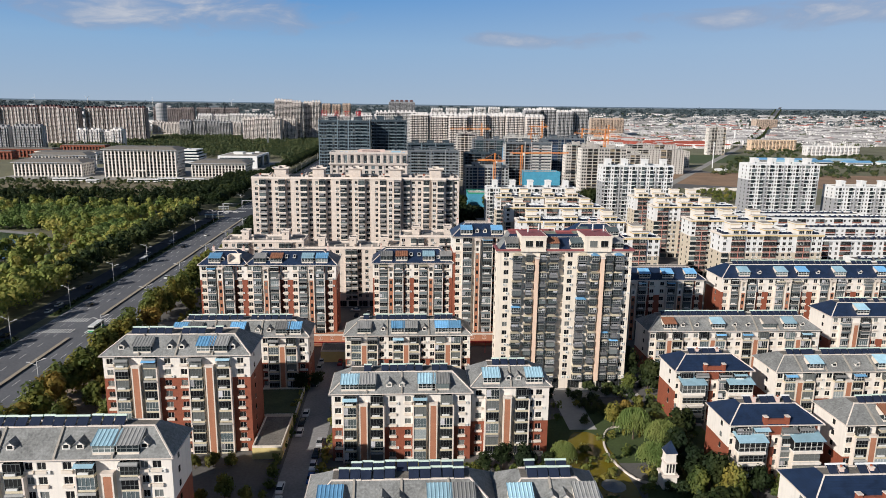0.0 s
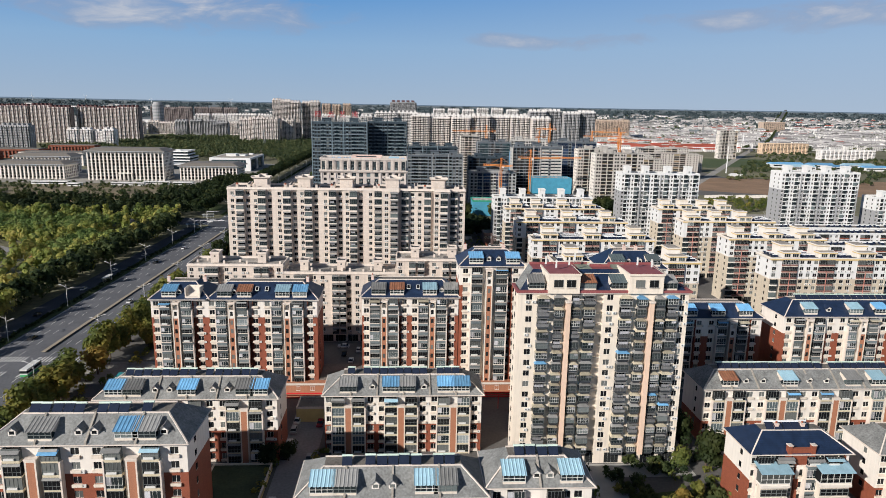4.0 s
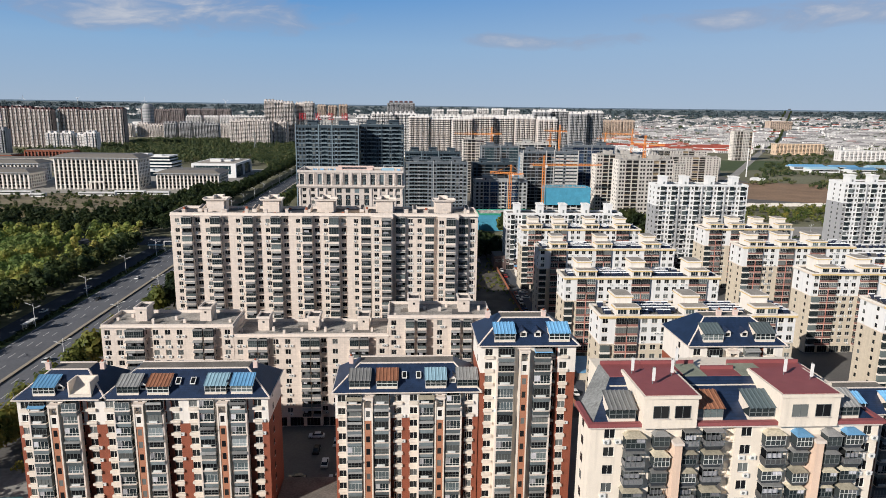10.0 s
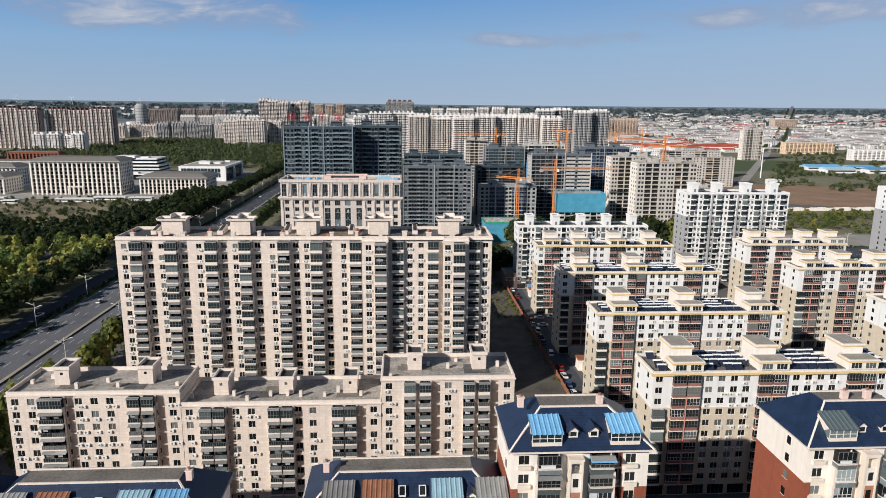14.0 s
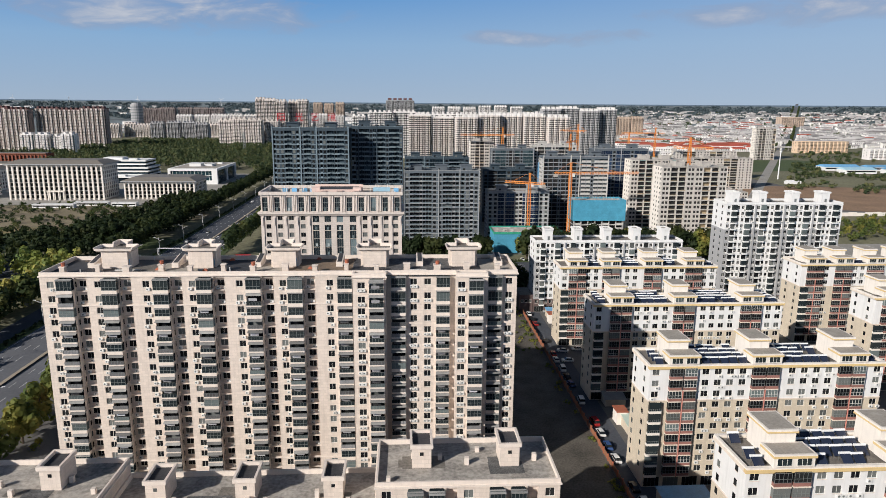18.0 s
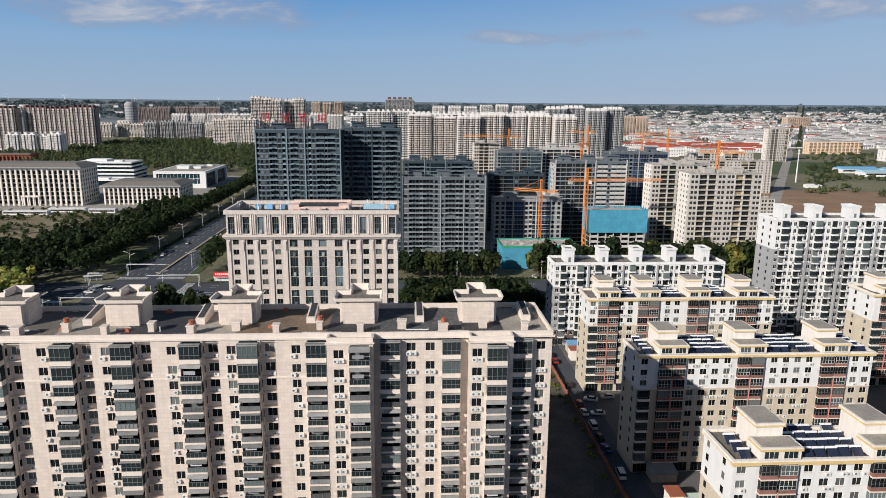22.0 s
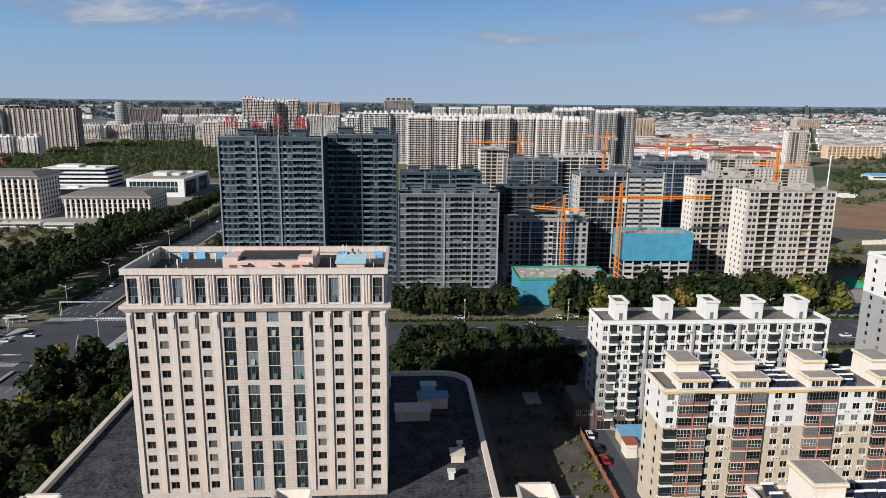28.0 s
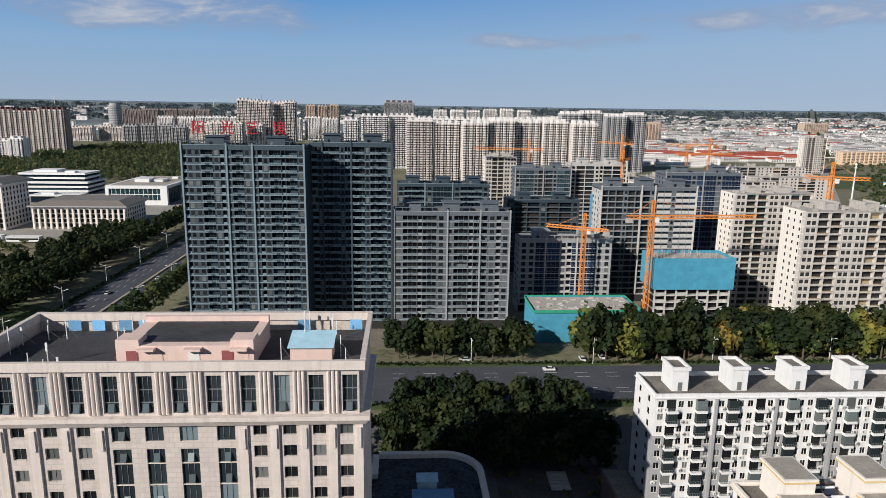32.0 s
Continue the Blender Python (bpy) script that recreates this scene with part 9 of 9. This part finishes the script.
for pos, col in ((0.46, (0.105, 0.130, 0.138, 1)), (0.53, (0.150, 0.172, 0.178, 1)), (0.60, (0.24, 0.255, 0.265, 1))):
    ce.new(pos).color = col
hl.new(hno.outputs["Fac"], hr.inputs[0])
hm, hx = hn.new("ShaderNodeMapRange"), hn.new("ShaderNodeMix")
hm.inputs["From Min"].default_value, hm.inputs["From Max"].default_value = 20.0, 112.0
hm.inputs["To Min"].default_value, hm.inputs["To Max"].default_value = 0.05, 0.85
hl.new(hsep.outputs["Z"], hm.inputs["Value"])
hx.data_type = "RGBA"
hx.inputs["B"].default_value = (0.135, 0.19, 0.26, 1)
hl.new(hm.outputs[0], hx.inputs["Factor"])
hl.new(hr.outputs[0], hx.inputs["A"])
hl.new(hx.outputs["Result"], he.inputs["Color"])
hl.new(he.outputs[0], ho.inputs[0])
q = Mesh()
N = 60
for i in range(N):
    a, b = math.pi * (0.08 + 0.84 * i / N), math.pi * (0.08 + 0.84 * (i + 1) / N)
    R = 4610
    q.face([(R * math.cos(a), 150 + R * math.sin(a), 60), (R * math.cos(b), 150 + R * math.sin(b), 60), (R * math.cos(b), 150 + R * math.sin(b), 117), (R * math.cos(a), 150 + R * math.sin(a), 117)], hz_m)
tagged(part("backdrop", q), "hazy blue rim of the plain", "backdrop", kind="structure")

# ---------------------------------------------------------------- cars
M_TYRE = mat("black_tyre", (0.02, 0.02, 0.02), 0.8)
G_CAR = mat("tinted_car_glass", (0.015, 0.018, 0.02), 0.1, var=0.1)
PAINTS = {"white": (0.74, 0.74, 0.73), "black": (0.02, 0.02, 0.022), "silver": (0.42, 0.43, 0.44), "red": (0.35, 0.03, 0.03), "blue": (0.05, 0.10, 0.25)}
for nm, c in PAINTS.items():
    mat(nm + "_car_paint", c, 0.25, metal=0.1, var=0.03)
k = Mesh()
k.tube(0, 0.32, -0.11, 0.11, 0.32, 0.32, M_TYRE, 10, "x")
k.tube(0, 0.32, -0.12, 0.12, 0.19, 0.19, M_AC, 8, "x")
WHEEL = k.data("wheel")
CARS = {}


def car(x, y, turn=0.0, paint="white", van=False):
    """turn in degrees; 0 heads along +y."""
    key = (paint, van)
    if key not in CARS:
        pm = MATS[paint + "_car_paint"]
        th = thing("car", (x, y, 0.05), "%s parked %s on grey asphalt" % (paint, "van" if van else "saloon car"), "van" if van else "car", "cars")
        b = Mesh()
        b.taper((-0.86, 0.86, -2.2, 2.2), (-0.9, 0.9, -2.25, 2.25), 0.25, 0.6, pm)
        b.taper((-0.9, 0.9, -2.25, 2.25), (-0.8, 0.8, -2.15, 2.1), 0.6, 0.92 if not van else 1.1, pm)
        part("body", b, th)
        g = Mesh()
        lo, hi = ((-0.78, 0.78, -1.75, 1.15), (-0.62, 0.62, -1.1, 0.45)) if not van else ((-0.82, 0.82, -2.1, 1.7), (-0.76, 0.76, -2.0, 1.1))
        zt = 1.42 if not van else 1.9
        g.taper(lo, hi, 0.921 if not van else 1.101, zt, G_CAR)
        part("glasshouse", g, th)
        r = Mesh()
        r.taper((hi[0] - 0.02, hi[1] + 0.02, hi[2] - 0.05, hi[3] + 0.05), (hi[0] + 0.08, hi[1] - 0.08, hi[2] + 0.1, hi[3] - 0.1), zt + 0.001, zt + 0.07, pm)
        part("roof_panel", r, th)
        for sx in (-0.78, 0.78):
            for sy in (-1.35, 1.35):
                part("wheel", WHEEL, th, (sx, sy, 0))
        th.rotation_euler = (0, 0, radians(turn))
        CARS[key] = th
        return th
    return copy_thing(CARS[key], pose(x, y, 0.05, 0, 0, turn))


crnd = random.Random(77)
cl = ["white", "white", "white", "silver", "black", "white", "blue", "red"]
for y in (140, 146, 174, 180, 186, 208, 214, 222, 228):
    car(-29.5 + crnd.uniform(-0.3, 0.3), y, 0, crnd.choice(cl[:5]))
for y in (150, 156, 162, 168, 200, 206, 226):
    car(-23.0 + crnd.uniform(-0.3, 0.3), y, 180, crnd.choice(cl))
for y in (164, 167, 170):
    car(-34, y, 80, "white")
for y in range(304, 512, 7):
    if crnd.random() < 0.8:
        car(58.6 + crnd.uniform(-0.2, 0.2), y + crnd.uniform(-1, 1), crnd.uniform(-5, 5), crnd.choice(cl), crnd.random() < 0.12)
for x, y, a in ((66, 342, 80), (69, 414, 95), (72.5, 414, 90), (62.5, 430, 85), (69, 441.5, 90), (63, 440, 70), (68, 490, 90), (75, 297, 90), (80, 296, 80), (70, 297, 95)):
    car(x, y, a, crnd.choice(cl[:4]))
for x, y, v in ((-156.5, 258, 0), (-156.5, 290, 0), (-157, 300, 0), (-157, 330, 0), (-157, 372, 0), (-157, 246, 1), (-158, 410, 0), (-157, 450, 0)):
    car(x, y, crnd.uniform(-4, 4), crnd.choice(cl[:5]), bool(v))
for x, y, p, a in ((-124, 500, "white", 0), (-143, 430, "black", 0), (-126, 350, "white", 0), (-143, 300, "black", 0), (-140, 470, "white", 0), (-145, 655, "white", 0), (-141, 690, "silver", 0), (-127, 720, "white", 0), (-126, 810, "black", 0), (-144, 850, "white", 0),
                   (-145, 577, "white", 90), (-152, 571, "white", 90), (40, 569, "black", 90), (60, 586, "white", 90), (75, 596, "white", 0), (83, 598, "white", 0), (140, 583, "white", 90), (190, 568, "white", 90), (30, 596, "silver", 90), (-100, 570, "black", 90)):
    car(x, y, a, p)
for x, y in ((-14, 268), (-18, 275), (-21, 282), (-24, 268), (-16, 286), (-22, 290), (100, 295), (97, 296), (103, 296), (106, 296)):
    car(x, y, crnd.choice((0, 90)), crnd.choice(cl[:5]))
bus = thing("bus", (-125.4, 266, 0.05), "white and green city bus on the avenue", "bus")
b = Mesh()
b.box(-1.2, 1.2, -4.5, 4.5, 0.35, 1.1, mat("green_bus_paint", (0.06, 0.36, 0.14), 0.4))
b.box(-1.2, 1.2, -4.5, 4.5, 1.1, 2.9, M_AC)
part("body", b, bus)
b = Mesh()
b.box(-1.23, 1.23, -4.53, 4.3, 1.5, 2.4, G_CAR)
part("glazing", b, bus)
for sx in (-1.1, 1.1):
    for sy in (-3, 3):
        part("wheel", WHEEL, bus, (sx, sy, 0))

# ---------------------------------------------------------------- street furniture
M_POLE = mat("white_lamp_post", (0.66, 0.66, 0.66), 0.5, var=0.08)


def lamp_build():
    th = thing("street_lamp", (-150.5, 60, 0), "white twin-armed street lamp on the verge", "street lamp", "street lamps")
    m = Mesh()
    m.tube(0, 0, 0, 10.5, 0.14, 0.08, M_POLE, 8)
    part("post", m, th)
    for s in (-1, 1):
        m = Mesh()
        m.bar((0, 0, 9.3 if s < 0 else 8.2), (s * 2.6, 0, 10.4 if s < 0 else 9.2), 0.06, M_POLE)
        a = part("arm", m, th)
        h = Mesh()
        h.box(s * 2.6 - 0.5, s * 2.6 + 0.5, -0.14, 0.14, 10.35 if s < 0 else 9.15, 10.5 if s < 0 else 9.3, M_POLE)
        part("lamp_head", h, a)
    return th


lamp0 = lamp_build()
for y in range(105, 1300, 46):
    if not 545 < y < 602:
        copy_thing(lamp0, pose(-150.5, y + 8, 0))
        copy_thing(lamp0, pose(-117.2, y - 36, 0, 0, 0, 180))
for x in range(-60, 330, 46):
    copy_thing(lamp0, pose(x, 592, 0, 0, 0, 90))


def gantry(x, y, arm, turn):
    th = thing("signal_gantry", (x, y, 0), "white lattice traffic signal mast at the crossing", "traffic signal", "signal masts")
    m = Mesh()
    for s in (-0.35, 0.35):
        m.tube(s, 0, 0, 6.8, 0.09, 0.09, M_POLE, 6)
    for k in range(6):
        m.box(-0.35, 0.35, -0.05, 0.05, 0.8 + k, 0.9 + k, M_POLE)
    part("post", m, th)
    m = Mesh()
    m.box(0, arm, -0.12, 0.12, 6.4, 6.65, M_POLE)
    m.box(0, arm * 0.6, -0.06, 0.06, 6.8, 6.9, M_POLE)
    part("arm", m, th)
    for k in (0.7, 0.95):
        m = Mesh()
        m.box(arm * k - 0.5, arm * k + 0.5, -0.25, 0.1, 6.3, 6.8, M_GFRAME)
        part("signal_head", m, th)
    th.rotation_euler = (0, 0, turn)


gantry(-101, 580, 26, math.pi)
gantry(-146, 604, 22, 0.0)
gantry(-113, 548, 13, math.pi * 0.62)
gantry(-150, 540, 22, 0.0)
gantry(-158, 585, 9, 0.0)


def shelter(x, y, turn, roof_m, label, sign=False):
    th = thing("bus_shelter", (x, y, 0), label, "shelter", "roadside shelters")
    m = Mesh()
    for a in (-4, -1.4, 1.4, 4):
        m.box(a - 0.1, a + 0.1, 0.7, 0.9, 0, 2.8, M_POLE)
    part("post", m, th)
    m = Mesh()
    m.box(-4.6, 4.6, -0.9, 1.2, 2.8, 3.0, roof_m)
    part("canopy", m, th)
    m = Mesh()
    m.box(-4.4, 4.4, 0.82, 0.9, 0.4, 2.4, M_GFRAME if not sign else M_AC)
    part("panel", m, th)
    if sign:
        m = Mesh()
        m.box(-4.4, 4.4, -0.1, 0.1, 3.1, 5.6, M_SIGNRED)
        s = part("sign_board", m, th)
        for k in range(7):
            m = Mesh()
            m.box(-3.6 + k * 1.05, -2.9 + k * 1.05, -0.13, -0.105, 3.9, 4.9, M_AC)
            part("bar", m, s)
    th.rotation_euler = (0, 0, turn)


shelter(-152, 388, math.pi / 2, M_AC, "grey roadside bus shelter")
shelter(-92, 590, 0, M_AC, "white shelter with a red sign board", True)
shelter(-160, 594, 0.2, M_AC, "white shelter with panels")
shelter(-158, 546, 0.0, M_CYAN, "shelter with a pale blue canopy")
shelter(-102, 556, 1.0, M_CYAN, "white shelter at the corner")

# fence along the rubble lot, made of red panels and posts
fence = thing("fence", (56.3, 300, 0), "rust-red panel fence along the alley", "fence")
k = Mesh()
k.box(-0.05, 0.05, 0, 3.6, 0.1, 1.7, M_RUST)
fp = k.data("panel")
k = Mesh()
k.box(-0.16, 0.16, -0.16, 0.16, 0, 2.0, M_BRICKCAP)
fq = k.data("post")
for i in range(54):
    part("panel", fp, fence, (0, i * 4.0 + 0.2, 0))
    part("post", fq, fence, (0, i * 4.0, 0))

# sheds in the alley
for x, y, a, b, h, mm, lab in ((65.5, 474, 13, 12, 3.2, M_BLUE, "blue sheet roof over an alley yard"), (66, 372, 8, 10, 3.0, M_PGREEN, "pale green sheet roof over an alley yard"), (65, 392, 7, 5, 2.6, M_HOOD, "grey flat shed roof by the alley"),
                               (62, 328, 12, 14, 3.0, M_BLUE, "blue sheet roof over an alley yard"), (70, 326, 8, 6, 4, M_HOOD, "grey shed beside the blocks")):
    th = thing("yard_shed", (x, y, 0), lab, "shed", "yard sheds")
    m = Mesh()
    m.box(0.3, a - 0.3, 0.3, b - 0.3, 0, h - 0.3, M_TAN)
    part("wall", m, th)
    m = Mesh()
    m.hexa([(0, 0, h - 0.3), (a, 0, h - 0.3), (a, b, h + 0.5), (0, b, h + 0.5), (0, 0, h - 0.2), (a, 0, h - 0.2), (a, b, h + 0.6), (0, b, h + 0.6)], mm)
    part("roof", m, th)
for x, y in ((66.5, 476), (66.5, 382)):
    th = thing("guard_hut", (x, y, 0), "small white hut with a terracotta roof", "hut", "guard huts")
    m = Mesh()
    m.box(-1.5, 1.5, -2, 2, 0, 4.0, M_IVORY)
    part("wall", m, th)
    m = Mesh()
    m.box(-1.8, 1.8, -2.3, 2.3, 4.0, 4.3, M_BRICKCAP)
    part("roof", m, th)
# brick annexe beside the white block
annex = thing("annexe", (55.0, 491, 0), "low dusky brown stone annexe with flat roof", "building")
m = Mesh()
m.box(0, 6, 0, 13, 0, 7.5, M_BASEBROWN)
part("wall", m, annex)
m = Mesh()
m.box(-0.2, 6.1, -0.2, 13.2, 7.5, 8.0, M_BASEBROWN)
m.box(0.3, 5.7, 0.3, 12.7, 8.0, 8.02, M_DECK)
part("roof", m, annex)
for i in range(3):
    part("window", k_window(1.2, 1.4)[1], annex, (1.2 + 1.8 * i, -0.17, 4.5))
steps = thing("steps", (44, 508, 0), "short concrete garden steps with side walls", "steps")
for i in range(6):
    m = Mesh()
    m.box(0, 5, i * 1.2, i * 1.2 + 1.2, 0, 0.18 * (i + 1), M_CONC)
    part("step", m, steps)

# ---------------------------------------------------------------- garden court
ct = thing("clock_tower", (64.5, 144.5, 0), "small ivory garden tower with a blue pyramid roof", "garden tower")
m = Mesh()
m.box(-1.7, 1.7, -1.7, 1.7, 0, 3.2, M_IVORY)
m.box(-2.0, 2.0, -2.0, 2.0, 3.2, 3.7, M_TRIM)
part("base", m, ct)
m = Mesh()
m.taper((-1.3, 1.3, -1.3, 1.3), (-1.2, 1.2, -1.2, 1.2), 3.7, 9.0, M_IVORY)
m.box(-1.45, 1.45, -1.45, 1.45, 9.0, 9.3, M_TRIM)
m.box(-1.5, 1.5, -1.5, 1.5, 6.6, 6.85, M_TRIM)
part("shaft", m, ct)
for x in (-0.75, 0, 0.75):
    m = Mesh()
    m.box(x - 0.2, x + 0.2, -1.34, -1.2, 4.2, 6.4, M_DARKIN)
    part("opening", m, ct)
m = Mesh()
m.taper((-1.5, 1.5, -1.5, 1.5), (-0.05, 0.05, -0.05, 0.05), 9.302, 12.0, M_NAVY)
part("roof", m, ct)
for k in range(16):
    a = math.pi * (0.5 + (k + 0.5) / 16)
    q = Mesh()
    q.box(-1.25, 1.25, -0.2, 0.2, 0, 0.5, M_TRIM)
    o = tagged(part("pond_kerb", q, None, (62 + 7.5 * math.cos(a), 160 + 15 * math.sin(a), 0)), "pale stone kerb block beside the pond", "kerb", "pond kerb")
    o.rotation_euler = (0, 0, math.atan2(15 * math.cos(a), -7.5 * math.sin(a)))
par = thing("parasol", (50, 141, 0), "grey garden parasol beside the pond", "parasol")
m = Mesh()
m.tube(0, 0, 0, 2.6, 0.06, 0.06, M_GFRAME, 6)
part("pole", m, par)
m = Mesh()
m.tube(0, 0, 2.4, 3.4, 3.0, 0.1, M_HOOD, 10)
part("canopy", m, par)
sheet("deck_path", 47.5, 55.5, 174, 196, 0.05, M_KERB, "grey paved garden path", "path")
sheet("courtyard", 40, 76, 196, 202.5, 0.04, M_KERB, "pale paved strip before the tower", "pavement")
# garage roofs beside the lane
for x, y, a, b, h, mm, lab in ((-39.4, 160.5, 7.6, 18, 3.2, M_DECK, "yellow-walled garage with a flat grey roof"), (-46.5, 183, 14.6, 19, 1.2, M_TURF, "low walled terrace planted with grass"), (-30, 228, 12, 8, 4.0, M_DECK, "dark flat-roofed gatehouse beside the lane")):
    th = thing("garage", (x, y, 0), lab, "garage", "garages")
    m = Mesh()
    m.box(0, a, 0, b, 0, h, mat("yellow_render", (0.62, 0.50, 0.22), 0.85, var=0.1))
    part("wall", m, th)
    m = Mesh()
    for p, q_, r, s in ((0, a, 0, 0.3), (0, a, b - 0.3, b), (0, 0.3, 0.3, b - 0.3), (a - 0.3, a, 0.3, b - 0.3)):
        m.box(p, q_, r, s, h, h + 0.6, M_CREAM)
    m.box(0.3, a - 0.3, 0.3, b - 0.3, h, h + 0.1, mm)
    part("roof", m, th)
# red gas pipes over the lane between the red blocks
pipe = thing("pipe_rack", (-80, 236, 0), "red elevated pipes on slim posts", "pipes")
for z in (4.0, 4.6):
    m = Mesh()
    m.tube(0, z, 0, 122, 0.16, 0.16, M_SIGNRED, 8, "x")
    part("pipe", m, pipe)
for k in range(16):
    m = Mesh()
    m.bar((4 + k * 7.6, 0, 0), (4 + k * 7.6, 0, 4.7), 0.09, M_SIGNRED)
    part("post", m, pipe)
tent = thing("teal_canopy", (-92, 248, 0), "teal sheet canopy over a yard", "canopy")
m = Mesh()
m.hexa([(0, 0, 3), (9, 0, 3), (9, 8, 4), (0, 8, 4), (0, 0, 3.15), (9, 0, 3.15), (9, 8, 4.15), (0, 8, 4.15)], mat("teal_sheet", (0.03, 0.24, 0.27), 0.5, var=0.2))
part("roof", m, tent)
m = Mesh()
for x in (0.2, 8.6):
    for y in (0.2, 7.6):
        m.box(x, x + 0.2, y, y + 0.2, 0, 3.1, M_GFRAME)
part("post", m, tent)
# park pavilion
pv = thing("park_pavilion", (-209, 428, 0), "small red-roofed pavilion in the wood", "pavilion")
m = Mesh()
for a in range(6):
    m.tube(2.6 * math.cos(a * 1.047), 2.6 * math.sin(a * 1.047), 0, 3.4, 0.15, 0.15, M_SIGNRED, 6)
part("column", m, pv)
m = Mesh()
m.tube(0, 0, 3.4, 5.2, 4.2, 1.6, M_BRICKCAP, 6)
m.tube(0, 0, 5.6, 7.6, 2.4, 0.1, M_BRICKCAP, 6)
part("roof", m, pv)

# ---------------------------------------------------------------- hedges and low planting
hd = []
hrnd = random.Random(8)
for y in range(30, 1300, 2):
    if not (255 < y < 285 or 540 < y < 606):
        hd += [(-151.8 + hrnd.uniform(-1, 1), y)]
for x in range(-98, 330, 2):
    hd += [(x, 592 + hrnd.uniform(-0.8, 0.8)), (x, 557.5 + hrnd.uniform(-0.8, 0.8))]
wood("verge_hedge", hd, [1.2] * len(hd), [1.0] * len(hd), L_DARK, "clipped low hedge along the verges", 51, 24, 0.4)
lot = [(hrnd.uniform(31, 55), hrnd.uniform(440, 518)) for _ in range(110)] + [(54.8 + hrnd.uniform(-1.2, 0.8), hrnd.uniform(330, 518)) for _ in range(70)]
wood("lot_weeds", lot, [0.7] * len(lot), [0.8] * len(lot), L_GREEN, "sparse weeds on the rubble lot", 53, 16, 0.35)
sh = [(hrnd.uniform(-108, -84), hrnd.uniform(100, 540)) for _ in range(260)] + [(hrnd.uniform(44, 92), hrnd.uniform(130, 200)) for _ in range(60)] + [(hrnd.uniform(-20, 40), hrnd.uniform(150, 155)) for _ in range(40)] + [(-32.5 + hrnd.uniform(-1, 1), hrnd.uniform(140, 215)) for _ in range(24)] + [(-20.5 + hrnd.uniform(-0.8, 0.8), hrnd.uniform(120, 210)) for _ in range(30)]
wood("shrubs", sh, [1.8] * len(sh), [1.5] * len(sh), L_GREEN, "low shrubs round the blocks", 52, 60, 0.4)
